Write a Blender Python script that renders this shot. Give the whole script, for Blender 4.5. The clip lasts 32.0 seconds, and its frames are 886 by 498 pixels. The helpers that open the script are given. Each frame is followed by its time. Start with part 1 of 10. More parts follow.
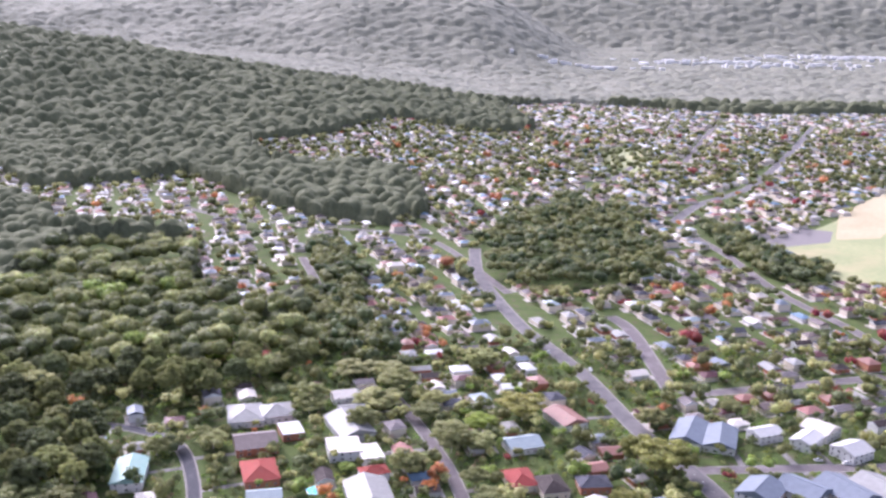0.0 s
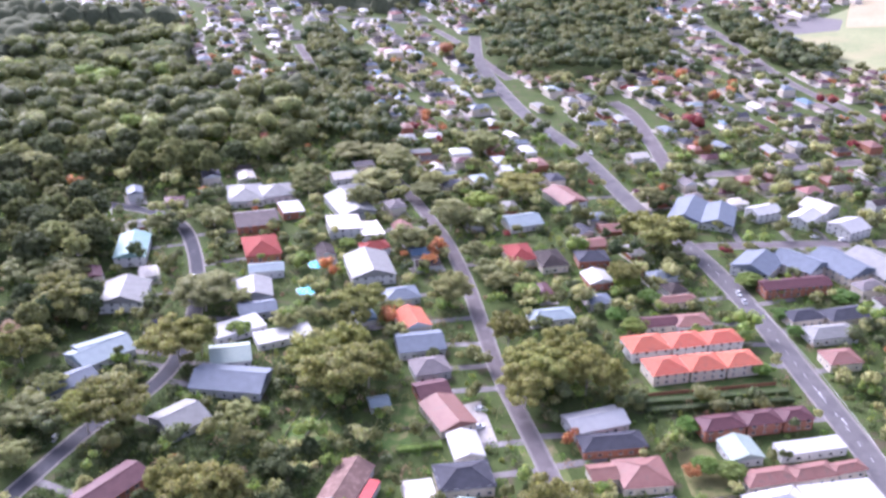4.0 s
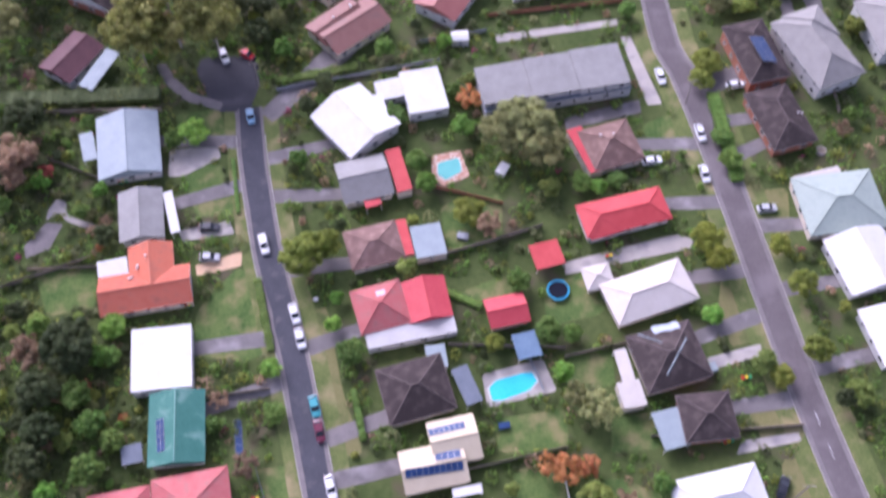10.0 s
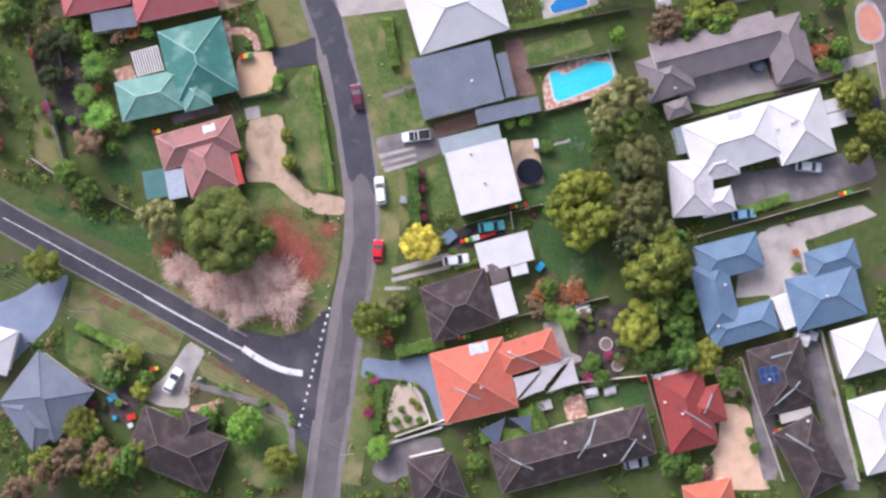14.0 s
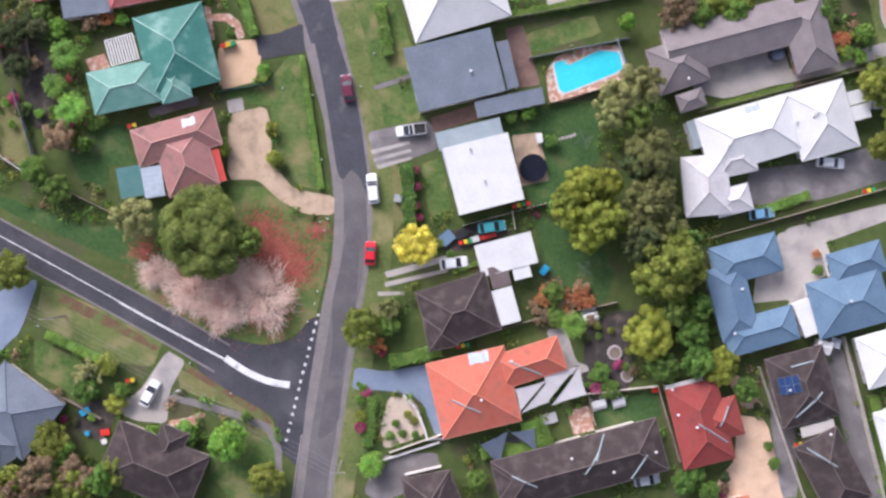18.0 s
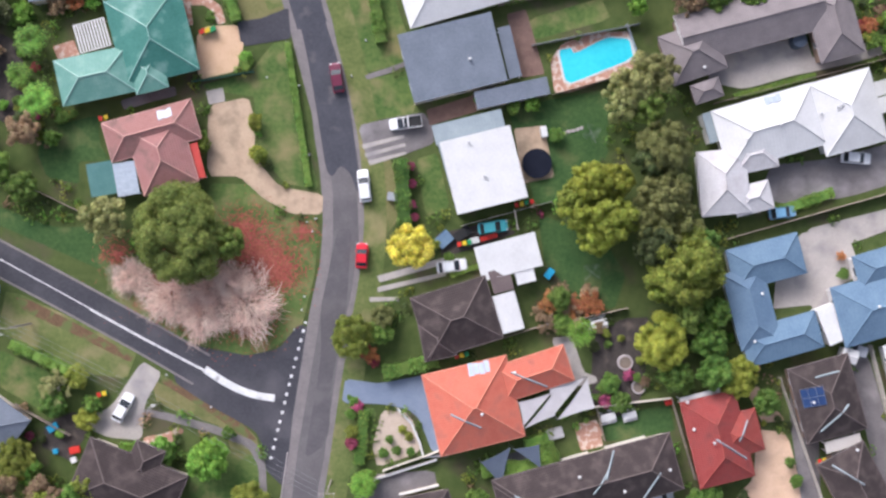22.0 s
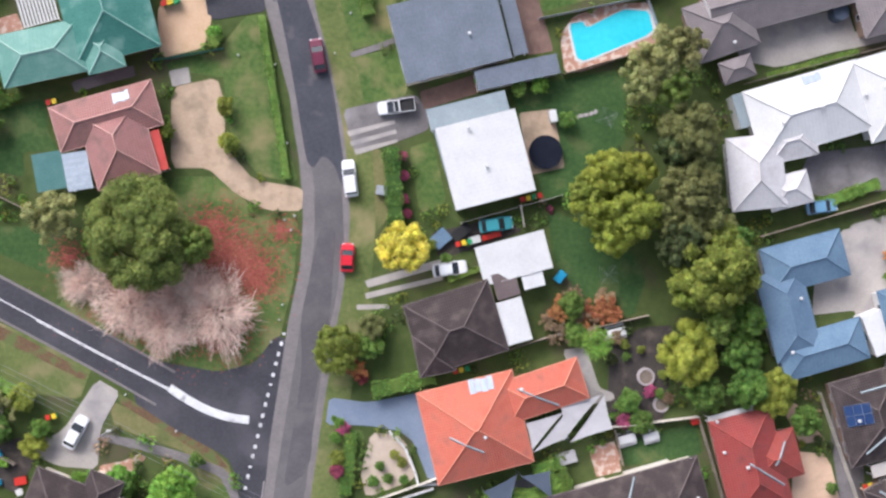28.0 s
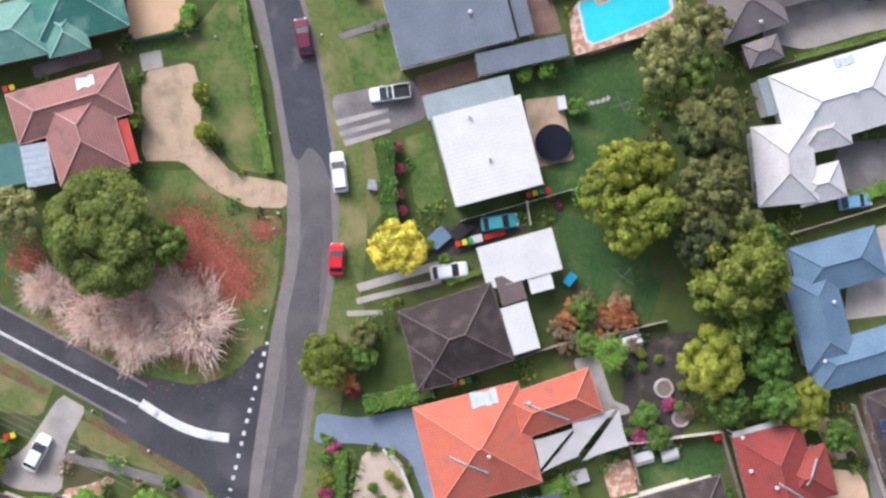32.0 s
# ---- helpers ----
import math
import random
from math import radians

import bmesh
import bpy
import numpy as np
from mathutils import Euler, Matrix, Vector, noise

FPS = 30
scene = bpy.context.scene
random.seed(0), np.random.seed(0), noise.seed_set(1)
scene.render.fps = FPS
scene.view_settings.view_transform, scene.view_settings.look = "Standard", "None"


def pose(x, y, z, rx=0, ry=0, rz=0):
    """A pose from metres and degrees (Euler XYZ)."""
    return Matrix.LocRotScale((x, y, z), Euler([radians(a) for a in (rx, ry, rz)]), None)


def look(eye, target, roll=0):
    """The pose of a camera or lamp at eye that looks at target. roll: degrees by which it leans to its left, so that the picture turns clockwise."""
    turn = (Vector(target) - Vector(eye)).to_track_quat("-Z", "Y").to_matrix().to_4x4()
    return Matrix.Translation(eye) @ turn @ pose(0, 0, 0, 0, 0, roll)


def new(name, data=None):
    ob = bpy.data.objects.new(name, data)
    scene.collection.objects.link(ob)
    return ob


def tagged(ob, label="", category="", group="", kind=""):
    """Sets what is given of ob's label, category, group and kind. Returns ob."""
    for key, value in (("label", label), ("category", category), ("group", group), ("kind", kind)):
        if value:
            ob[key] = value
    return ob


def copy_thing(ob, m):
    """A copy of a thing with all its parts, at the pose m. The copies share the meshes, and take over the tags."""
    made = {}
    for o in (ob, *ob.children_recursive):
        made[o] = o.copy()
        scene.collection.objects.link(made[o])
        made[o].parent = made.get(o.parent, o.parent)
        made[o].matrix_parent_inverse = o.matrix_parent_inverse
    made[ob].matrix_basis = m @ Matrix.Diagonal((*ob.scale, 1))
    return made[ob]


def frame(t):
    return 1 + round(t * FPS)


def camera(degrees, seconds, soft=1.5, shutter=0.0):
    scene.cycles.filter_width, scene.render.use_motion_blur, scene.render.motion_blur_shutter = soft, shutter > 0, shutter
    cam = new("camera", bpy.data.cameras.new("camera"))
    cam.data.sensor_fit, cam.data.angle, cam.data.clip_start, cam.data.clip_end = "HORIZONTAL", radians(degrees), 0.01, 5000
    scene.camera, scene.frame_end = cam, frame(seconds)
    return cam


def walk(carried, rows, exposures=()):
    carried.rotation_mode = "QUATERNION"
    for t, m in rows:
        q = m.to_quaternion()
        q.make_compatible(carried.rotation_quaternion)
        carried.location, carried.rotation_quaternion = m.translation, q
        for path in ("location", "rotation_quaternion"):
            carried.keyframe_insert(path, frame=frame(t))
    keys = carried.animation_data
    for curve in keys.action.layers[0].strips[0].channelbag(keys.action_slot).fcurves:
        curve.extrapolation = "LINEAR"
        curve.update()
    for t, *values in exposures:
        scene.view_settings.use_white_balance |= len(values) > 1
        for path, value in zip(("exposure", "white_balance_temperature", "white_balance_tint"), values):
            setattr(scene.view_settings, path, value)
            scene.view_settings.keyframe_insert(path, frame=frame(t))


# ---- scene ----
# ---- camera ----
cam = camera(47.08, 32.0, soft=2.6, shutter=0.7)
PATH = [
    (0.0, pose(0.00, 0.00, 228.00, 75.659, -0.904, -0.000)),
    (0.5, pose(-0.01, -0.00, 226.09, 75.049, -0.904, -0.005)),
    (1.0, pose(-0.03, -0.01, 224.19, 73.610, -0.905, -0.011)),
    (1.5, pose(-0.04, -0.01, 222.28, 72.112, -0.905, -0.016)),
    (2.0, pose(-0.06, -0.02, 220.38, 70.601, -0.906, -0.022)),
    (2.5, pose(-0.07, -0.02, 218.47, 69.206, -0.906, -0.027)),
    (4.5, pose(-0.13, -0.04, 210.85, 63.043, -0.869, -0.084)),
    (5.0, pose(-0.03, -0.04, 209.13, 60.985, -0.860, -0.099)),
    (5.5, pose(0.07, -0.05, 207.41, 58.272, -0.828, -0.126)),
    (6.0, pose(0.16, -0.05, 205.70, 55.224, -0.795, -0.154)),
    (6.5, pose(0.26, -0.05, 203.98, 52.241, -0.763, -0.181)),
    (7.0, pose(0.36, -0.05, 202.26, 49.237, -0.731, -0.209)),
    (7.5, pose(0.46, -0.05, 200.54, 46.055, -0.698, -0.236)),
    (8.0, pose(0.55, -0.06, 198.83, 42.643, -0.667, -0.285)),
    (8.5, pose(0.65, -0.06, 197.11, 39.181, -0.636, -0.334)),
    (9.0, pose(0.75, -0.06, 195.39, 35.677, -0.605, -0.383)),
    (9.5, pose(0.82, -0.10, 193.90, 32.092, -0.574, -0.432)),
    (10.0, pose(0.89, -0.14, 192.40, 28.517, -0.543, -0.481)),
    (10.5, pose(0.96, -0.19, 190.91, 24.939, -0.541, -0.552)),
    (11.0, pose(1.03, -0.23, 189.41, 21.266, -0.539, -0.622)),
    (11.5, pose(1.10, -0.27, 187.92, 17.539, -0.537, -0.692)),
    (12.0, pose(1.17, -0.31, 186.42, 13.799, -0.535, -0.763)),
    (12.5, pose(1.24, -0.36, 184.93, 9.441, -0.549, -0.875)),
    (13.0, pose(1.31, -0.40, 183.43, 4.371, -0.563, -0.988)),
    (13.5, pose(1.38, -0.44, 181.94, -0.131, -0.577, -1.100)),
    (14.0, pose(1.27, -0.41, 180.42, -0.127, -0.641, -1.110)),
    (17.0, pose(0.62, -0.21, 171.34, -0.101, -1.026, -1.174)),
    (20.0, pose(-0.03, -0.01, 162.26, -0.076, -1.412, -1.237)),
    (23.0, pose(-0.46, 0.10, 153.03, -0.050, -1.797, -1.300)),
    (26.0, pose(-0.86, 0.20, 143.81, -0.076, -2.159, -1.449)),
    (29.0, pose(-1.16, 0.29, 134.63, -0.101, -2.520, -1.597)),
    (32.0, pose(-1.42, 0.37, 125.46, -0.126, -2.881, -1.746)),
]

walk(cam, PATH, exposures=[(0.0, 1.34, 5750, 29), (2.0, 1.40, 5600, 31), (5.0, 1.42, 5430, 33), (7.0, 1.30, 5400, 36), (9.0, 0.97, 5500, 37), (12.0, 0.57, 5850, 28), (14.0, 0.61, 6000, 24), (32.0, 0.61, 6080, 14)])

# ---- light: bright overcast evening, sun low behind thin cloud ----
SUN_AZ, SUN_EL = radians(-32), radians(34)   # azimuth from +y towards +x
world = bpy.data.worlds.new("sky")
scene.world = world
world.use_nodes = True
wn = world.node_tree
sky = wn.nodes.new("ShaderNodeTexSky")
sky.sky_type, sky.sun_disc = "NISHITA", False
sky.sun_elevation, sky.sun_rotation = SUN_EL, SUN_AZ
sky.air_density, sky.dust_density, sky.ozone_density = 0.7, 4.0, 2.0
wn.nodes["Background"].inputs[1].default_value = 0.142
grey = wn.nodes.new("ShaderNodeHueSaturation")    # thin cloud takes most of the blue out
grey.inputs["Saturation"].default_value = 0.5
wn.links.new(sky.outputs[0], grey.inputs["Color"])
wn.links.new(grey.outputs[0], wn.nodes["Background"].inputs[0])
sun_data = bpy.data.lights.new("sun", "SUN")
sun_data.energy, sun_data.angle, sun_data.color = 1.95, radians(34), (1.0, 0.95, 0.9)
sun = new("sun", sun_data)
sun.matrix_basis = look((0, 0, 0), (-math.sin(SUN_AZ) * math.cos(SUN_EL), -math.cos(SUN_AZ) * math.cos(SUN_EL), -math.sin(SUN_EL)))


# ---- materials ----
def material(name, a, b, scale=0.6, rough=0.7, metal=0.0, bump=0.0, bump_scale=8.0, fine=6.0, vary=0.0, island=0.0, ribs=0.0, courses=0.0, spec=0.4, coat=0.0, patch=None, patch_at=(0.55, 0.7), patch_scale=0.25, sheen=0.0):
    """Two tones mixed by noise at two scales, with optional ribs or tile courses, per-object and per-piece variation and a stain colour."""
    m = bpy.data.materials.new(name)
    m.use_nodes = True
    nt = m.node_tree
    p = nt.nodes["Principled BSDF"]
    N, Lk = nt.nodes.new, nt.links.new
    geo = N("ShaderNodeNewGeometry")
    big = N("ShaderNodeTexNoise")
    big.inputs["Scale"].default_value, big.inputs["Detail"].default_value = scale, 5
    small = N("ShaderNodeTexNoise")
    small.inputs["Scale"].default_value, small.inputs["Detail"].default_value = fine, 4
    for n in (big, small):
        Lk(geo.outputs["Position"], n.inputs["Vector"])
    add = N("ShaderNodeMath"); add.operation = "MULTIPLY_ADD"
    add.inputs[1].default_value, add.inputs[2].default_value = 0.5, 0.0
    Lk(small.outputs[0], add.inputs[0])
    half = N("ShaderNodeMath"); half.operation = "MULTIPLY_ADD"
    half.inputs[1].default_value = 0.6
    Lk(big.outputs[0], half.inputs[0]); Lk(add.outputs[0], half.inputs[2])
    ramp = N("ShaderNodeMapRange")
    ramp.inputs[1].default_value, ramp.inputs[2].default_value = 0.36, 0.74
    Lk(half.outputs[0], ramp.inputs[0])
    mix = N("ShaderNodeMix"); mix.data_type = "RGBA"
    mix.inputs[6].default_value, mix.inputs[7].default_value = (*a, 1), (*b, 1)
    Lk(ramp.outputs[0], mix.inputs[0])
    col = mix.outputs[2]
    if patch:
        pn = N("ShaderNodeTexNoise"); pn.inputs["Scale"].default_value, pn.inputs["Detail"].default_value = patch_scale, 6
        Lk(geo.outputs["Position"], pn.inputs["Vector"])
        pr = N("ShaderNodeMapRange"); pr.inputs[1].default_value, pr.inputs[2].default_value = patch_at
        Lk(pn.outputs[0], pr.inputs[0])
        pm = N("ShaderNodeMix"); pm.data_type = "RGBA"; pm.inputs[7].default_value = (*patch, 1)
        Lk(pr.outputs[0], pm.inputs[0]); Lk(col, pm.inputs[6]); col = pm.outputs[2]
    for amount, source in ((vary, "object"), (island, "island")):
        if amount:
            hsv = N("ShaderNodeHueSaturation")
            rnd = N("ShaderNodeObjectInfo").outputs["Random"] if source == "object" else geo.outputs["Random Per Island"]
            mr = N("ShaderNodeMapRange"); mr.inputs[3].default_value, mr.inputs[4].default_value = 1 - amount, 1 + amount
            Lk(rnd, mr.inputs[0]); Lk(mr.outputs[0], hsv.inputs["Value"])
            mh = N("ShaderNodeMapRange"); mh.inputs[3].default_value, mh.inputs[4].default_value = 0.5 - amount * 0.05, 0.5 + amount * 0.05
            fr = N("ShaderNodeMath"); fr.operation = "FRACT"
            ml = N("ShaderNodeMath"); ml.operation = "MULTIPLY"; ml.inputs[1].default_value = 7.31
            Lk(rnd, ml.inputs[0]); Lk(ml.outputs[0], fr.inputs[0]); Lk(fr.outputs[0], mh.inputs[0]); Lk(mh.outputs[0], hsv.inputs["Hue"])
            Lk(col, hsv.inputs["Color"]); col = hsv.outputs[0]
    p.inputs["Sheen Weight"].default_value, p.inputs["Sheen Roughness"].default_value = sheen, 0.4
    Lk(col, p.inputs["Base Color"])
    p.inputs["Roughness"].default_value, p.inputs["Metallic"].default_value = rough, metal
    p.inputs["Specular IOR Level"].default_value, p.inputs["Coat Weight"].default_value = spec, coat
    height = None
    if bump:
        bn = N("ShaderNodeTexNoise"); bn.inputs["Scale"].default_value, bn.inputs["Detail"].default_value = bump_scale, 5
        Lk(geo.outputs["Position"], bn.inputs["Vector"]); height = bn.outputs[0]
    if ribs or courses:
        tc = N("ShaderNodeTexCoord")
        for size, axis in ((ribs, "X"), (courses, "Y")):
            if not size:
                continue
            wv = N("ShaderNodeTexWave"); wv.bands_direction = axis
            wv.inputs["Scale"].default_value = 0.314 / size
            Lk(tc.outputs["Object"], wv.inputs["Vector"])
            if height is None:
                height = wv.outputs["Fac"]
            else:
                sm = N("ShaderNodeMath"); sm.operation = "ADD"; Lk(height, sm.inputs[0]); Lk(wv.outputs["Fac"], sm.inputs[1]); height = sm.outputs[0]
    if height is not None:
        b = N("ShaderNodeBump"); b.inputs["Strength"].default_value, b.inputs["Distance"].default_value = bump or 0.4, 0.05
        Lk(height, b.inputs["Height"]); Lk(b.outputs[0], p.inputs["Normal"])
    return m


def metal_roof(name, a, b, patch=None):
    return material(name, a, b, scale=0.35, fine=3.0, rough=0.58, bump=0.16, bump_scale=3, ribs=0.5, spec=0.3, vary=0.06, patch=patch, patch_at=(0.54, 0.8), patch_scale=0.35)


def tile_roof(name, a, b, patch=None):
    return material(name, a, b, scale=0.5, fine=5.0, rough=0.8, bump=0.6, bump_scale=4, ribs=0.33, courses=0.36, spec=0.15, vary=0.08, patch=patch, patch_at=(0.5, 0.74), patch_scale=0.5)


metal_green = metal_roof("metal_green", (0.034, 0.150, 0.120), (0.066, 0.215, 0.175), (0.22, 0.37, 0.32))
metal_green_faded = metal_roof("metal_green_faded", (0.105, 0.265, 0.215), (0.165, 0.335, 0.28), (0.23, 0.39, 0.335))
metal_slate = metal_roof("metal_slate", (0.125, 0.148, 0.185), (0.18, 0.207, 0.25))
metal_white = metal_roof("metal_white", (0.575, 0.575, 0.57), (0.69, 0.69, 0.68))
metal_pale = metal_roof("metal_pale", (0.25, 0.305, 0.325), (0.33, 0.385, 0.405))
metal_lilac = metal_roof("metal_lilac", (0.5, 0.485, 0.49), (0.66, 0.645, 0.645), (0.42, 0.385, 0.39))
metal_grey = metal_roof("metal_grey", (0.215, 0.212, 0.205), (0.305, 0.3, 0.29))
metal_brown = metal_roof("metal_brown", (0.12, 0.09, 0.09), (0.18, 0.14, 0.135))
metal_blue = metal_roof("metal_blue", (0.108, 0.178, 0.265), (0.165, 0.255, 0.352))
metal_sky = metal_roof("metal_sky", (0.045, 0.165, 0.26), (0.08, 0.225, 0.33))
metal_red = metal_roof("metal_red", (0.47, 0.055, 0.065), (0.58, 0.09, 0.095))
metal_rust = metal_roof("metal_rust", (0.215, 0.104, 0.086), (0.305, 0.155, 0.128), (0.17, 0.11, 0.095))
metal_maroon = metal_roof("metal_maroon", (0.085, 0.034, 0.042), (0.135, 0.055, 0.062))
metal_cream = metal_roof("metal_cream", (0.52, 0.475, 0.43), (0.62, 0.575, 0.53))
metal_tan = metal_roof("metal_tan", (0.52, 0.44, 0.31), (0.62, 0.54, 0.40))
metal_mint = metal_roof("metal_mint", (0.275, 0.335, 0.295), (0.355, 0.42, 0.37), (0.24, 0.28, 0.25))
metal_teal = metal_roof("metal_teal", (0.17, 0.30, 0.27), (0.245, 0.375, 0.335), (0.2, 0.3, 0.27))
metal_offwhite = metal_roof("metal_offwhite", (0.44, 0.43, 0.425), (0.54, 0.53, 0.52))
metal_faded = metal_roof("metal_faded", (0.28, 0.1, 0.09), (0.37, 0.15, 0.128))
tile_mauve = tile_roof("tile_mauve", (0.185, 0.117, 0.1), (0.265, 0.168, 0.142), (0.33, 0.22, 0.19))
poly_white = material("poly_white", (0.33, 0.39, 0.46), (0.46, 0.52, 0.58), scale=1.5, rough=0.35, ribs=0.8, bump=0.4)
tile_pink = tile_roof("tile_pink", (0.29, 0.142, 0.128), (0.4, 0.21, 0.19), (0.21, 0.13, 0.115))
tile_brown = tile_roof("tile_brown", (0.045, 0.036, 0.035), (0.074, 0.058, 0.056), (0.105, 0.083, 0.078))
tile_greybrown = tile_roof("tile_greybrown", (0.19, 0.165, 0.168), (0.26, 0.23, 0.23))
tile_orange = tile_roof("tile_orange", (0.5, 0.135, 0.085), (0.61, 0.2, 0.13), (0.4, 0.14, 0.1))
tile_red = tile_roof("tile_red", (0.28, 0.058, 0.05), (0.38, 0.095, 0.078), (0.22, 0.065, 0.058))
tile_coral = tile_roof("tile_coral", (0.43, 0.12, 0.12), (0.52, 0.18, 0.175), (0.36, 0.16, 0.15))
tile_grey = tile_roof("tile_grey", (0.25, 0.242, 0.23), (0.33, 0.318, 0.3))
tile_charcoal = tile_roof("tile_charcoal", (0.06, 0.06, 0.075), (0.10, 0.10, 0.12))
paint_red = material("paint_red", (0.48, 0.05, 0.04), (0.56, 0.08, 0.06), rough=0.5)
ridge_mortar = material("ridge_mortar", (0.42, 0.40, 0.40), (0.55, 0.53, 0.53), rough=0.8)
brick_red = material("brick_red", (0.34, 0.13, 0.08), (0.46, 0.20, 0.13), scale=1.5, fine=12, rough=0.85, bump=0.4, bump_scale=14, courses=0.0)
brick_brown = material("brick_brown", (0.28, 0.19, 0.14), (0.38, 0.27, 0.21), scale=1.5, fine=12, rough=0.85, bump=0.4, bump_scale=14)
wall_cream = material("wall_cream", (0.62, 0.54, 0.44), (0.74, 0.67, 0.57), scale=0.8, rough=0.8, bump=0.1)
wall_white = material("wall_white", (0.60, 0.59, 0.58), (0.70, 0.69, 0.68), scale=0.8, rough=0.75, bump=0.1)
wall_grey = material("wall_grey", (0.42, 0.42, 0.43), (0.55, 0.55, 0.55), scale=0.8, rough=0.8, bump=0.1)
trim_white = material("trim_white", (0.60, 0.60, 0.59), (0.70, 0.69, 0.68), rough=0.5)
glass_dark = material("glass_dark", (0.02, 0.025, 0.03), (0.035, 0.04, 0.05), rough=0.08, spec=0.6)
asphalt = material("asphalt", (0.052, 0.052, 0.062), (0.080, 0.079, 0.090), scale=0.25, fine=2.5, rough=0.9, bump=0.3, bump_scale=25, spec=0.2, patch=(0.115, 0.11, 0.12), patch_at=(0.56, 0.74), patch_scale=0.12)
asphalt_mid = material("asphalt_mid", (0.128, 0.119, 0.122), (0.172, 0.160, 0.163), scale=0.2, fine=2.5, rough=0.9, bump=0.3, bump_scale=25, spec=0.2, patch=(0.098, 0.093, 0.100), patch_at=(0.48, 0.72), patch_scale=0.12)
asphalt_seal = material("asphalt_seal", (0.058, 0.060, 0.074), (0.088, 0.089, 0.104), scale=0.3, fine=2.5, rough=0.9, bump=0.3, bump_scale=25, spec=0.2, patch=(0.125, 0.12, 0.125), patch_at=(0.58, 0.72), patch_scale=0.35)
asphalt_band = material("asphalt_band", (0.098, 0.092, 0.098), (0.132, 0.124, 0.13), scale=0.3, fine=2.5, rough=0.9, bump=0.3, bump_scale=25, spec=0.2, patch=(0.15, 0.14, 0.142), patch_at=(0.52, 0.72), patch_scale=0.3)
asphalt_mauve = material("asphalt_mauve", (0.122, 0.105, 0.108), (0.165, 0.144, 0.146), scale=0.2, fine=2.0, rough=0.9, bump=0.3, bump_scale=25, spec=0.2, patch=(0.20, 0.175, 0.18), patch_at=(0.52, 0.7), patch_scale=0.1)
asphalt_worn = material("asphalt_worn", (0.17, 0.155, 0.155), (0.25, 0.225, 0.22), scale=0.5, fine=3.0, rough=0.9, bump=0.3, bump_scale=20, spec=0.2)
road_paint = material("road_paint", (0.60, 0.60, 0.60), (0.80, 0.80, 0.80), scale=1.0, fine=5, rough=0.7, patch=(0.25, 0.24, 0.25), patch_at=(0.55, 0.75), patch_scale=0.9)
concrete = material("concrete", (0.37, 0.335, 0.305), (0.49, 0.45, 0.415), scale=0.3, fine=4, rough=0.85, bump=0.2, patch=(0.26, 0.245, 0.25), patch_at=(0.5, 0.72), patch_scale=0.25)
concrete_dark = material("concrete_dark", (0.13, 0.118, 0.12), (0.21, 0.192, 0.19), scale=0.3, fine=4, rough=0.85, bump=0.2, patch=(0.28, 0.26, 0.262), patch_at=(0.5, 0.68), patch_scale=0.2)
kerb_stone = material("kerb_stone", (0.36, 0.32, 0.32), (0.48, 0.43, 0.42), scale=0.8, rough=0.85, bump=0.2)
mulch = material("mulch", (0.040, 0.034, 0.032), (0.085, 0.070, 0.062), scale=0.7, fine=6, rough=0.95, bump=0.6, bump_scale=8, patch=(0.13, 0.105, 0.085), patch_at=(0.56, 0.7), patch_scale=0.6)
drive_sand = material("drive_sand", (0.43, 0.31, 0.215), (0.56, 0.425, 0.30), scale=0.35, fine=4, rough=0.9, bump=0.3, patch=(0.31, 0.235, 0.165), patch_at=(0.47, 0.68), patch_scale=0.42)
drive_peach = material("drive_peach", (0.62, 0.42, 0.28), (0.74, 0.53, 0.38), scale=0.5, fine=5, rough=0.85, bump=0.2, patch=(0.54, 0.36, 0.25), patch_at=(0.52, 0.72), patch_scale=0.4)
gravel_pale = material("gravel_pale", (0.48, 0.38, 0.30), (0.60, 0.50, 0.40), scale=0.8, fine=9, rough=0.95, bump=0.5, bump_scale=12)
paver_tan = material("paver_tan", (0.55, 0.36, 0.22), (0.68, 0.48, 0.32), scale=0.5, fine=5, rough=0.85, bump=0.2)
salmon_paving = material("salmon_paving", (0.50, 0.21, 0.15), (0.60, 0.28, 0.21), scale=0.6, fine=6, rough=0.85, bump=0.2)
paving_blue = material("paving_blue", (0.17, 0.215, 0.30), (0.24, 0.29, 0.38), scale=0.4, fine=4, rough=0.75, bump=0.15)
brick_path = material("brick_path", (0.38, 0.19, 0.13), (0.55, 0.33, 0.25), scale=1.2, fine=7, rough=0.9, bump=0.4, patch=(0.62, 0.50, 0.42), patch_at=(0.5, 0.6), patch_scale=1.2)
timber_deck = material("timber_deck", (0.15, 0.09, 0.075), (0.24, 0.15, 0.12), scale=0.8, rough=0.75, bump=0.3, ribs=0.14)
pool_water = material("pool_water", (0.03, 0.55, 0.66), (0.06, 0.66, 0.76), scale=0.2, fine=1.5, rough=0.06, bump=0.06, bump_scale=1.5, spec=0.5)
pool_blue = material("pool_blue", (0.02, 0.16, 0.42), (0.03, 0.22, 0.50), scale=0.3, rough=0.06, bump=0.05, bump_scale=1.5)
pool_green = material("pool_green", (0.12, 0.42, 0.40), (0.16, 0.52, 0.48), scale=0.3, rough=0.06, bump=0.05, bump_scale=1.5)
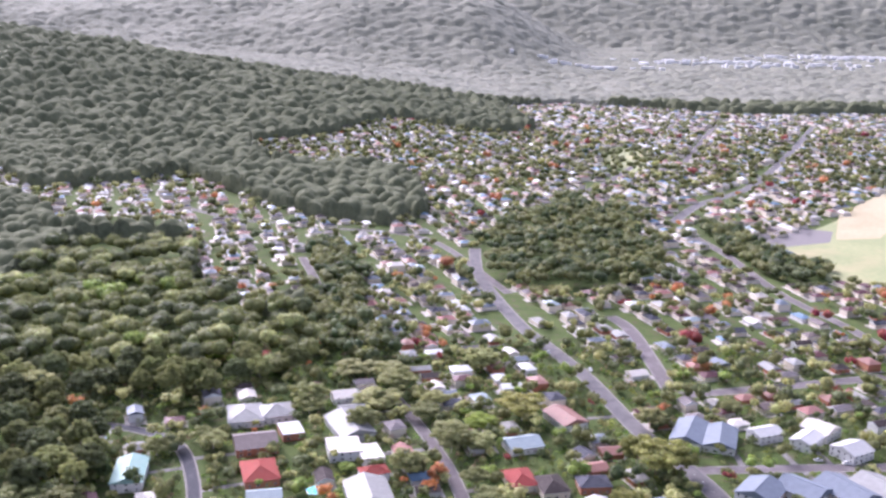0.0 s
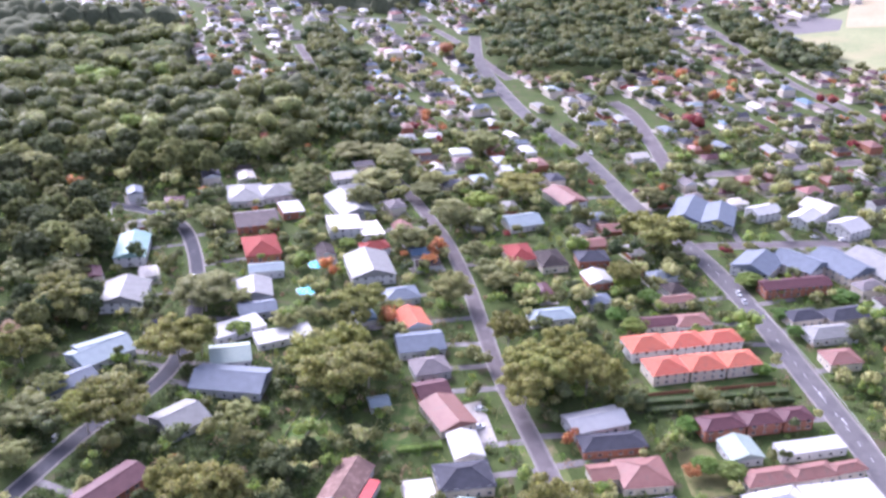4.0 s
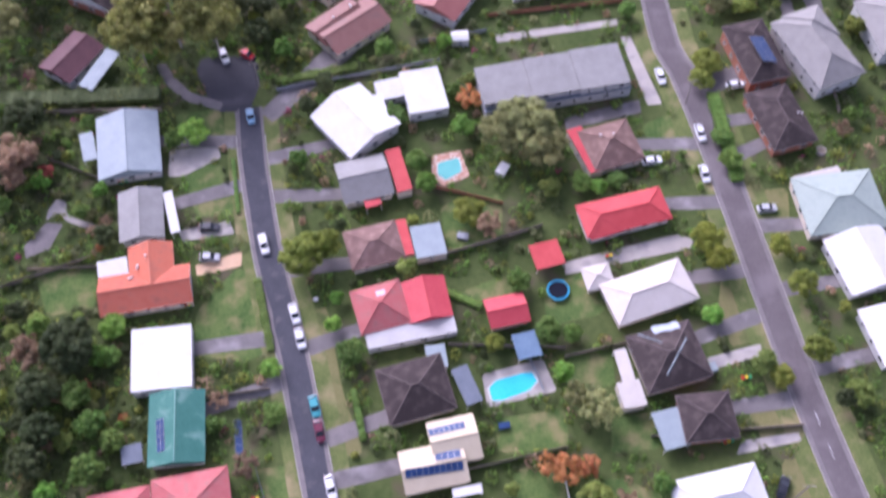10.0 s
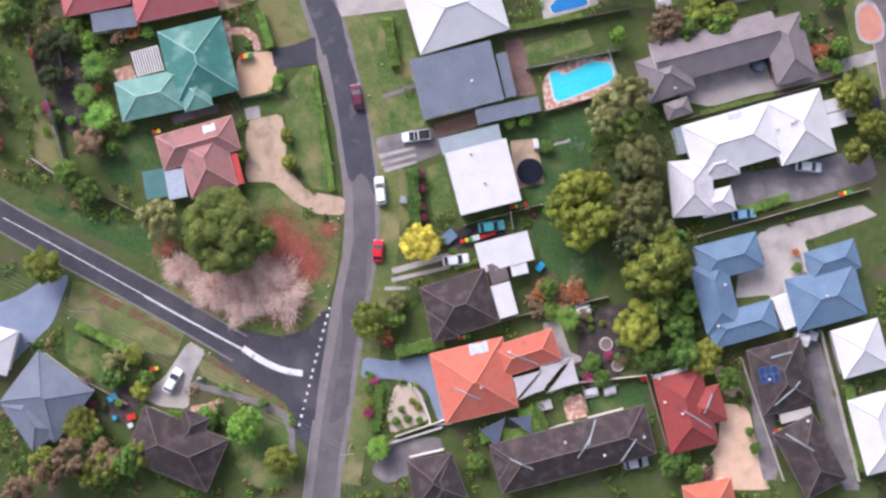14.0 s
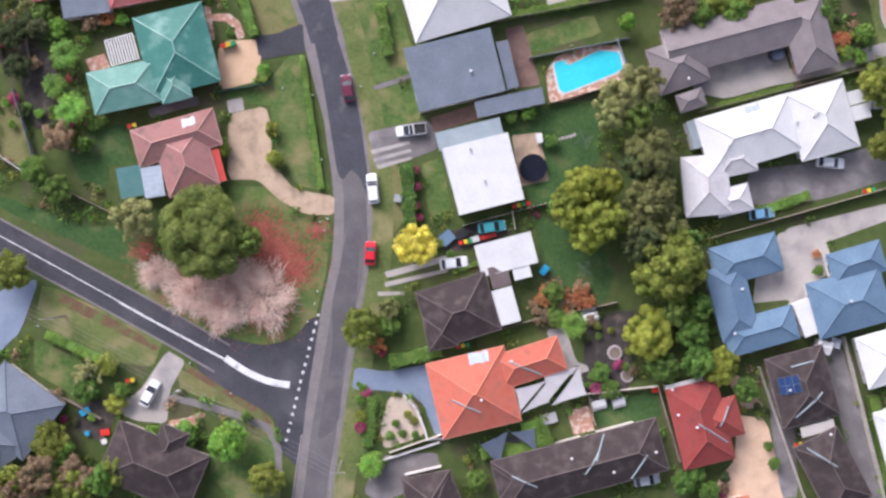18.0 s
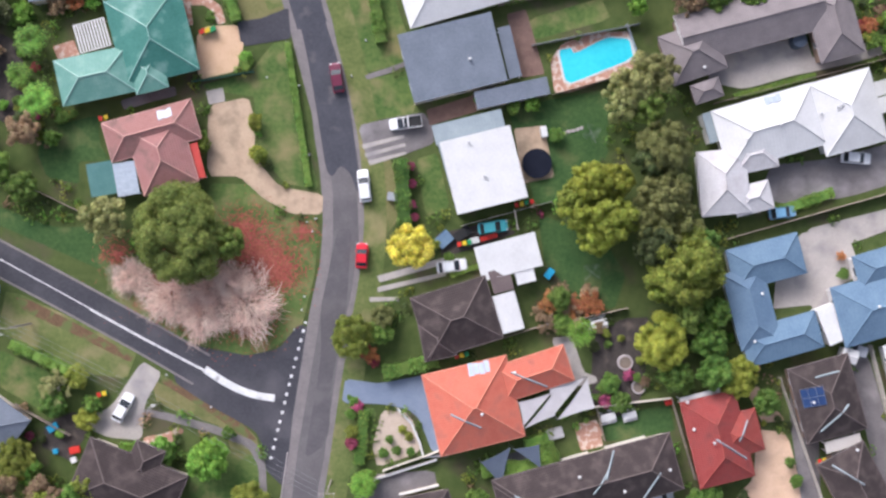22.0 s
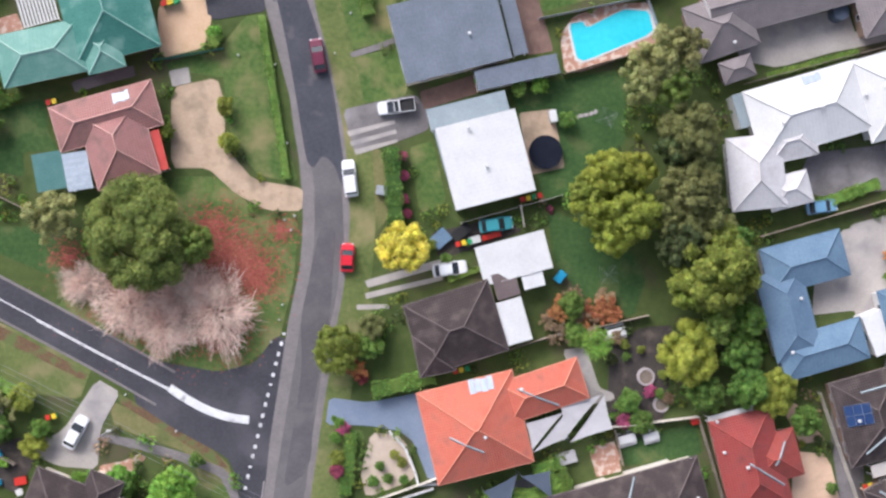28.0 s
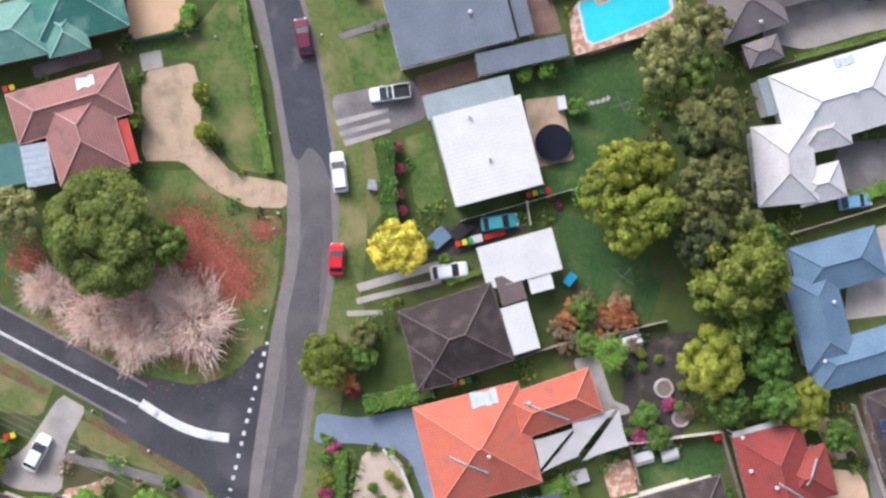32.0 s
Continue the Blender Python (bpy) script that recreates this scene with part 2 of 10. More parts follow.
lawn_green = material("lawn_green", (0.050, 0.108, 0.028), (0.142, 0.192, 0.060), scale=0.2, fine=1.6, rough=0.95, bump=0.6, bump_scale=9, spec=0.1, patch=(0.25, 0.222, 0.105), patch_at=(0.48, 0.70), patch_scale=0.22)
lawn_lush = material("lawn_lush", (0.034, 0.082, 0.028), (0.082, 0.140, 0.046), scale=0.2, fine=1.6, rough=0.95, bump=0.6, bump_scale=9, spec=0.1, patch=(0.14, 0.155, 0.065), patch_at=(0.55, 0.75), patch_scale=0.2)
lawn_verge = material("lawn_verge", (0.080, 0.122, 0.036), (0.185, 0.205, 0.075), scale=0.25, fine=1.8, rough=0.95, bump=0.6, bump_scale=9, spec=0.1, patch=(0.30, 0.255, 0.135), patch_at=(0.5, 0.70), patch_scale=0.16)
lawn_straw = material("lawn_straw", (0.150, 0.155, 0.062), (0.250, 0.222, 0.105), scale=0.2, fine=2.2, rough=0.95, bump=0.6, bump_scale=9, spec=0.1, patch=(0.085, 0.122, 0.038), patch_at=(0.5, 0.68), patch_scale=0.2)
field_grass = material("field_grass", (0.22, 0.26, 0.12), (0.33, 0.33, 0.17), scale=0.015, fine=0.2, rough=0.95, patch=(0.42, 0.34, 0.2), patch_at=(0.5, 0.7), patch_scale=0.012)
lawn_brown = material("lawn_brown", (0.11, 0.066, 0.036), (0.20, 0.125, 0.07), scale=0.5, fine=3, rough=0.95, bump=0.5, bump_scale=8, patch=(0.12, 0.15, 0.05), patch_at=(0.5, 0.62), patch_scale=0.5)
field_sand = material("field_sand", (0.36, 0.30, 0.18), (0.47, 0.40, 0.26), scale=0.015, fine=0.2, rough=0.95)
ground_mix = material("ground_mix", (0.052, 0.082, 0.024), (0.105, 0.132, 0.045), scale=0.09, fine=0.7, rough=0.95, bump=0.6, bump_scale=3, spec=0.1, patch=(0.110, 0.096, 0.060), patch_at=(0.54, 0.68), patch_scale=0.13)
leaf_litter = material("leaf_litter", (0.26, 0.068, 0.045), (0.38, 0.12, 0.085), scale=0.8, fine=6, rough=0.95, bump=0.5, island=0.35)
wood_fence = material("wood_fence", (0.26, 0.21, 0.17), (0.38, 0.32, 0.27), scale=1.5, rough=0.85, bump=0.3, vary=0.15)
wood_pole = material("wood_pole", (0.22, 0.19, 0.16), (0.32, 0.28, 0.25), scale=2, rough=0.85, bump=0.3)
fence_cream = material("fence_cream", (0.52, 0.48, 0.42), (0.64, 0.60, 0.53), scale=1.5, rough=0.7, vary=0.08)
fence_white = material("fence_white", (0.65, 0.65, 0.66), (0.78, 0.78, 0.78), scale=1.5, rough=0.6)
fence_grey = material("fence_grey", (0.26, 0.28, 0.31), (0.36, 0.38, 0.41), scale=1.5, rough=0.6)
fence_green = material("fence_green", (0.03, 0.13, 0.10), (0.05, 0.17, 0.13), scale=1.5, rough=0.6)
bark = material("bark", (0.14, 0.11, 0.085), (0.26, 0.21, 0.17), scale=2, fine=9, rough=0.9, bump=0.5)
bark_pale = material("bark_pale", (0.42, 0.36, 0.31), (0.58, 0.52, 0.46), scale=2, fine=9, rough=0.85, bump=0.3)
twig_pink = material("twig_pink", (0.72, 0.46, 0.38), (0.92, 0.83, 0.72), scale=0.45, fine=3, rough=0.85, island=0.22)
solar_blue = material("solar_blue", (0.015, 0.035, 0.11), (0.03, 0.07, 0.18), rough=0.15, spec=0.6)
black_rubber = material("black_rubber", (0.015, 0.015, 0.016), (0.03, 0.03, 0.03), rough=0.8)
alloy = material("alloy", (0.4, 0.4, 0.42), (0.55, 0.55, 0.57), rough=0.3, metal=0.8)
lamp_clear = material("lamp_clear", (0.6, 0.6, 0.62), (0.75, 0.75, 0.76), rough=0.1)
lamp_red = material("lamp_red", (0.4, 0.02, 0.02), (0.5, 0.03, 0.03), rough=0.2)
sail_cloth = material("sail_cloth", (0.46, 0.44, 0.44), (0.60, 0.58, 0.58), scale=0.5, rough=0.9, bump=0.1)
sail_navy = material("sail_navy", (0.07, 0.09, 0.125), (0.10, 0.125, 0.165), scale=0.5, rough=0.9)
sail_green = material("sail_green", (0.06, 0.16, 0.15), (0.10, 0.22, 0.21), scale=0.5, rough=0.9)
trampoline_black = material("trampoline_black", (0.012, 0.014, 0.024), (0.018, 0.021, 0.034), rough=0.95, spec=0.08)
plastic_blue = material("plastic_blue", (0.02, 0.30, 0.50), (0.03, 0.36, 0.58), rough=0.4)
plastic_red = material("plastic_red", (0.55, 0.03, 0.02), (0.62, 0.05, 0.03), rough=0.4)
plastic_yellow = material("plastic_yellow", (0.70, 0.50, 0.02), (0.78, 0.58, 0.04), rough=0.4)
plastic_green = material("plastic_green", (0.02, 0.26, 0.09), (0.03, 0.32, 0.12), rough=0.45)
wire_black = material("wire_black", (0.22, 0.22, 0.23), (0.32, 0.32, 0.33), rough=0.5)


def leaf(name, a, b, vary=0.2, sheen=0.05, island=0.42):
    m = material(name, a, b, scale=0.25, fine=1.2, rough=0.7, island=island, vary=vary, spec=0.25, sheen=sheen)
    nt = m.node_tree
    p = nt.nodes["Principled BSDF"]
    through_leaf, both, tint = nt.nodes.new("ShaderNodeBsdfTranslucent"), nt.nodes.new("ShaderNodeAddShader"), nt.nodes.new("ShaderNodeHueSaturation")
    tint.inputs["Value"].default_value = 0.75   # leaves pass about as much light as they throw back
    nt.links.new(p.inputs["Base Color"].links[0].from_socket, tint.inputs["Color"])
    nt.links.new(tint.outputs[0], through_leaf.inputs[0])
    nt.links.new(p.outputs[0], both.inputs[0])
    nt.links.new(through_leaf.outputs[0], both.inputs[1])
    nt.links.new(both.outputs[0], nt.nodes["Material Output"].inputs[0])
    return m


LEAVES = {
    "gum": leaf("leaf_gum", (0.142, 0.152, 0.056), (0.245, 0.246, 0.098)),
    "gumbig": leaf("leaf_gumbig", (0.128, 0.134, 0.036), (0.226, 0.22, 0.064)),
    "round": leaf("leaf_round", (0.105, 0.148, 0.03), (0.2, 0.245, 0.058)),
    # own dark green, deepened further for the shade below the gully's gum trees
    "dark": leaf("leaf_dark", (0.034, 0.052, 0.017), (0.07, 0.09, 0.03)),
    "olive": leaf("leaf_olive", (0.114, 0.147, 0.022), (0.203, 0.228, 0.04)),
    "yellowgreen": leaf("leaf_yellowgreen", (0.136, 0.162, 0.022), (0.238, 0.258, 0.042)),
    "yellow": leaf("leaf_yellow", (0.31, 0.295, 0.04), (0.46, 0.425, 0.085)),
    "bright": leaf("leaf_bright", (0.091, 0.195, 0.024), (0.159, 0.281, 0.049)),
    "bush": leaf("leaf_bush", (0.062, 0.125, 0.021), (0.125, 0.198, 0.038)),
    "brown": leaf("leaf_brown", (0.155, 0.108, 0.062), (0.25, 0.178, 0.108)),
    "orange": leaf("leaf_orange", (0.26, 0.115, 0.042), (0.39, 0.18, 0.075)),
    "magenta": leaf("leaf_magenta", (0.207, 0.043, 0.091), (0.317, 0.073, 0.134)),
    "bushgum": leaf("leaf_bushgum", (0.096, 0.107, 0.035), (0.166, 0.174, 0.06), island=0.3),
    "bushdark": leaf("leaf_bushdark", (0.06, 0.074, 0.029), (0.104, 0.118, 0.046), island=0.3),
    "crimson": leaf("leaf_crimson", (0.2, 0.042, 0.038), (0.3, 0.078, 0.062)),
}
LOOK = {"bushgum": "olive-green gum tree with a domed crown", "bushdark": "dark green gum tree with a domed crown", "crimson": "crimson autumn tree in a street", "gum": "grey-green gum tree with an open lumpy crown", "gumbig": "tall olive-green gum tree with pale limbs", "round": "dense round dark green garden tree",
        "dark": "dark green tree with shade in its leaf colour", "olive": "olive-green tree with a clumped crown", "yellowgreen": "rounded yellow-green garden tree in leaf",
        "yellow": "bright golden yellow small tree by the kerb", "bright": "fresh bright green shrub in a garden", "bush": "leafy mid-green shrub in a garden bed",
        "brown": "brownish half-bare tree in autumn leaf", "orange": "orange autumn tree in a garden", "magenta": "small purple-leaved shrub beside a hedge"}


# ---- helpers ----
def mesh(name, verts, faces, mats, index=None, smooth=False):
    me = bpy.data.meshes.new(name)
    me.from_pydata([tuple(v) for v in verts], [], faces)
    for m in (mats if isinstance(mats, (list, tuple)) else [mats]):
        me.materials.append(m)
    if index is not None:
        me.polygons.foreach_set("material_index", index)
    if smooth:
        me.polygons.foreach_set("use_smooth", [True] * len(me.polygons))
    me.update()
    return me


def part(name, me, parent, label="", at=None):
    ob = new(name, me)
    ob.parent = parent
    if at is not None:
        ob.matrix_basis = at
    if label:
        ob["label"] = label
    return ob


def thing(name, label, category, x, y, z=0.0, turn=0.0, group=""):
    ob = new(name)
    ob.matrix_basis = pose(x, y, z, 0, 0, turn)
    return tagged(ob, label, category, group)


BOX_F = [(0, 3, 2, 1), (4, 5, 6, 7), (0, 1, 5, 4), (1, 2, 6, 5), (2, 3, 7, 6), (3, 0, 4, 7)]


def box_v(x0, y0, z0, x1, y1, z1):
    return [(x0, y0, z0), (x1, y0, z0), (x1, y1, z0), (x0, y1, z0), (x0, y0, z1), (x1, y0, z1), (x1, y1, z1), (x0, y1, z1)]


def boxes(name, rows, mats, index=None):
    v, f, mi = [], [], []
    for n, r in enumerate(rows):
        k = len(v)
        v += box_v(*r)
        f += [tuple(i + k for i in q) for q in BOX_F]
        mi += [index[n] if index else 0] * 6
    return mesh(name, v, f, mats, mi)


def bevelled(name, r, mat, bevel=0.04, seg=2):
    bm = bmesh.new()
    bmesh.ops.create_cube(bm, size=1)
    x0, y0, z0, x1, y1, z1 = r
    for v in bm.verts:
        v.co = Vector(((x0 + x1) / 2 + v.co.x * (x1 - x0), (y0 + y1) / 2 + v.co.y * (y1 - y0), (z0 + z1) / 2 + v.co.z * (z1 - z0)))
    bmesh.ops.bevel(bm, geom=bm.edges[:], offset=bevel, segments=seg, affect="EDGES")
    me = bpy.data.meshes.new(name)
    bm.to_mesh(me)
    bm.free()
    me.materials.append(mat)
    return me


def tube(points, radii, sides=6):
    """Vertices and faces of a tube along points."""
    v, f = [], []
    for i, (p, r) in enumerate(zip(points, radii)):
        d = Vector(points[min(i + 1, len(points) - 1)]) - Vector(points[max(i - 1, 0)])
        q = d.to_track_quat("Z", "Y")
        for k in range(sides):
            a = 2 * math.pi * k / sides
            v.append(tuple(Vector(p) + q @ Vector((r * math.cos(a), r * math.sin(a), 0))))
        if i:
            b = (i - 1) * sides
            for k in range(sides):
                f.append((b + k, b + (k + 1) % sides, b + sides + (k + 1) % sides, b + sides + k))
    f.append(tuple(range(len(v) - sides, len(v))))
    return v, f


# ---- houses ----
ROOFS, BUILT, SLABS = [], [], []
WINDOW = {}


def window_mesh(w, h):
    key = (w, h)
    if key not in WINDOW:
        x, t = w / 2, 0.09
        v = [(-x, 0.02, 0), (x, 0.02, 0), (x, 0.02, h), (-x, 0.02, h), (-x - 0.05, -0.09, -0.04), (x + 0.05, -0.09, -0.04), (x, -0.06, h), (-x, -0.06, h),
             (-x + t, -0.06, t), (x - t, -0.06, t), (x - t, -0.06, h - t), (-x + t, -0.06, h - t), (-x + t, -0.02, t), (x - t, -0.02, t), (x - t, -0.02, h - t), (-x + t, -0.02, h - t)]
        f = [(0, 1, 5, 4), (1, 2, 6, 5), (2, 3, 7, 6), (3, 0, 4, 7), (4, 5, 9, 8), (5, 6, 10, 9), (6, 7, 11, 10), (7, 4, 8, 11), (8, 9, 13, 12), (9, 10, 14, 13), (10, 11, 15, 14), (11, 8, 12, 15), (12, 13, 14, 15)]
        WINDOW[key] = mesh("window", v, f, [trim_white, glass_dark], [0] * 12 + [1])
    return WINDOW[key]


def roof_mesh(kind, L, W, rise, mat, fascia):
    """A solid roof with its fascia; the eaves' top lies at z = 0."""
    x, y, t = L / 2, W / 2, 0.16
    v = [(-x, -y, -t), (x, -y, -t), (x, y, -t), (-x, y, -t), (-x, -y, 0), (x, -y, 0), (x, y, 0), (-x, y, 0)]
    f = [(0, 3, 2, 1), (0, 1, 5, 4), (1, 2, 6, 5), (2, 3, 7, 6), (3, 0, 4, 7)]
    mi = [1] * 5
    if kind == "flat":
        v[6], v[7] = (x, y, 0.03 * W), (-x, y, 0.03 * W)
        return mesh("roof", v, f + [(4, 5, 6, 7)], [mat, fascia], mi + [0])
    ridge = x if kind == "gable" else max(x - y, 0.02)
    v += [(-ridge, 0, rise), (ridge, 0, rise)]
    f += [(4, 5, 9, 8), (6, 7, 8, 9), (5, 6, 9), (7, 4, 8)]
    return mesh("roof", v, f, [mat, fascia], mi + ([0, 0, 1, 1] if kind == "gable" else [0, 0, 0, 0]))


def cap_mesh(kind, L, W, rise, mat):
    x, y = L / 2, W / 2
    ridge = x if kind == "gable" else max(x - y, 0.02)
    lines = [((-ridge, 0, rise), (ridge, 0, rise))]
    if kind == "hip":
        lines += [((s * ridge, 0, rise), (s * x, q * y, 0)) for s in (-1, 1) for q in (-1, 1)]
    v, f = [], []
    for a, b in lines:
        a, b = Vector(a) + Vector((0, 0, 0.03)), Vector(b) + Vector((0, 0, 0.03))
        if (b - a).length < 0.3:
            continue
        tv, tf = tube([a, b], [0.10, 0.10], 5)
        k = len(v)
        v += tv
        f += [tuple(i + k for i in q) for q in tf]
    return mesh("ridge_cap", v, f, mat)


def ring_mesh(name, x, y, w, z0, z1, mat):
    """A rectangular ring of width w round the half sizes x and y."""
    v, f = [], []
    for a, b, z in ((x, y, z0), (x + w, y + w, z0), (x + w, y + w, z1), (x, y, z1)):
        v += [(-a, -b, z), (a, -b, z), (a, b, z), (-a, b, z)]
    for r in range(4):
        for k in range(4):
            f.append((r * 4 + k, r * 4 + (k + 1) % 4, (r + 1) % 4 * 4 + (k + 1) % 4, (r + 1) % 4 * 4 + k))
    return mesh(name, v, f, mat)


def cap_material(mat):
    return CAPS.get(mat.name, mat)


CAPS = {"tile_pink": material("cap_pink", (0.46, 0.25, 0.21), (0.56, 0.33, 0.29), rough=0.8), "tile_brown": material("cap_brown", (0.11, 0.085, 0.08), (0.16, 0.13, 0.125), rough=0.8),
        "tile_orange": material("cap_orange", (0.56, 0.20, 0.13), (0.66, 0.27, 0.18), rough=0.8), "metal_green_faded": material("cap_green_pale", (0.27, 0.45, 0.39), (0.34, 0.52, 0.46), rough=0.5), "metal_green": material("cap_green", (0.22, 0.42, 0.36), (0.30, 0.50, 0.44), rough=0.5)}


def house(label, wall, *blocks, far=False):
    cx, cy = sum(b[0] for b in blocks) / len(blocks), sum(b[1] for b in blocks) / len(blocks)
    z0 = land(cx, cy) if far else 0.0
    root = thing("house", label if len(label.split()) > 3 else label + " in a garden", "house", cx, cy, z0)
    for n, (x, y, turn, L, W, kind, mat, h) in enumerate(blocks):
        if W > L:
            L, W, turn = W, L, turn + 90
        h += 0.035 * n
        tall = math.tan(radians(23 if mat.name.startswith("tile") else 19)) * W / 2
        at = pose(x - cx, y - cy, 0, 0, 0, turn)
        BUILT.append((x, y, radians(turn), L / 2, W / 2))
        ROOFS.append((x, y, radians(turn), L / 2, W / 2, kind, tall, h))
        e = 0.12 if kind == "flat" else 0.5
        fascia = mat if mat.name.startswith("metal") else trim_white
        gutter_mat = mat if mat.name.startswith('metal') else cap_material(mat)
        open_sided = kind == "flat" and h < 2.75 and not far
        if open_sided:
            for sx in (-1, 1):
                for sy in (-1, 1):
                    px, py = sx * (L / 2 - 0.2), sy * (W / 2 - 0.2)
                    part("post", boxes("post", [(px - 0.06, py - 0.06, 0, px + 0.06, py + 0.06, h - 0.16)], trim_white), root, at=at)
        else:
            part("wall", boxes("wall", [(-L / 2 + e, -W / 2 + e, 0, L / 2 - e, W / 2 - e, h - 0.16)], wall), root, at=at)
            if far:
                pass
            else:
                step = 3.4
                for side in range(4):
                    length, off = (L, W / 2 - e) if side % 2 == 0 else (W, L / 2 - e)
                    count = int((length - 1.6) / step)
                    face = radians(turn + 90 * side - 90)
                    if y > 60 and math.sin(face) > 0.25:
                        continue
                    for k in range(count):
                        for floor in range(1 + (h > 4.0)):
                            u = (k + 0.5) / count * (length - 2 * e) - (length - 2 * e) / 2
                            part("window", window_mesh((1.2, 1.6, 0.9)[(k + side + n) % 3], 1.1), root,
                                 at=at @ pose(0, 0, 0, 0, 0, 90 * side) @ pose(u, -off, 0.95 + 2.5 * floor, 0, 0, 0))
        part("roof", roof_mesh(kind, L, W, tall, mat, fascia), root, at=at @ pose(0, 0, h))
        if far:
            continue
        if kind != "flat":
            part("ridge_cap", cap_mesh(kind, L, W, tall, cap_material(mat)), root, at=at @ pose(0, 0, h))
            g = 0.11
            if kind == "hip":
                part("gutter", ring_mesh("gutter", L / 2 + 0.004, W / 2 + 0.004, g, h - 0.13, h - 0.02, gutter_mat), root, at=at)
            else:
                for q in (-1, 1):
                    e0, e1 = sorted((q * (W / 2 + 0.004), q * (W / 2 + g)))
                    part("gutter", boxes("gutter", [(-L / 2, e0, h - 0.13, L / 2, e1, h - 0.02)], gutter_mat), root, at=at)
        else:
            part("fascia", boxes("fascia", [(-L / 2 - 0.05, -W / 2 - 0.06, h - 0.2, L / 2 + 0.05, -W / 2 - 0.004, h + 0.03)], mat), root, at=at)
    return root


def roof_at(x, y):
    """Height and normal of the highest roof over a place."""
    best = (0.0, Vector((0, 0, 1)), 0.0)
    for cx, cy, a, hx, hy, kind, tall, h in ROOFS:
        dx, dy = x - cx, y - cy
        u, v = dx * math.cos(a) + dy * math.sin(a), -dx * math.sin(a) + dy * math.cos(a)
        if abs(u) > hx or abs(v) > hy:
            continue
        if kind == "flat":
            z, n = h + 0.03 * (v + hy), Vector((0, -0.03, 1))
        else:
            s = tall / hy
            zs = [((hy - abs(v)) * s, Vector((0, s if v > 0 else -s, 1)))]
            if kind == "hip":
                zs.append(((hx - abs(u)) * s, Vector((s if u > 0 else -s, 0, 1))))
            z, n = min(zs, key=lambda q: q[0])
            z += h
        if z > best[0]:
            n = Vector((n.x * math.cos(a) - n.y * math.sin(a), n.x * math.sin(a) + n.y * math.cos(a), n.z)).normalized()
            best = (z, n, a)
    return best


def inside(x, y, grow=0.5):
    """Whether a place lies in or near a house."""
    if len(CACHE.get("built", ())) != len(BUILT):
        CACHE["built"] = np.array(BUILT)
    q = CACHE["built"]
    dx, dy, c, s = x - q[:, 0], y - q[:, 1], np.cos(q[:, 2]), np.sin(q[:, 2])
    return bool(((np.abs(dx * c + dy * s) < q[:, 3] + grow) & (np.abs(dy * c - dx * s) < q[:, 4] + grow)).any())


CACHE = {}


# ---- roads and ground cover ----
ROADS = []


def spline(pts, step=4.0):
    """A smooth line through the points, evenly cut."""
    out = []
    P = [Vector(p) for p in pts]
    for i in range(len(P) - 1):
        a, b, c, d = P[max(i - 1, 0)], P[i], P[i + 1], P[min(i + 2, len(P) - 1)]
        n = max(2, int((c - b).length / step))
        for k in range(n):
            t = k / n
            out.append(0.5 * ((2 * b) + (c - a) * t + (2 * a - 5 * b + 4 * c - d) * t * t + (3 * b - a - 3 * c + d) * t ** 3))
    return out + [P[-1]]


def ribbon(line, offs, zs):
    """Vertices and quads of a strip: offs and zs across, along line."""
    v, f, n = [], [], len(offs)
    for i, p in enumerate(line):
        d = (line[min(i + 1, len(line) - 1)] - line[max(i - 1, 0)]).normalized()
        nrm = Vector((-d.y, d.x))
        for o, z in zip(offs, zs):
            q = p + nrm * o
            v.append((q.x, q.y, z + land(q.x, q.y)))
        if i:
            b = (i - 1) * n
            f += [(b + k, b + k + 1, b + n + k + 1, b + n + k) for k in range(n - 1)]
    return v, f


def road(width, *pts):
    line = spline(pts)
    n = len(ROADS)
    z = 0.05 + 0.004 * (n % 5)
    h = width / 2
    ROADS.append((width, line))
    root = thing("road", ("dark asphalt street with worn pale edges", "grey asphalt street")[n > 1], "road", line[0].x, line[0].y)
    root["kind"] = "structure"
    shift = Matrix.Translation((-line[0].x, -line[0].y, 0))
    e = 0.35 if n == 1 else 0.9
    v, f = ribbon(line, (h, h - (1.6 if n == 0 else e), e - h, -h), (z, z + 0.03, z + 0.03, z))
    if n == 0:      # crumbled edges of the old street
        v = [(x + 0.28 * noise.noise((x * 0.5, y * 0.5, k % 4)), y, q) for k, (x, y, q) in enumerate(v)]
    mats = [asphalt_mid if n in (0, 4, 9) else asphalt if n in (1, 5) else asphalt_mauve, asphalt_worn]
    part("carriageway", mesh("carriageway", v, f, mats, [1, 0, 1] * (len(line) - 1)), root, at=shift)
    ROOTS.append((root, shift, z))
    return root


ROOTS = []


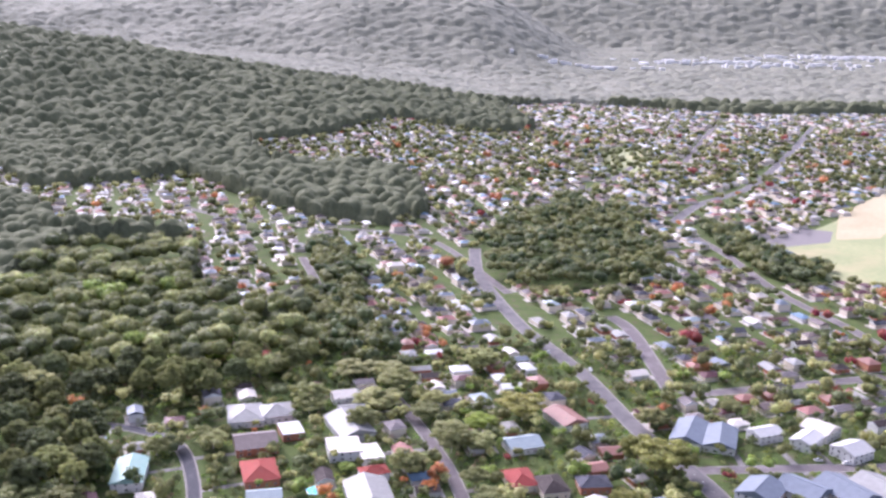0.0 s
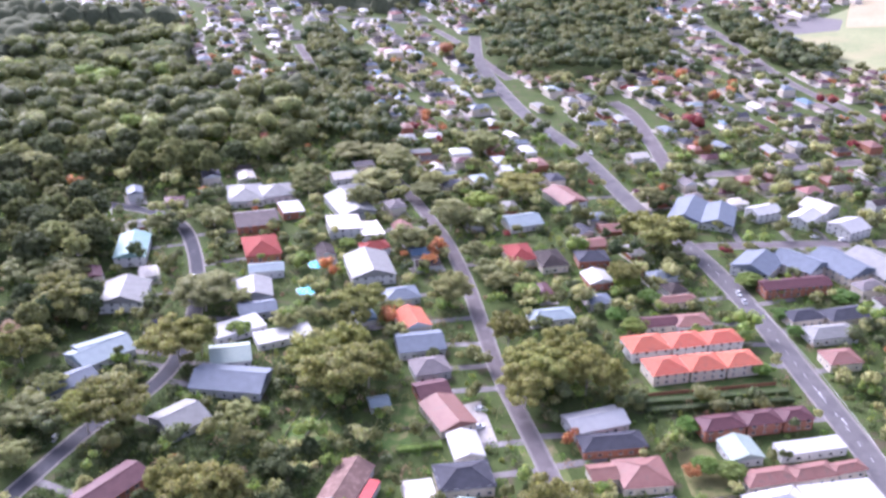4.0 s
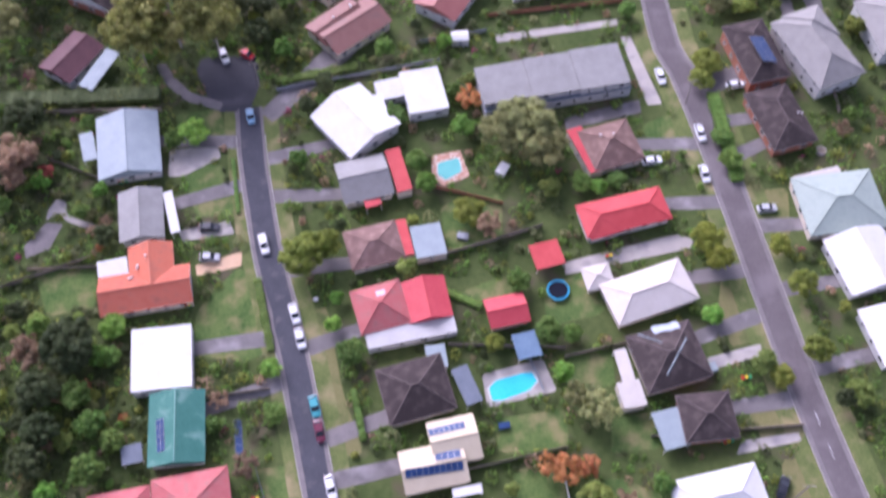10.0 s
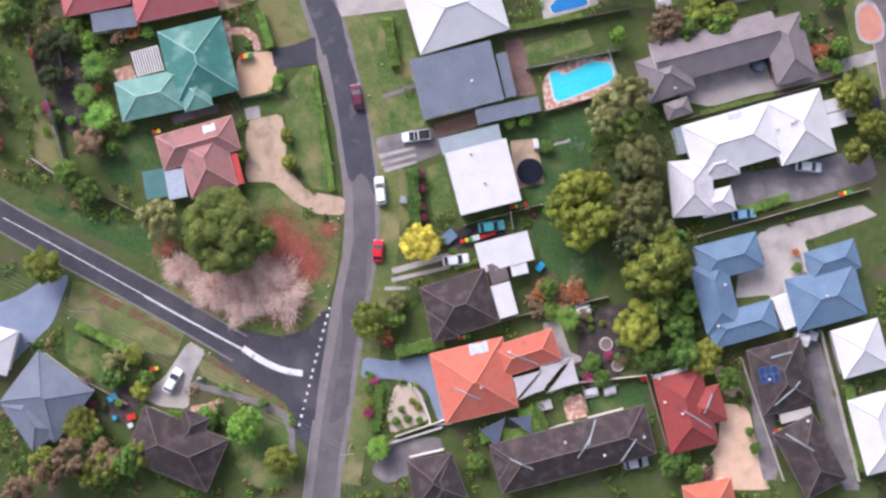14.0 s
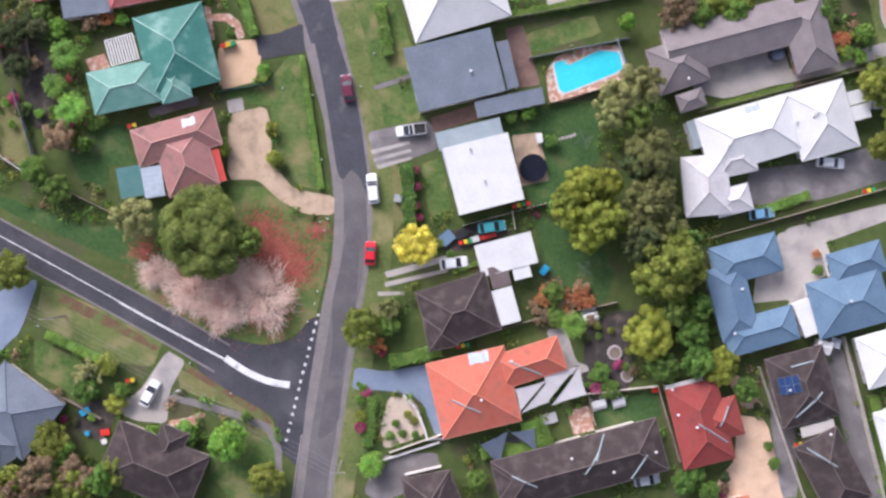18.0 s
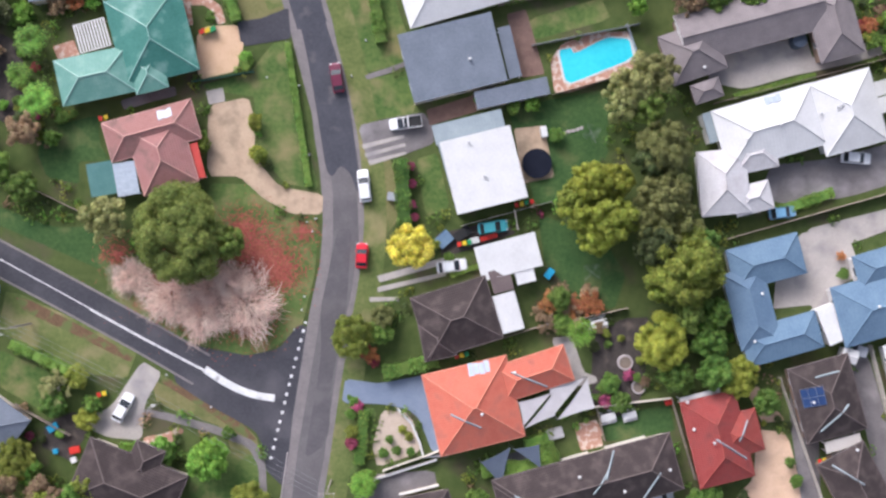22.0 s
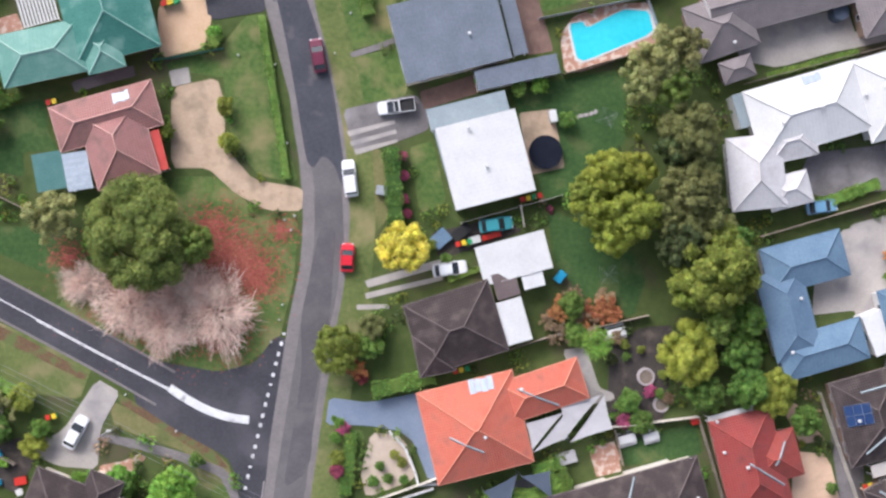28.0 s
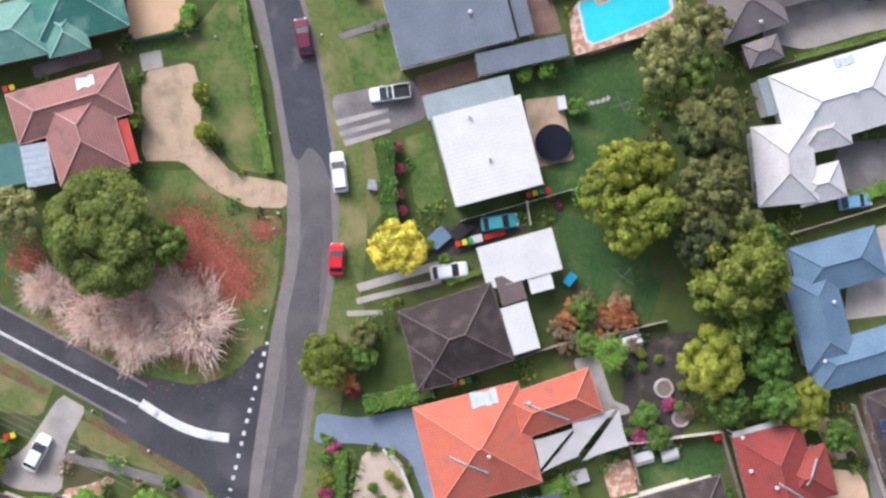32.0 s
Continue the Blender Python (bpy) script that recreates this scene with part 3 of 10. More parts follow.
def finish_roads():
    """Kerbs along all streets, left open where another street joins."""
    for n, ((root, shift, z), (width, line)) in enumerate(zip(ROOTS, ROADS)):
        if n == 1:      # no kerb on the side road
            continue
        others = [(w, q) for m, (w, ln) in enumerate(ROADS) if m != n for q in ln]
        for s in (1, -1):
            runs, run = [], []
            for i, p in enumerate(line):
                d = (line[min(i + 1, len(line) - 1)] - line[max(i - 1, 0)]).normalized()
                edge = p + Vector((-d.y, d.x)) * s * width / 2
                if n == 0 and p.y > 138 or n == 0 and p.y < 44 and s * (p.y - 8) > -34 or any(abs(q.x - edge.x) < w and (q - edge).length < w / 2 + 4.5 for w, q in others):
                    runs.append(run)
                    run = []
                else:
                    run.append(p)
            runs.append(run)
            for run in runs:
                if len(run) > 1:
                    v, f = ribbon(run, [s * (width / 2 + o) for o in (0, 0.02, 0.14, 0.16)][::s], [z - 0.03, z + 0.11, z + 0.11, -0.02][::s])
                    part("kerb", mesh("kerb", v, f, kerb_stone), root, at=shift)


def near_road(x, y, grow):
    if CACHE.get("roads") is None or CACHE["count"] != len(ROADS):
        CACHE["roads"], CACHE["count"] = np.array([(q.x, q.y, w / 2) for w, line in ROADS for q in line]), len(ROADS)
    q = CACHE["roads"]
    return bool((np.hypot(q[:, 0] - x, q[:, 1] - y) < q[:, 2] + grow).any())


LAID = {"lawn": [], "paving": []}


def layer(kind, pts, most):
    """The next free level above all sheets of that kind that this one may overlap."""
    x0, x1, y0, y1 = min(p[0] for p in pts), max(p[0] for p in pts), min(p[1] for p in pts), max(p[1] for p in pts)
    taken = [q[4] for q in LAID[kind] if q[0] < x1 and x0 < q[1] and q[2] < y1 and y0 < q[3]]
    level = max(taken, default=-1) + 1
    if level > most:
        level = min((k for k in range(most + 1)), key=lambda k: taken.count(k))
    LAID[kind].append((x0, x1, y0, y1, level))
    return level


def sheet_mesh(name, pts, z, depth, mat):
    bm = bmesh.new()
    vs = [bm.verts.new((x, y, z + land(x, y))) for x, y in pts]
    face = bm.faces.new(vs)
    if face.normal.z < 0 or face.calc_area() and (face.normal_update() or face.normal.z < 0):
        face.normal_flip()
    ext = bmesh.ops.extrude_face_region(bm, geom=[face])
    for g in ext["geom"]:
        if isinstance(g, bmesh.types.BMVert):
            g.co.z += depth
    bmesh.ops.recalc_face_normals(bm, faces=bm.faces[:])
    bmesh.ops.triangulate(bm, faces=[q for q in bm.faces if len(q.verts) > 4])
    me = bpy.data.meshes.new(name)
    bm.to_mesh(me)
    bm.free()
    me.materials.append(mat)
    return me


def rounded(pts, passes=2, cut=0.22):
    """Corner cutting, to give garden shapes soft outlines."""
    P = [Vector(p) for p in pts]
    for _ in range(passes):
        P = [q for i in range(len(P)) for q in (P[i] * (1 - cut) + P[(i + 1) % len(P)] * cut, P[i] * cut + P[(i + 1) % len(P)] * (1 - cut))]
    return [(p.x, p.y) for p in P]


lawn, lawn_dry, field = lawn_green, lawn_straw, field_grass


LAWNS = []


def grass_patch(mat, *pts):
    LAWNS.append(pts)
    z = 0.010 + 0.0035 * layer("lawn", pts, 9)
    ob = new("lawn", sheet_mesh("lawn", rounded(pts, 1, 0.1), z - 0.05, 0.05, mat))
    return tagged(ob, {"lawn_green": "mown green lawn with worn patches", "lawn_straw": "dry straw-coloured lawn", "lawn_brown": "brown leaf litter along the road edge", "lawn_lush": "lush dark green lawn behind the houses", "lawn_verge": "worn yellowish grass of the street verge", "field_grass": "pale sports field grass", "field_sand": "bare sandy part of the sports field"}[mat.name], "lawn", kind="structure")


def slab(label, mat, *pts):
    ob = new("driveway" if "drive" in label else "paving", sheet_mesh("paving", rounded(pts, 1, 0.05 if len(pts) < 6 else 0.12), 0.0, 0.062 + 0.004 * layer("paving", pts, 11), mat))
    SLABS.append(pts)
    return tagged(ob, label, "driveway" if "drive" in label else "paving", kind="structure")


def pool(label, mat, *pts):
    cx, cy = sum(p[0] for p in pts) / len(pts), sum(p[1] for p in pts) / len(pts)
    root = thing("swimming_pool", label, "pool", cx, cy)
    loc = [(x - cx, y - cy) for x, y in rounded(pts, 1, 0.12)]
    ring = [(x * 1.07, y * 1.07) for x, y in loc]
    n = len(loc)
    v = [(x, y, 0.14) for x, y in ring] + [(x, y, 0.14) for x, y in loc] + [(x, y, 0.02) for x, y in loc] + [(x, y, 0.0) for x, y in ring]
    f = [(i, (i + 1) % n, n + (i + 1) % n, n + i) for i in range(n)] + [(n + i, n + (i + 1) % n, 2 * n + (i + 1) % n, 2 * n + i) for i in range(n)] + [(3 * n + i, 3 * n + (i + 1) % n, (i + 1) % n, i) for i in range(n)]
    part("coping", mesh("coping", v, f, trim_white), root)
    part("water", sheet_mesh("water", [(x * 0.995, y * 0.995) for x, y in loc], 0.02, 0.09, mat), root)
    SLABS.append(pts)
    return root


def inside_slab(x, y):
    for pts in SLABS:
        if not (min(p[0] for p in pts) < x < max(p[0] for p in pts)):
            continue
        hit, j = False, len(pts) - 1
        for i in range(len(pts)):
            (xi, yi), (xj, yj) = pts[i], pts[j]
            if (yi > y) != (yj > y) and x < (xj - xi) * (y - yi) / (yj - yi) + xi:
                hit = not hit
            j = i
        if hit:
            return True
    return False


# ---- plants ----
CROWNS, TRUNKS = {}, {}


def crown_mesh(kind, size, seed):
    """Many small leaf clumps on billowing lumps over a crown of radius size."""
    rng = np.random.default_rng(seed)
    open_crown = kind in ("gum", "gumbig", "brown", "orange")
    lumps = int(22 + size * 8) if open_crown else int(16 + size * 12)
    d = rng.normal(size=(lumps, 3))
    d[:, 2] = np.abs(d[:, 2]) * 0.95 - 0.25
    d /= np.linalg.norm(d, axis=1)[:, None]
    reach = rng.uniform(0.62, 0.88, lumps) if not open_crown else rng.uniform(0.34, 0.94, lumps)
    centre = d * reach[:, None] * size * np.where(d[:, 2] < 0, 0.9, 1.0)[:, None]
    rad = rng.uniform(0.10, 0.23, lumps) * size if open_crown else rng.uniform(0.10, 0.22, lumps) * size * (1.25 if size < 3 else 1.0)
    if not open_crown:
        centre = np.vstack([centre, [[0, 0, 0.1 * size]]])
        rad = np.append(rad, 0.66 * size)
    leafsize = {"gumbig": 0.40, "round": 0.25, "yellowgreen": 0.25, "yellow": 0.25}.get(kind, 0.30) * (0.66 + size / 17)
    per = np.clip((rad ** 2 * 12.6 * 0.8 / leafsize ** 2 * 1.1).astype(int), 24, 400)
    who = np.repeat(np.arange(len(rad)), per)
    n = rng.normal(size=(len(who), 3))
    n[:, 2] = np.where(n[:, 2] < -0.4, -n[:, 2], n[:, 2])
    n /= np.linalg.norm(n, axis=1)[:, None]
    squash = np.array([1.0, 1.0, 0.78])
    p = centre[who] + n * squash * (rad[who] * rng.uniform(0.80, 1.14, len(who)))[:, None]
    keep = np.ones(len(p), bool)
    for c, r in zip(centre, rad):
        keep &= np.linalg.norm((p - c) / squash, axis=1) > r * 0.72
    p, n = p[keep], n[keep]
    n = n + rng.normal(scale=0.38, size=n.shape)
    n /= np.linalg.norm(n, axis=1)[:, None]
    t = np.cross(n, rng.normal(size=n.shape))
    t /= np.linalg.norm(t, axis=1)[:, None]
    b = np.cross(n, t)
    s = (leafsize * rng.uniform(0.55, 1.1, len(p)))[:, None]
    verts = np.stack([p - t * s, p - b * s * 0.62, p + t * s, p + b * s * 0.62 - n * s * 0.25], 1).reshape(-1, 3)
    faces = [(4 * i, 4 * i + 1, 4 * i + 2, 4 * i + 3) for i in range(len(p))]
    # inner mass, so that the lumps are not hollow
    k = len(verts)
    iv, jf = [], []
    for c, r in zip(centre, rad):
        q = len(iv)
        fill = 0.6 if open_crown else 0.78
        iv += [(c[0] + x * r * fill, c[1] + y * r * fill, c[2] + z * r * fill * 0.77) for x, y, z in ICO[0]]
        jf += [tuple(k + q + i for i in g) for g in ICO[1]]
    return mesh("crown", list(map(tuple, verts)) + iv, faces + jf, LEAVES[kind])


def ico_template(level):
    bm = bmesh.new()
    bmesh.ops.create_icosphere(bm, subdivisions=level, radius=1)
    r = ([tuple(v.co) for v in bm.verts], [tuple(v.index for v in f.verts) for f in bm.faces])
    bm.free()
    return r


ICO = ico_template(1)


def trunk_mesh(seed, pale):
    """A tapered trunk with limbs, 1 high and reaching 0.5 to the sides."""
    rng = random.Random(seed)
    v, f = tube([(0, 0, 0), (0.02, 0.01, 0.3), (0.0, 0.03, 0.55), (0.02, 0, 0.9)], [0.035, 0.028, 0.02, 0.006], 7)
    for k in range(8):
        a, z = 2 * math.pi * (k + rng.random()) / 8, rng.uniform(0.3, 0.6)
        r = rng.uniform(0.25, 0.6)
        tv, tf = tube([(0, 0.02, z), (r * 0.5 * math.cos(a), r * 0.5 * math.sin(a), z + 0.12), (r * math.cos(a), r * math.sin(a), z + 0.25)], [0.016, 0.011, 0.004], 5)
        n = len(v)
        v += tv
        f += [tuple(i + n for i in q) for q in tf]
    return mesh("trunk", v, f, bark_pale if pale else bark, smooth=True)


TREE_COUNT = [0]


def tree(kind, x, y, r, h):
    TREE_COUNT[0] += 1
    size = min((1.2, 2.2, 3.5, 5.5, 8.0), key=lambda s: abs(math.log(s / r)))
    key = (kind, size, TREE_COUNT[0] % 3)
    if key not in CROWNS:
        CROWNS[key] = crown_mesh(kind, size, len(CROWNS) + 11)
    pale = kind in ("gum", "gumbig")
    tk = (pale, TREE_COUNT[0] % 3)
    if tk not in TRUNKS:
        TRUNKS[tk] = trunk_mesh(TREE_COUNT[0], pale)
    z = land(x, y)
    root = thing("tree" if h > 4.5 else "shrub", LOOK[kind], "tree" if h > 4.5 else "shrub", x, y, z)
    s, rv = r / size, min(0.47 * h, 1.0 * r + 0.4) / size
    part("trunk", TRUNKS[tk], root, at=Matrix.LocRotScale((0, 0, -0.02), Euler((0, 0, TREE_COUNT[0] * 2.4)), (r * 0.95, r * 0.95, h * 0.8)))
    part("crown", CROWNS[key], root, at=Matrix.LocRotScale((0, 0, h - rv * size * 0.98), Euler((0, 0, TREE_COUNT[0] * 1.7)), (s, s * (0.9 + 0.2 * random.random()), rv)))
    return root


BARE = {}


def bare_mesh(seed):
    """A leafless rounded crown one metre in radius: curved limbs, and thousands of fine straight twigs that point outwards."""
    rg = np.random.default_rng(seed)
    v, f = [], []
    for k in range(13):
        a, e = 2 * math.pi * (k + rg.random() * 0.8) / 13, radians(rg.uniform(12, 75))
        d = Vector((math.cos(a) * math.cos(e), math.sin(a) * math.cos(e), math.sin(e)))
        side = Vector((-d.y, d.x, 0.3)) * rg.uniform(-0.15, 0.15)
        tv, tf = tube([(0, 0, 0.05), d * 0.3 + side, d * 0.6 + side * 1.2, d * 0.85], [0.02, 0.014, 0.009, 0.003], 5)
        n = len(v)
        v += tv
        f += [tuple(q + n for q in g) for g in tf]
    for _ in range(2800):
        d = Vector(rg.normal(size=3))
        d.z = abs(d.z) * 0.9 + 0.02
        d.normalize()
        swell = 0.80 + 0.42 * noise.noise((d.x * 2.1 + seed, d.y * 2.1, d.z * 2.1))
        p = d * swell * rg.uniform(0.25, 0.82) + Vector(rg.normal(scale=0.03, size=3))
        w = (d + Vector(rg.normal(scale=0.3, size=3))).normalized()
        tip = p + w * rg.uniform(0.14, 0.34) * swell
        u = w.orthogonal().normalized() * rg.uniform(0.004, 0.0075)
        x = w.cross(u)
        n = len(v)
        v += [tuple(p + u), tuple(p - u * 0.5 + x * 0.8), tuple(p - u * 0.5 - x * 0.8), tuple(tip)]
        f += [(n, n + 1, n + 3), (n + 1, n + 2, n + 3), (n + 2, n, n + 3)]
    return mesh("bare_crown", v, f, twig_pink)


def bare_tree(x, y, r):
    n = len(BARE) % 3
    if n not in BARE or len(BARE) < 3:
        BARE[len(BARE)] = bare_mesh(len(BARE) + 5)
        n = len(BARE) - 1
    me = BARE[n]
    co = np.empty(len(me.vertices) * 3)
    me.vertices.foreach_get("co", co)
    co = co.reshape(-1, 3)
    s = r / np.percentile(np.hypot(co[:, 0], co[:, 1]), 97)
    root = thing("bare_tree", "leafless tree with pale pink twigs over fallen red leaves", "tree", x, y, 0, group="bare trees on the corner lawn")
    part("crown", me, root, at=Matrix.LocRotScale((0, 0, -0.05), Euler((0, 0, x)), (s, s, s * 0.75)))
    tv, tf = tube([(0, 0, -0.05), (0, 0, 0.2), (0, 0, 0.25 * s)], [0.2, 0.15, 0.1], 8)
    part("trunk", mesh("trunk", tv, tf, bark, smooth=True), root)
    return root


FERN = []


def tree_fern(x, y, r, h):
    if not FERN:
        v, f = [], []
        rng = random.Random(3)
        for k in range(22):
            a = 2 * math.pi * k / 22 + rng.uniform(-0.1, 0.1)
            ln, up = rng.uniform(0.8, 1.05), rng.uniform(0.1, 0.45)
            for i in range(9):
                t = i / 9
                px, pz = ln * t, up * math.sin(t * 2.6) - 0.25 * t * t
                w = 0.19 * math.sin(math.pi * min(1, 0.15 + t * 0.85)) ** 0.7
                for s in (-1, 1):
                    n = len(v)
                    for (dx, dy, dz) in ((0, 0, 0), (0.05, s * w, -0.03), (0.10, s * w * 0.95, -0.04), (0.075, 0, 0)):
                        u = (px + dx, dy, pz + dz)
                        v.append((u[0] * math.cos(a) - u[1] * math.sin(a), u[0] * math.sin(a) + u[1] * math.cos(a), u[2]))
                    f.append((n, n + 1, n + 2, n + 3))
        FERN.append(mesh("fronds", v, f, LEAVES["bright"]))
        tv, tf = tube([(0, 0, 0), (0.01, 0, 0.5), (0, 0, 1)], [0.07, 0.06, 0.05], 7)
        FERN.append(mesh("trunk", tv, tf, bark))
    root = thing("tree_fern", "bright green tree fern with arching fronds", "plant", x, y)
    part("trunk", FERN[1], root, at=Matrix.LocRotScale((0, 0, 0), None, (2, 2, h)))
    part("fronds", FERN[0], root, at=Matrix.LocRotScale((0, 0, h), Euler((0, 0, x)), (r, r, r * 0.8)))
    return root


def hedge(x0, y0, x1, y1, w, h):
    L = math.hypot(x1 - x0, y1 - y0)
    rng = np.random.default_rng(int(abs(x0 * 13 + y1 * 7)) + 1)
    n = int(min(6000, L * (w + 2 * h) * 16))
    u = rng.uniform(-L / 2, L / 2, n)
    top = rng.random(n) < w / (w + 2 * h)
    wob = 1 + 0.14 * np.sin(u * 1.3) + 0.1 * np.sin(u * 3.1 + 1)
    y = np.where(top, rng.uniform(-w / 2, w / 2, n), np.sign(rng.normal(size=n)) * w / 2) * wob
    z = np.where(top, h, rng.uniform(0.05, h, n)) * wob
    nn = np.stack([rng.normal(scale=0.4, size=n), np.where(top, 0, np.sign(y)) + rng.normal(scale=0.4, size=n), np.where(top, 1, 0.2) + rng.normal(scale=0.3, size=n)], 1)
    nn /= np.linalg.norm(nn, axis=1)[:, None]
    t = np.cross(nn, rng.normal(size=(n, 3)))
    t /= np.linalg.norm(t, axis=1)[:, None]
    b = np.cross(nn, t)
    s = rng.uniform(0.12, 0.24, n)[:, None]
    p = np.stack([u, y, z], 1)
    v = np.stack([p - t * s, p - b * s * 0.6, p + t * s, p + b * s * 0.6], 1).reshape(-1, 3)
    f = [(4 * i, 4 * i + 1, 4 * i + 2, 4 * i + 3) for i in range(n)]
    k = len(v)
    core = box_v(-L / 2, -w * 0.42, -0.02, L / 2, w * 0.42, h * 0.88)
    me = mesh("hedge", list(map(tuple, v)) + core, f + [tuple(k + i for i in q) for q in BOX_F], LEAVES["bush" if h < 2.35 else "dark"])
    ob = new("hedge", me)
    ob.matrix_basis = pose((x0 + x1) / 2, (y0 + y1) / 2, 0, 0, 0, math.degrees(math.atan2(y1 - y0, x1 - x0)))
    return tagged(ob, "clipped green hedge along a garden edge", "hedge")


FENCE_LOOK = {"timber": (wood_fence, "weathered timber paling fence"), "cream": (fence_cream, "cream sheet-metal fence"), "white": (fence_white, "white rail fence"),
              "grey": (fence_grey, "grey metal fence"), "green": (fence_green, "dark green metal fence"), "brickred": (brick_red, "low red brick fence")}


def fence(x0, y0, x1, y1, kind, h):
    mat, label = FENCE_LOOK[kind]
    L = math.hypot(x1 - x0, y1 - y0)
    n = max(1, round(L / 2.7))
    step = L / n
    root = thing("fence", label + " between gardens", "fence", x0, y0, 0, math.degrees(math.atan2(y1 - y0, x1 - x0)))
    post = boxes("post", [(-0.06, -0.06, 0, 0.06, 0.06, h + 0.08)], mat)
    pv, pf, m = [], [], 16
    for k in range(m + 1):
        px, off = 0.065 + (step - 0.13) * k / m, (0.0, 0.03)[k // 2 % 2]
        pv += [(px, off - 0.02, 0.05), (px, off - 0.02, h), (px, off + 0.02, h), (px, off + 0.02, 0.05)]
        if k:
            pf += [(4 * k - 4 + i, 4 * k - 4 + (i + 1) % 4, 4 * k + (i + 1) % 4, 4 * k + i) for i in range(4)]
    panel = mesh("panel", pv, pf + [(0, 3, 2, 1), (4 * m, 4 * m + 1, 4 * m + 2, 4 * m + 3)], mat)
    for k in range(n + 1):
        part("post", post, root, at=pose(k * step, 0, 0))
        if k < n:
            part("panel", panel, root, at=pose(k * step, 0, 0))
    return root


# ---- cars ----
PAINT = {}
for cname, tone in (("white", (0.78, 0.79, 0.80)), ("red", (0.62, 0.015, 0.03)), ("maroon", (0.13, 0.015, 0.04)), ("blue", (0.16, 0.34, 0.50)), ("silver", (0.45, 0.46, 0.48)), ("teal", (0.05, 0.32, 0.36)), ("black", (0.02, 0.022, 0.03))):
    PAINT[cname] = material("paint_" + cname, tone, tuple(min(1, c * 1.08) for c in tone), rough=0.3, coat=0.6, spec=0.5)
CARS = {}


def loft(name, sections, mat):
    """A closed skin through cross-sections of equal point count."""
    v, f, n = [], [], len(sections[0])
    for i, s in enumerate(sections):
        v += s
        if i:
            b = (i - 1) * n
            f += [(b + k, b + n + k, b + n + (k + 1) % n, b + (k + 1) % n) for k in range(n)]
    f += [tuple(range(n)), tuple(range(len(v) - 1, len(v) - n - 1, -1))]
    me = mesh(name, v, f, mat, smooth=False)
    bm = bmesh.new()
    bm.from_mesh(me)
    bmesh.ops.recalc_face_normals(bm, faces=bm.faces[:])
    bmesh.ops.bevel(bm, geom=[e for e in bm.edges if e.calc_face_angle(0) > 0.5], offset=0.05, segments=2, affect="EDGES")
    bm.to_mesh(me)
    bm.free()
    return me


def wheel_meshes():
    def disc(name, r, w, mat, bevel):
        bm = bmesh.new()
        bmesh.ops.create_cone(bm, cap_ends=True, segments=18, radius1=r, radius2=r, depth=w)
        bmesh.ops.bevel(bm, geom=[e for e in bm.edges if e.calc_face_angle(0) > 1], offset=bevel, segments=2, affect="EDGES")
        me = bpy.data.meshes.new(name)
        bm.to_mesh(me)
        bm.free()
        me.materials.append(mat)
        return me
    return disc("wheel", 0.32, 0.22, black_rubber, 0.04), disc("rim", 0.21, 0.235, alloy, 0.015)


WHEEL = wheel_meshes()


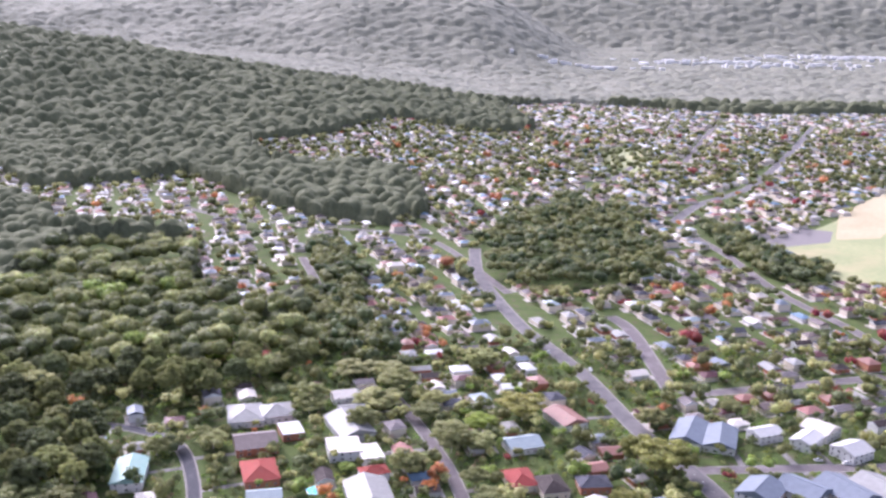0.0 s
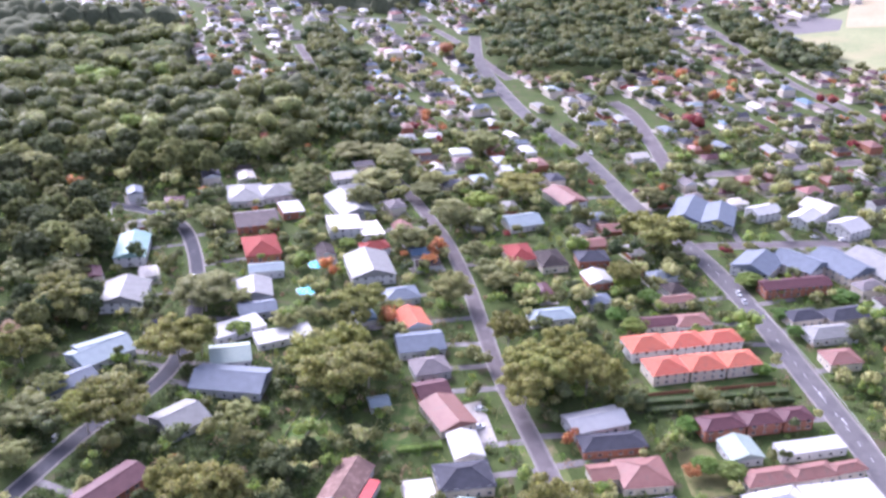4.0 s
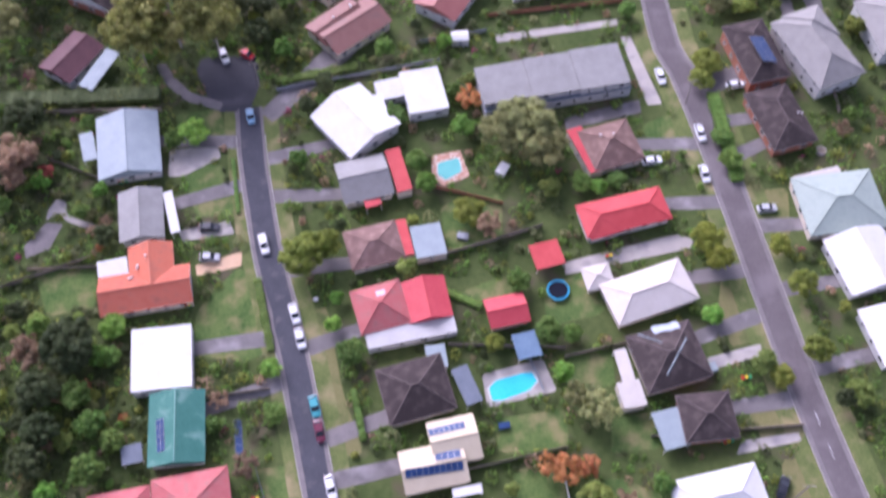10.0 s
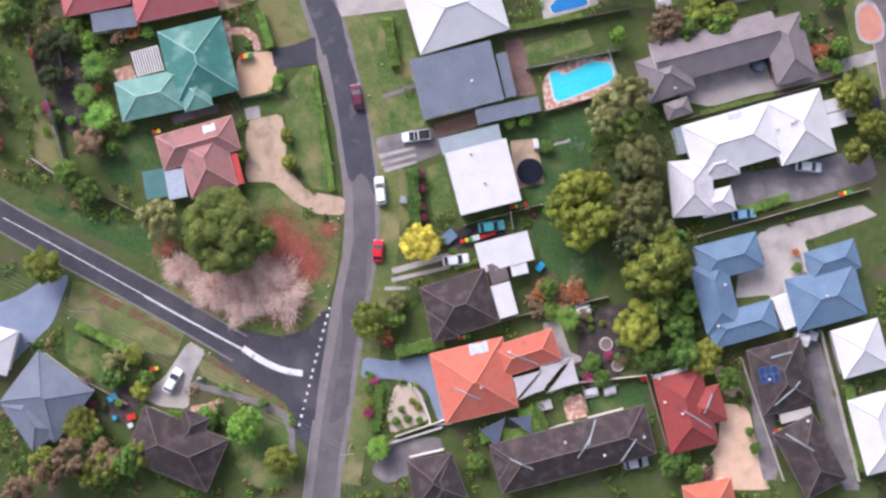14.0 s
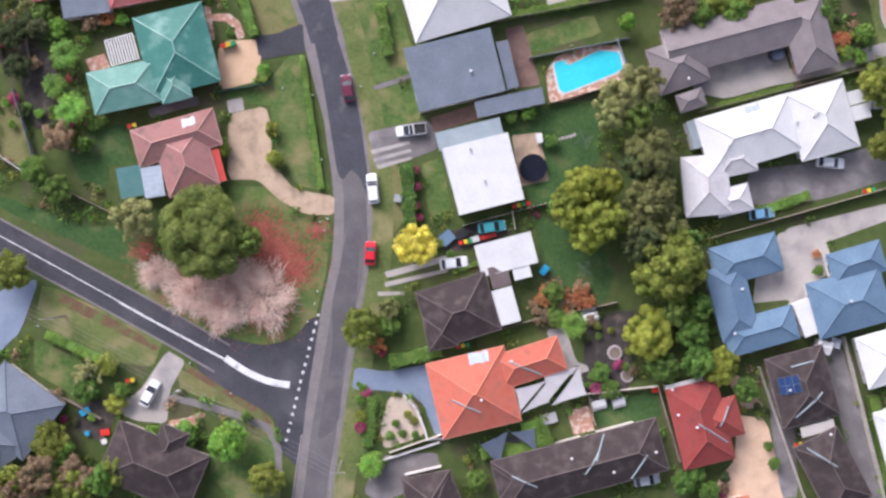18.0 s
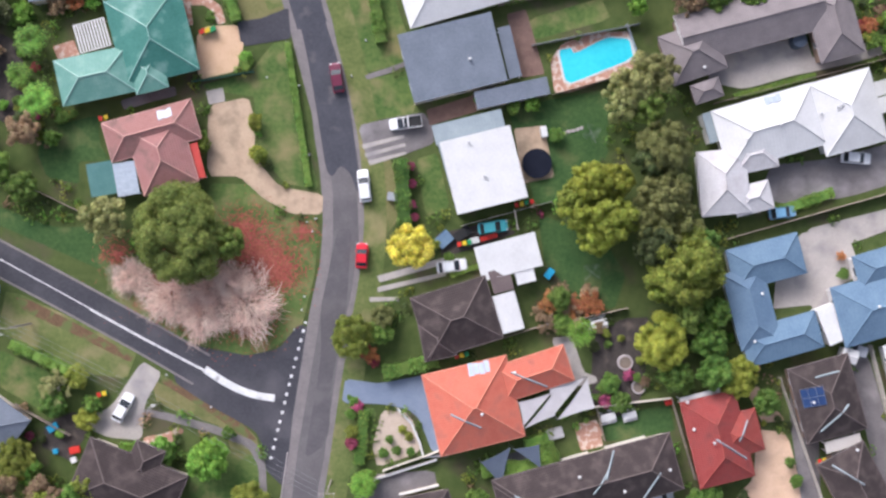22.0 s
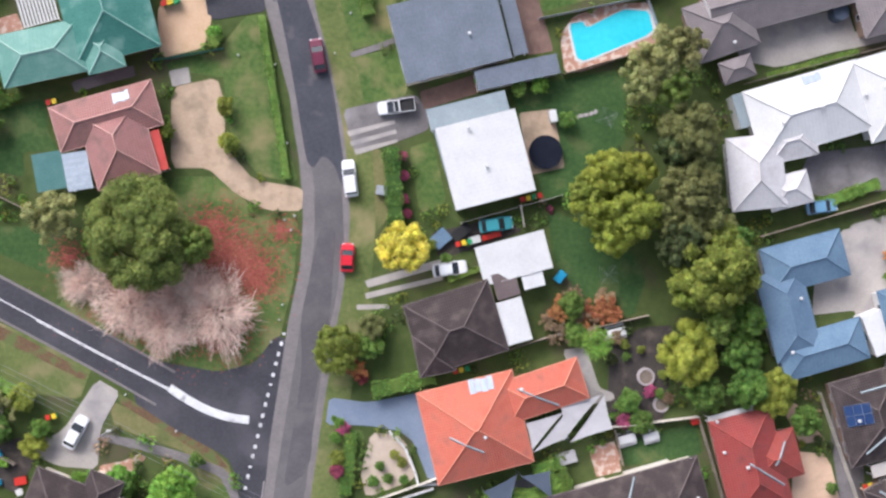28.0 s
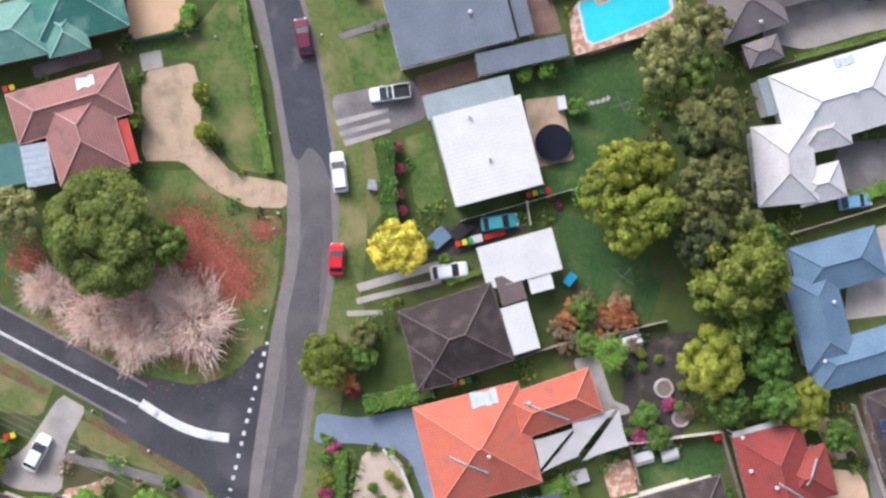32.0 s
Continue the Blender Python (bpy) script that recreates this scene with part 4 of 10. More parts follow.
def car(colour, x, y, turn, length):
    ute = colour == "whiteute"
    paint = PAINT["white" if ute else colour]
    key = colour + ("l" if length > 4.9 else "")
    if key in CARS:
        return copy_thing(CARS[key], pose(x, y, land(x, y) + 0.08, 0, 0, turn))
    L, w = length / 2, 0.9
    root = thing("car", {"whiteute": "white utility truck with an open tray"}.get(colour, colour + (" van" if length > 4.9 else " sedan") + " parked outdoors"), "car", x, y, land(x, y) + 0.08, turn)

    def sec(px, hw, z0, z1):
        return [(px, -hw, z0), (px, -hw, z1 - 0.12), (px, -hw + 0.1, z1), (px, hw - 0.1, z1), (px, hw, z1 - 0.12), (px, hw, z0)]
    part("body", loft("body", [sec(-L, w - 0.12, 0.35, 0.82), sec(-L + 0.25, w, 0.22, 0.92), sec(-0.2, w, 0.2, 0.93), sec(L * 0.45, w, 0.2, 0.92), sec(L - 0.3, w - 0.03, 0.22, 0.80), sec(L, w - 0.2, 0.35, 0.62)], paint), root)

    def cab(px, hw, z0, z1):
        return [(px, -hw, z0), (px, -hw + 0.06, z1), (px, hw - 0.06, z1), (px, hw, z0)]
    back = -L + 0.35 if not ute else -0.3
    van = length > 4.9 and not ute
    part("glasshouse", loft("glasshouse", [cab(back, w - 0.1, 0.9, 0.95), cab(back + (0.12 if van else 0.5), w - 0.12, 0.9, 1.42), cab(L * 0.12, w - 0.12, 0.9, 1.42), cab(L * 0.5, w - 0.1, 0.88, 0.93)], glass_dark), root, "dark tinted windows")
    part("roof", bevelled("roof", (back + (0.2 if van else 0.55), -w + 0.2, 1.40, L * 0.14, w - 0.2, 1.47), paint, 0.03), root)
    if ute:
        part("tray", boxes("tray", [(-L, -w + 0.02, 0.94, -0.42, w - 0.02, 0.98), (-L, -w + 0.02, 0.982, -0.42, -w + 0.08, 1.25), (-L, w - 0.08, 0.982, -0.42, w - 0.02, 1.25), (-L, -w + 0.082, 0.982, -L + 0.06, w - 0.082, 1.25), (-0.48, -w + 0.082, 0.982, -0.42, w - 0.082, 1.35)], [paint, black_rubber], [1, 0, 0, 0, 0]), root, "open steel tray")
    for sx in (-0.62, 0.64):
        for sy in (-1, 1):
            wh = part("wheel", WHEEL[0], root, at=pose(sx * L, sy * (w - 0.1), 0.32 - 0.08, 90, 0, 0))
            part("rim", WHEEL[1], wh)
    for sy in (-1, 1):
        part("headlight", bevelled("headlight", (L - 0.24, sy * 0.62 - 0.15, 0.58, L - 0.02, sy * 0.62 + 0.15, 0.72), lamp_clear, 0.03), root)
        part("taillight", bevelled("taillight", (-L - 0.02, sy * 0.66 - 0.12, 0.62, -L + 0.12, sy * 0.66 + 0.12, 0.80), lamp_red, 0.03), root)
        part("mirror", bevelled("mirror", (L * 0.32, sy * 0.98 - 0.09, 0.92, L * 0.32 + 0.12, sy * 0.98 + 0.09, 1.05), paint, 0.03), root)
    CARS[key] = root
    return root


# ---- markings ----
def line_mark(width, shift, *pts):
    line = spline(pts, 3.0)
    v, f = ribbon(line, (shift / 2 + width / 2, shift / 2 - width / 2), (0.118, 0.118))
    v2 = [(x, y, z - 0.02) for x, y, z in v]
    tagged(new("centre_line", mesh("centre_line", v + v2, f, road_paint)), "worn white painted centre line on asphalt", "road marking", kind="structure")


def dashes(width, on, off, *pts):
    line = spline(pts, 0.25)
    root = thing("dashed_line", "white painted dashed line on asphalt", "road marking", line[0].x, line[0].y)
    root["kind"] = "structure"
    gone, run = 0.0, []
    for a, b in zip(line, line[1:]):
        gone += (b - a).length
        if gone % (on + off) < on:
            run.append(a)
        elif len(run) > 1:
            v, f = ribbon(run, (width / 2, -width / 2), (0.122, 0.122))
            part("dash", mesh("dash", v, f, road_paint), root, at=Matrix.Translation((-line[0].x, -line[0].y, 0)))
            run = []


def median(width, *pts):
    line = spline(pts, 1.0)
    w = width / 2
    v, f = ribbon(line, (w, w - 0.08, 0.08 - w, -w), (0.05, 0.2, 0.2, 0.05))
    n = len(v)
    tagged(new("median_strip", mesh("median_strip", v, f + [(0, 1, 2, 3), (n - 1, n - 2, n - 3, n - 4)], road_paint)), "narrow raised median strip painted white", "median", kind="structure")


def arrow_mark(a, b):
    d = Vector(b) - Vector(a)
    ob = new("turn_arrow", mesh("turn_arrow", [(-2.4, -0.15, 0), (0.6, -0.15, 0), (0.6, -0.6, 0), (2.4, 0, 0), (0.6, 0.6, 0), (0.6, 0.15, 0), (-2.4, 0.15, 0)], [(0, 1, 5, 6), (2, 3, 4)], road_paint))
    ob.matrix_basis = pose(a[0], a[1], 0.13, 0, 0, math.degrees(math.atan2(d.y, d.x)))
    tagged(ob, "white painted arrow on the main road", "road marking", kind="structure")


def island(*pts):
    cx, cy = sum(p[0] for p in pts) / len(pts), sum(p[1] for p in pts) / len(pts)
    root = thing("traffic_island", "raised traffic island with salmon paving and pale kerb", "traffic island", cx, cy)
    loc = [(x - cx, y - cy) for x, y in rounded(pts, 1)]
    part("kerb", sheet_mesh("kerb", loc, 0.0, 0.2, concrete), root)
    part("paving", sheet_mesh("paving", [(x * 0.8, y * 0.8) for x, y in loc], 0.0, 0.212, salmon_paving), root)


# ---- fittings ----
def on_roof(x, y, lift=0.0):
    z, n, a = roof_at(x, y)
    return z + lift, n


def lying(x, y, z, n, turn):
    """A pose on a sloping surface, its x axis turned as on the plan."""
    u = Vector((math.cos(radians(turn)), math.sin(radians(turn)), 0))
    u = (u - n * u.dot(n)).normalized()
    w = n.cross(u)
    return Matrix((( u.x, w.x, n.x, x), (u.y, w.y, n.y, y), (u.z, w.z, n.z, z), (0, 0, 0, 1)))


def solar_array(x, y, turn, L, W):
    z, n = on_roof(x, y, 0.09)
    root = new("solar_array")
    root.matrix_basis = lying(x, y, z, n, turn)
    tagged(root, "dark blue solar panels on a house roof", "solar panels")
    nx, ny = max(1, round(L / 1.1)), max(1, round(W / 1.6))
    a, b = L / nx, W / ny
    me = boxes("panel", [(-a / 2 + 0.03, -b / 2 + 0.03, -0.02, a / 2 - 0.03, b / 2 - 0.03, 0.03)], solar_blue)
    rim = ring_mesh("rim", a / 2 - 0.03, b / 2 - 0.03, 0.025, -0.025, 0.04, alloy)
    for i in range(nx):
        for j in range(ny):
            p = part("panel", me, root, at=pose(-L / 2 + (i + 0.5) * a, -W / 2 + (j + 0.5) * b, 0))
            part("rim", rim, p)


def skylight(x, y, turn, L, W):
    z, n = on_roof(x, y, 0.05)
    root = new("skylight")
    root.matrix_basis = lying(x, y, z, n, turn)
    tagged(root, "pale ribbed skylight sheet set in a tiled roof", "skylight")
    for i in range(4):
        part("sheet", boxes("sheet", [(-L / 2 + i * L / 4 + 0.02, -W / 2 + 0.15 * (i % 2), -0.04, -L / 2 + (i + 1) * L / 4 - 0.02, W / 2 - 0.1 * (i % 3), 0.04)], poly_white), root)


VENT = []


def roof_vent(x, y):
    z, n = on_roof(x, y)
    if z < 1:
        return
    if not VENT:
        v, f = tube([(0, 0, -0.1), (0, 0, 0.25), (0, 0, 0.3), (0, 0, 0.5), (0, 0, 0.58)], [0.12, 0.12, 0.22, 0.24, 0.05], 12)
        VENT.append(mesh("roof_vent", v, f, trim_white))
    ob = new("roof_vent", VENT[0])
    ob.matrix_basis = pose(x, y, z)
    tagged(ob, "small pale vent cowl on a roof", "roof vent", group="roof vents")


def flashing(x0, y0, x1, y1):
    """A pale metal valley tray, following the roof."""
    line = []
    for k in range(7):
        x, y = x0 + (x1 - x0) * k / 6, y0 + (y1 - y0) * k / 6
        line.append((x, y, on_roof(x, y)[0] + 0.07))
    v, f = tube(line, [0.15] * 7, 4)
    tagged(new("roof_flashing", mesh("roof_flashing", v, f, metal_pale)), "pale metal flashing along a roof valley", "flashing")


def pergola(x, y, turn, L, W):
    root = thing("pergola", "white slatted pergola beside the green-roofed house", "pergola", x, y, 0, turn)
    for sx in (-1, 1):
        for sy in (-1, 1):
            part("post", boxes("post", [(sx * (L / 2 - 0.1) - 0.05, sy * (W / 2 - 0.1) - 0.05, 0, sx * (L / 2 - 0.1) + 0.05, sy * (W / 2 - 0.1) + 0.05, 2.5)], trim_white), root)
        part("beam", boxes("beam", [(-L / 2, sx * (W / 2 - 0.1) - 0.05, 2.502, L / 2, sx * (W / 2 - 0.1) + 0.05, 2.66)], trim_white), root)
    n = int(L / 0.42)
    me = boxes("slat", [(-0.12, -W / 2, 2.662, 0.12, W / 2, 2.72)], trim_white)
    for k in range(n + 1):
        part("slat", me, root, at=pose(-L / 2 + k * L / n, 0, 0))


def shade_cloth(x, y, turn, L, W, mat):
    root = thing("shade_cover", "dark green shade cloth on posts beside a house", "shade cover", x, y, 0, turn)
    part("cloth", boxes("cloth", [(-L / 2, -W / 2, 2.24, L / 2, W / 2, 2.27)], mat), root)
    for sx in (-1, 1):
        for sy in (-1, 1):
            part("post", boxes("post", [(sx * (L / 2 - 0.1) - 0.04, sy * (W / 2 - 0.1) - 0.04, 0, sx * (L / 2 - 0.1) + 0.04, sy * (W / 2 - 0.1) + 0.04, 2.238)], alloy), root)


def shade_sail(a, b, c, mat=None):
    cx, cy = (a[0] + b[0] + c[0]) / 3, (a[1] + b[1] + c[1]) / 3
    root = thing("shade_sail", ("dark blue" if mat else "pale grey") + " triangular shade sail on posts", "shade sail", cx, cy)
    tips = [Vector((p[0] - cx, p[1] - cy, z)) for p, z in zip((a, b, c), (3.0, 2.6, 2.8))]
    n, v, idx = 8, [], {}
    for i in range(n + 1):
        for j in range(n + 1 - i):
            s, t = i / n, j / n
            r = 1 - s - t
            pull = 1 - 0.30 * (s * t + t * r + r * s)
            q = tips[0] * s + tips[1] * t + tips[2] * r
            idx[i, j] = len(v)
            v.append((q.x * pull, q.y * pull, q.z - 1.2 * s * t * r))
    f = [(idx[i, j], idx[i + 1, j], idx[i, j + 1]) for i in range(n) for j in range(n - i)] + [(idx[i + 1, j], idx[i + 1, j + 1], idx[i, j + 1]) for i in range(n) for j in range(n - i - 1)]
    part("cloth", mesh("cloth", v, f, mat or sail_cloth), root)
    for p in tips:
        tv, tf = tube([(p.x, p.y, 0), (p.x, p.y, p.z + 0.15)], [0.05, 0.05], 8)
        part("post", mesh("post", tv, tf, alloy), root)


def trampoline(x, y, r, mat):
    root = thing("trampoline", "round trampoline with a dark mat on the grass", "trampoline", x, y)
    tv, tf = tube([(0, 0, 0.80), (0, 0, 0.82)], [r * 0.86] * 2, 28)
    part("mat", mesh("mat", tv, tf + [tuple(range(27, -1, -1))], trampoline_black), root)
    rim = []
    for k in range(28):
        a = 2 * math.pi * k / 28
        rim.append((a, math.cos(a), math.sin(a)))
    v, f = [], []
    for q, z in ((0.86, 0.84), (1.0, 0.84), (1.0, 0.78), (0.86, 0.78)):
        v += [(q * r * c, q * r * s, z) for _, c, s in rim]
    f = [(b * 28 + k, b * 28 + (k + 1) % 28, (b + 1) % 4 * 28 + (k + 1) % 28, (b + 1) % 4 * 28 + k) for b in range(4) for k in range(28)]
    part("pad", mesh("pad", v, f, mat), root)
    for k in range(6):
        a = 2 * math.pi * k / 6
        tv, tf = tube([(r * 0.93 * math.cos(a), r * 0.93 * math.sin(a), 0), (r * 0.93 * math.cos(a), r * 0.93 * math.sin(a), 0.79)], [0.03, 0.03], 6)
        part("leg", mesh("leg", tv, tf, alloy), root)


BIN = {}


def bins(x, y, n):
    for k in range(n):
        mat, word = ((plastic_red, "red"), (plastic_yellow, "yellow"), (plastic_green, "green"))[k % 3]
        px, py = x + 0.78 * k, y + 0.16 * k
        if word not in BIN:
            root = thing("wheelie_bin", "dark green wheelie bin with a " + word + " lid", "bin", px, py, 0.02, 12, "wheelie bins")
            bm = boxes("body", [(-0.27, -0.3, 0.06, 0.27, 0.3, 0.98)], plastic_green)
            for q in bm.vertices:
                if q.co.z < 0.5:
                    q.co.x *= 0.8
                    q.co.y *= 0.8
            part("body", bm, root)
            part("lid", bevelled("lid", (-0.31, -0.36, 0.982, 0.31, 0.34, 1.08), mat, 0.03), root, word + " plastic lid")
            for s in (-1, 1):
                part("wheel", WHEEL[0], root, at=Matrix.LocRotScale((s * 0.27, 0.26, 0.12), Euler((0, radians(90), 0)), (0.35, 0.35, 0.3)))
            BIN[word] = root
        else:
            copy_thing(BIN[word], pose(px, py, 0.02, 0, 0, 12 + 5 * k))


def yard_box(label, x, y, w, d, h, turn, mat):
    name = label.split()[-1] if label.split()[-1] not in ("chairs", "lawn", "hedge") else {"chairs": "outdoor_table", "lawn": "toy_box", "hedge": "trailer"}[label.split()[-1]]
    root = thing(name, label if len(label.split()) > 3 else label + " in a back yard", name.replace("_", " "), x, y, 0.01, turn)
    if "shed" in label or "garage" in label:
        part("wall", boxes("wall", [(-w / 2 + 0.08, -d / 2 + 0.08, 0, w / 2 - 0.08, d / 2 - 0.08, h - 0.3)], mat), root)
        part("roof", roof_mesh("gable", w, d, 0.35, mat, mat), root, at=pose(0, 0, h - 0.13))
        part("door", boxes("door", [(-0.4, -d / 2 + 0.03, 0.02, 0.4, -d / 2 + 0.078, 1.7)], fence_grey), root)
    elif "umbrella" in label:
        v, f = tube([(0, 0, h - 0.55), (0, 0, h - 0.2), (0, 0, h)], [w / 2, w / 4, 0.03], 8)
        part("canopy", mesh("canopy", v, f, mat), root)
        v, f = tube([(0, 0, 0), (0, 0, h - 0.1)], [0.03, 0.03], 8)
        part("pole", mesh("pole", v, f, alloy), root)
    elif "table" in label:
        part("tabletop", bevelled("tabletop", (-w / 2, -d / 3, h - 0.06, w / 2, d / 3, h), mat, 0.02), root)
        for sx in (-1, 1):
            for sy in (-1, 1):
                part("leg", boxes("leg", [(sx * w * 0.42 - 0.03, sy * d * 0.25 - 0.03, 0, sx * w * 0.42 + 0.03, sy * d * 0.25 + 0.03, h - 0.062)], mat), root)
            part("bench", bevelled("bench", (-w / 2, sx * d * 0.5 - 0.16, 0.38, w / 2, sx * d * 0.5 + 0.16, 0.44), mat, 0.015), root)
            for e in (-1, 1):
                part("bench_leg", boxes("bench_leg", [(e * w * 0.42 - 0.03, sx * d * 0.5 - 0.1, 0, e * w * 0.42 + 0.03, sx * d * 0.5 + 0.1, 0.378)], mat), root)
    else:
        part("body", bevelled("body", (-w / 2, -d / 2, 0, w / 2, d / 2, h * 0.8), mat, 0.08, 3), root)
        part("cover", bevelled("cover", (-w / 2 - 0.04, -d / 2 - 0.04, h * 0.8 + 0.004, w / 2 + 0.04, d / 2 + 0.04, h), mat, 0.06, 3), root)


def round_planter(x, y, r):
    root = thing("round_planter", "round stone-edged planter in the back garden", "planter", x, y)
    n = 20
    v, f = [], []
    for q, z in ((0.78, 0.5), (1.0, 0.5), (1.05, 0.0), (0.78, 0.0)):
        v += [(q * r * math.cos(2 * math.pi * k / n), q * r * math.sin(2 * math.pi * k / n), z) for k in range(n)]
    f = [(b * n + k, b * n + (k + 1) % n, (b + 1) % 4 * n + (k + 1) % n, (b + 1) % 4 * n + k) for b in range(4) for k in range(n)]
    part("rim", mesh("rim", v, f, kerb_stone), root)
    v, f = tube([(0, 0, 0.05), (0, 0, 0.38)], [r * 0.77] * 2, n)
    part("soil", mesh("soil", v, f, bark), root)


STONE = []


def stepping_stone(x, y):
    if not STONE:
        STONE.append(bevelled("stepping_stone", (-0.3, -0.24, -0.02, 0.3, 0.24, 0.09), kerb_stone, 0.04))
    ob = new("stepping_stone", STONE[0])
    ob.matrix_basis = pose(x, y, 0, 0, 0, x * 37)
    tagged(ob, "pale stepping stone set in the lawn", "stone", "stepping stones")


def leaf_patch(at, r, n):
    rg = np.random.default_rng(n)
    a, d = rg.uniform(0, 2 * math.pi, n), r * np.abs(rg.normal(scale=0.5, size=n))
    p = np.stack([at[0] + d * np.cos(a) * 1.1, at[1] + d * np.sin(a), rg.uniform(0.06, 0.09, n)], 1)
    q = rg.uniform(0, 2 * math.pi, n)
    t = np.stack([np.cos(q), np.sin(q), rg.uniform(-0.15, 0.15, n)], 1) * rg.uniform(0.07, 0.18, (n, 1))
    b = np.stack([-np.sin(q), np.cos(q), rg.uniform(-0.15, 0.15, n)], 1) * rg.uniform(0.05, 0.14, (n, 1))
    v = np.stack([p - t, p - b, p + t, p + b], 1).reshape(-1, 3)
    ob = new("fallen_leaves", mesh("fallen_leaves", list(map(tuple, v)), [(4 * i, 4 * i + 1, 4 * i + 2, 4 * i + 3) for i in range(n)], leaf_litter))
    tagged(ob, "fallen rust-red leaves strewn on the lawn", "leaves", kind="stuff")


VERGE = []


def verge_post(x, y):
    """A low white marker post with a domed top."""
    if not VERGE:
        v, f = tube([(0, 0, -0.02), (0, 0, 0.42), (0, 0, 0.5), (0, 0, 0.54)], [0.13, 0.13, 0.1, 0.03], 10)
        VERGE.append(mesh("verge_post", v, f, trim_white, smooth=True))
    ob = new("verge_post", VERGE[0])
    ob.matrix_basis = pose(x, y, 0)
    return tagged(ob, "low white painted marker post on the grass verge", "post", group="marker posts along the verge")


def power_pole(x, y, h):
    root = thing("power_pole", "grey timber power pole with a crossarm", "power pole", x, y)
    v, f = tube([(0, 0, 0), (0, 0, h)], [0.16, 0.11], 10)
    part("pole", mesh("pole", v, f, wood_pole), root)
    part("crossarm", boxes("crossarm", [(-1.2, -0.06, h - 0.5, 1.2, 0.06, h - 0.36)], wood_pole), root)
    for k in (-1.05, -0.4, 0.4, 1.05):
        v, f = tube([(k, 0, h - 0.358), (k, 0, h - 0.3), (k, 0, h - 0.2)], [0.03, 0.06, 0.03], 8)
        part("insulator", mesh("insulator", v, f, trim_white), root)


def wires(a, b):
    d = Vector(b) - Vector(a)
    nrm = Vector((-d.y, d.x)).normalized()
    for k in (-1.05, -0.4, 0.4, 1.05):
        pts = []
        for i in range(13):
            t = i / 12
            q = Vector(a) + d * t + nrm * k
            pts.append((q.x, q.y, 8.8 - 2.4 * t * (1 - t)))
        v, f = tube(pts, [0.016] * 13, 4)
        tagged(new("power_line", mesh("power_line", v, f, wire_black)), "thin grey sagging power line between poles", "power line", group="power lines")


def street_lamp(x, y, h):
    root = thing("street_lamp", "slim grey street lamp with a flat head", "street lamp", x, y)
    v, f = tube([(0, 0, 0), (0, 0, h * 0.9), (0.3, 0.3, h), (0.9, 0.9, h + 0.1)], [0.1, 0.07, 0.05, 0.04], 8)
    part("pole", mesh("pole", v, f, alloy), root)
    part("lamp_head", bevelled("lamp_head", (0.85, 0.75, h + 0.03, 1.5, 1.05, h + 0.15), trim_white, 0.03), root)


# ---- land: flat suburb, wooded ridges behind ----
def smooth(a, b, x):
    t = max(0.0, min(1.0, (x - a) / (b - a)))
    return t * t * (3 - 2 * t)


def land(x, y):
    if y < 700:
        return 0.0
    u = x / y
    n = noise.noise((x / 420, y / 420, 0.3)) * 0.5 + noise.noise((x / 160, y / 160, 2.3)) * 0.2
    one = 125 * max(0.0, min(1.0, (0.06 - u) / 0.48)) * smooth(1300, 2050, y) * (1 - 0.45 * smooth(2150, 2750, y))
    two = (165 + 40 * smooth(-0.3, 0.0, u)) * (1 - smooth(0.02, 0.16, u)) * smooth(2600, 3500, y)
    three = 225 * smooth(3700, 4550, y)
    h = max(one, two, three)
    return h * (1 + (0.35 * n if y < 3900 else 0.12 * n))


# ---- houses ----
house("brick house with a green metal hipped roof", brick_red,
      (-38.7, 32.7, 102.9, 13.1, 11.3, 'hip', metal_green, 3),
      (-47.2, 26.8, -78.9, 6.8, 11, 'hip', metal_green_faded, 3),
      (-39.3, 27.1, 102.9, 5.4, 4.8, 'hip', metal_green_faded, 3.02))
house("brick house with a weathered pink tiled hip roof", brick_red,
      (-39.1, 18.5, 14.4, 13.7, 6, 'hip', tile_pink, 2.8),
      (-37.6, 14.8, 14.8, 8.3, 10.3, 'hip', tile_pink, 2.8),
      (-43.1, 11.4, 8.7, 3.2, 5, 'flat', poly_white, 2.5),
      (-32.4, 13.9, 13, 1.1, 5.4, 'flat', paint_red, 2.4))
house("house with a low slate-grey metal roof", wall_cream,
      (6.2, 28.6, 12.9, 14.5, 10.5, 'flat', metal_slate, 3.2),
      (14.9, 29.4, -77.6, 7.9, 1.9, 'flat', metal_slate, 2.6),
      (15.1, 23.2, 11.2, 11.3, 2.6, 'flat', metal_slate, 2.7))
house("bright white metal-roofed house with a grey lean-to", wall_white,
      (10.5, 11.6, 13, 10.9, 11.2, 'flat', metal_white, 3.2),
      (8.4, 18.2, 12.7, 10.8, 2.9, 'flat', metal_pale, 2.8),
      (5, 13.9, -75.6, 9.3, 1.5, 'flat', metal_pale, 2.7))
house("white flat-roofed garage with a carport", wall_white,
      (14, -1.5, 13.4, 9.5, 5.2, 'flat', metal_white, 2.7),
      (16.5, -4.4, -77.1, 2.3, 2.9, 'flat', metal_white, 2.5))
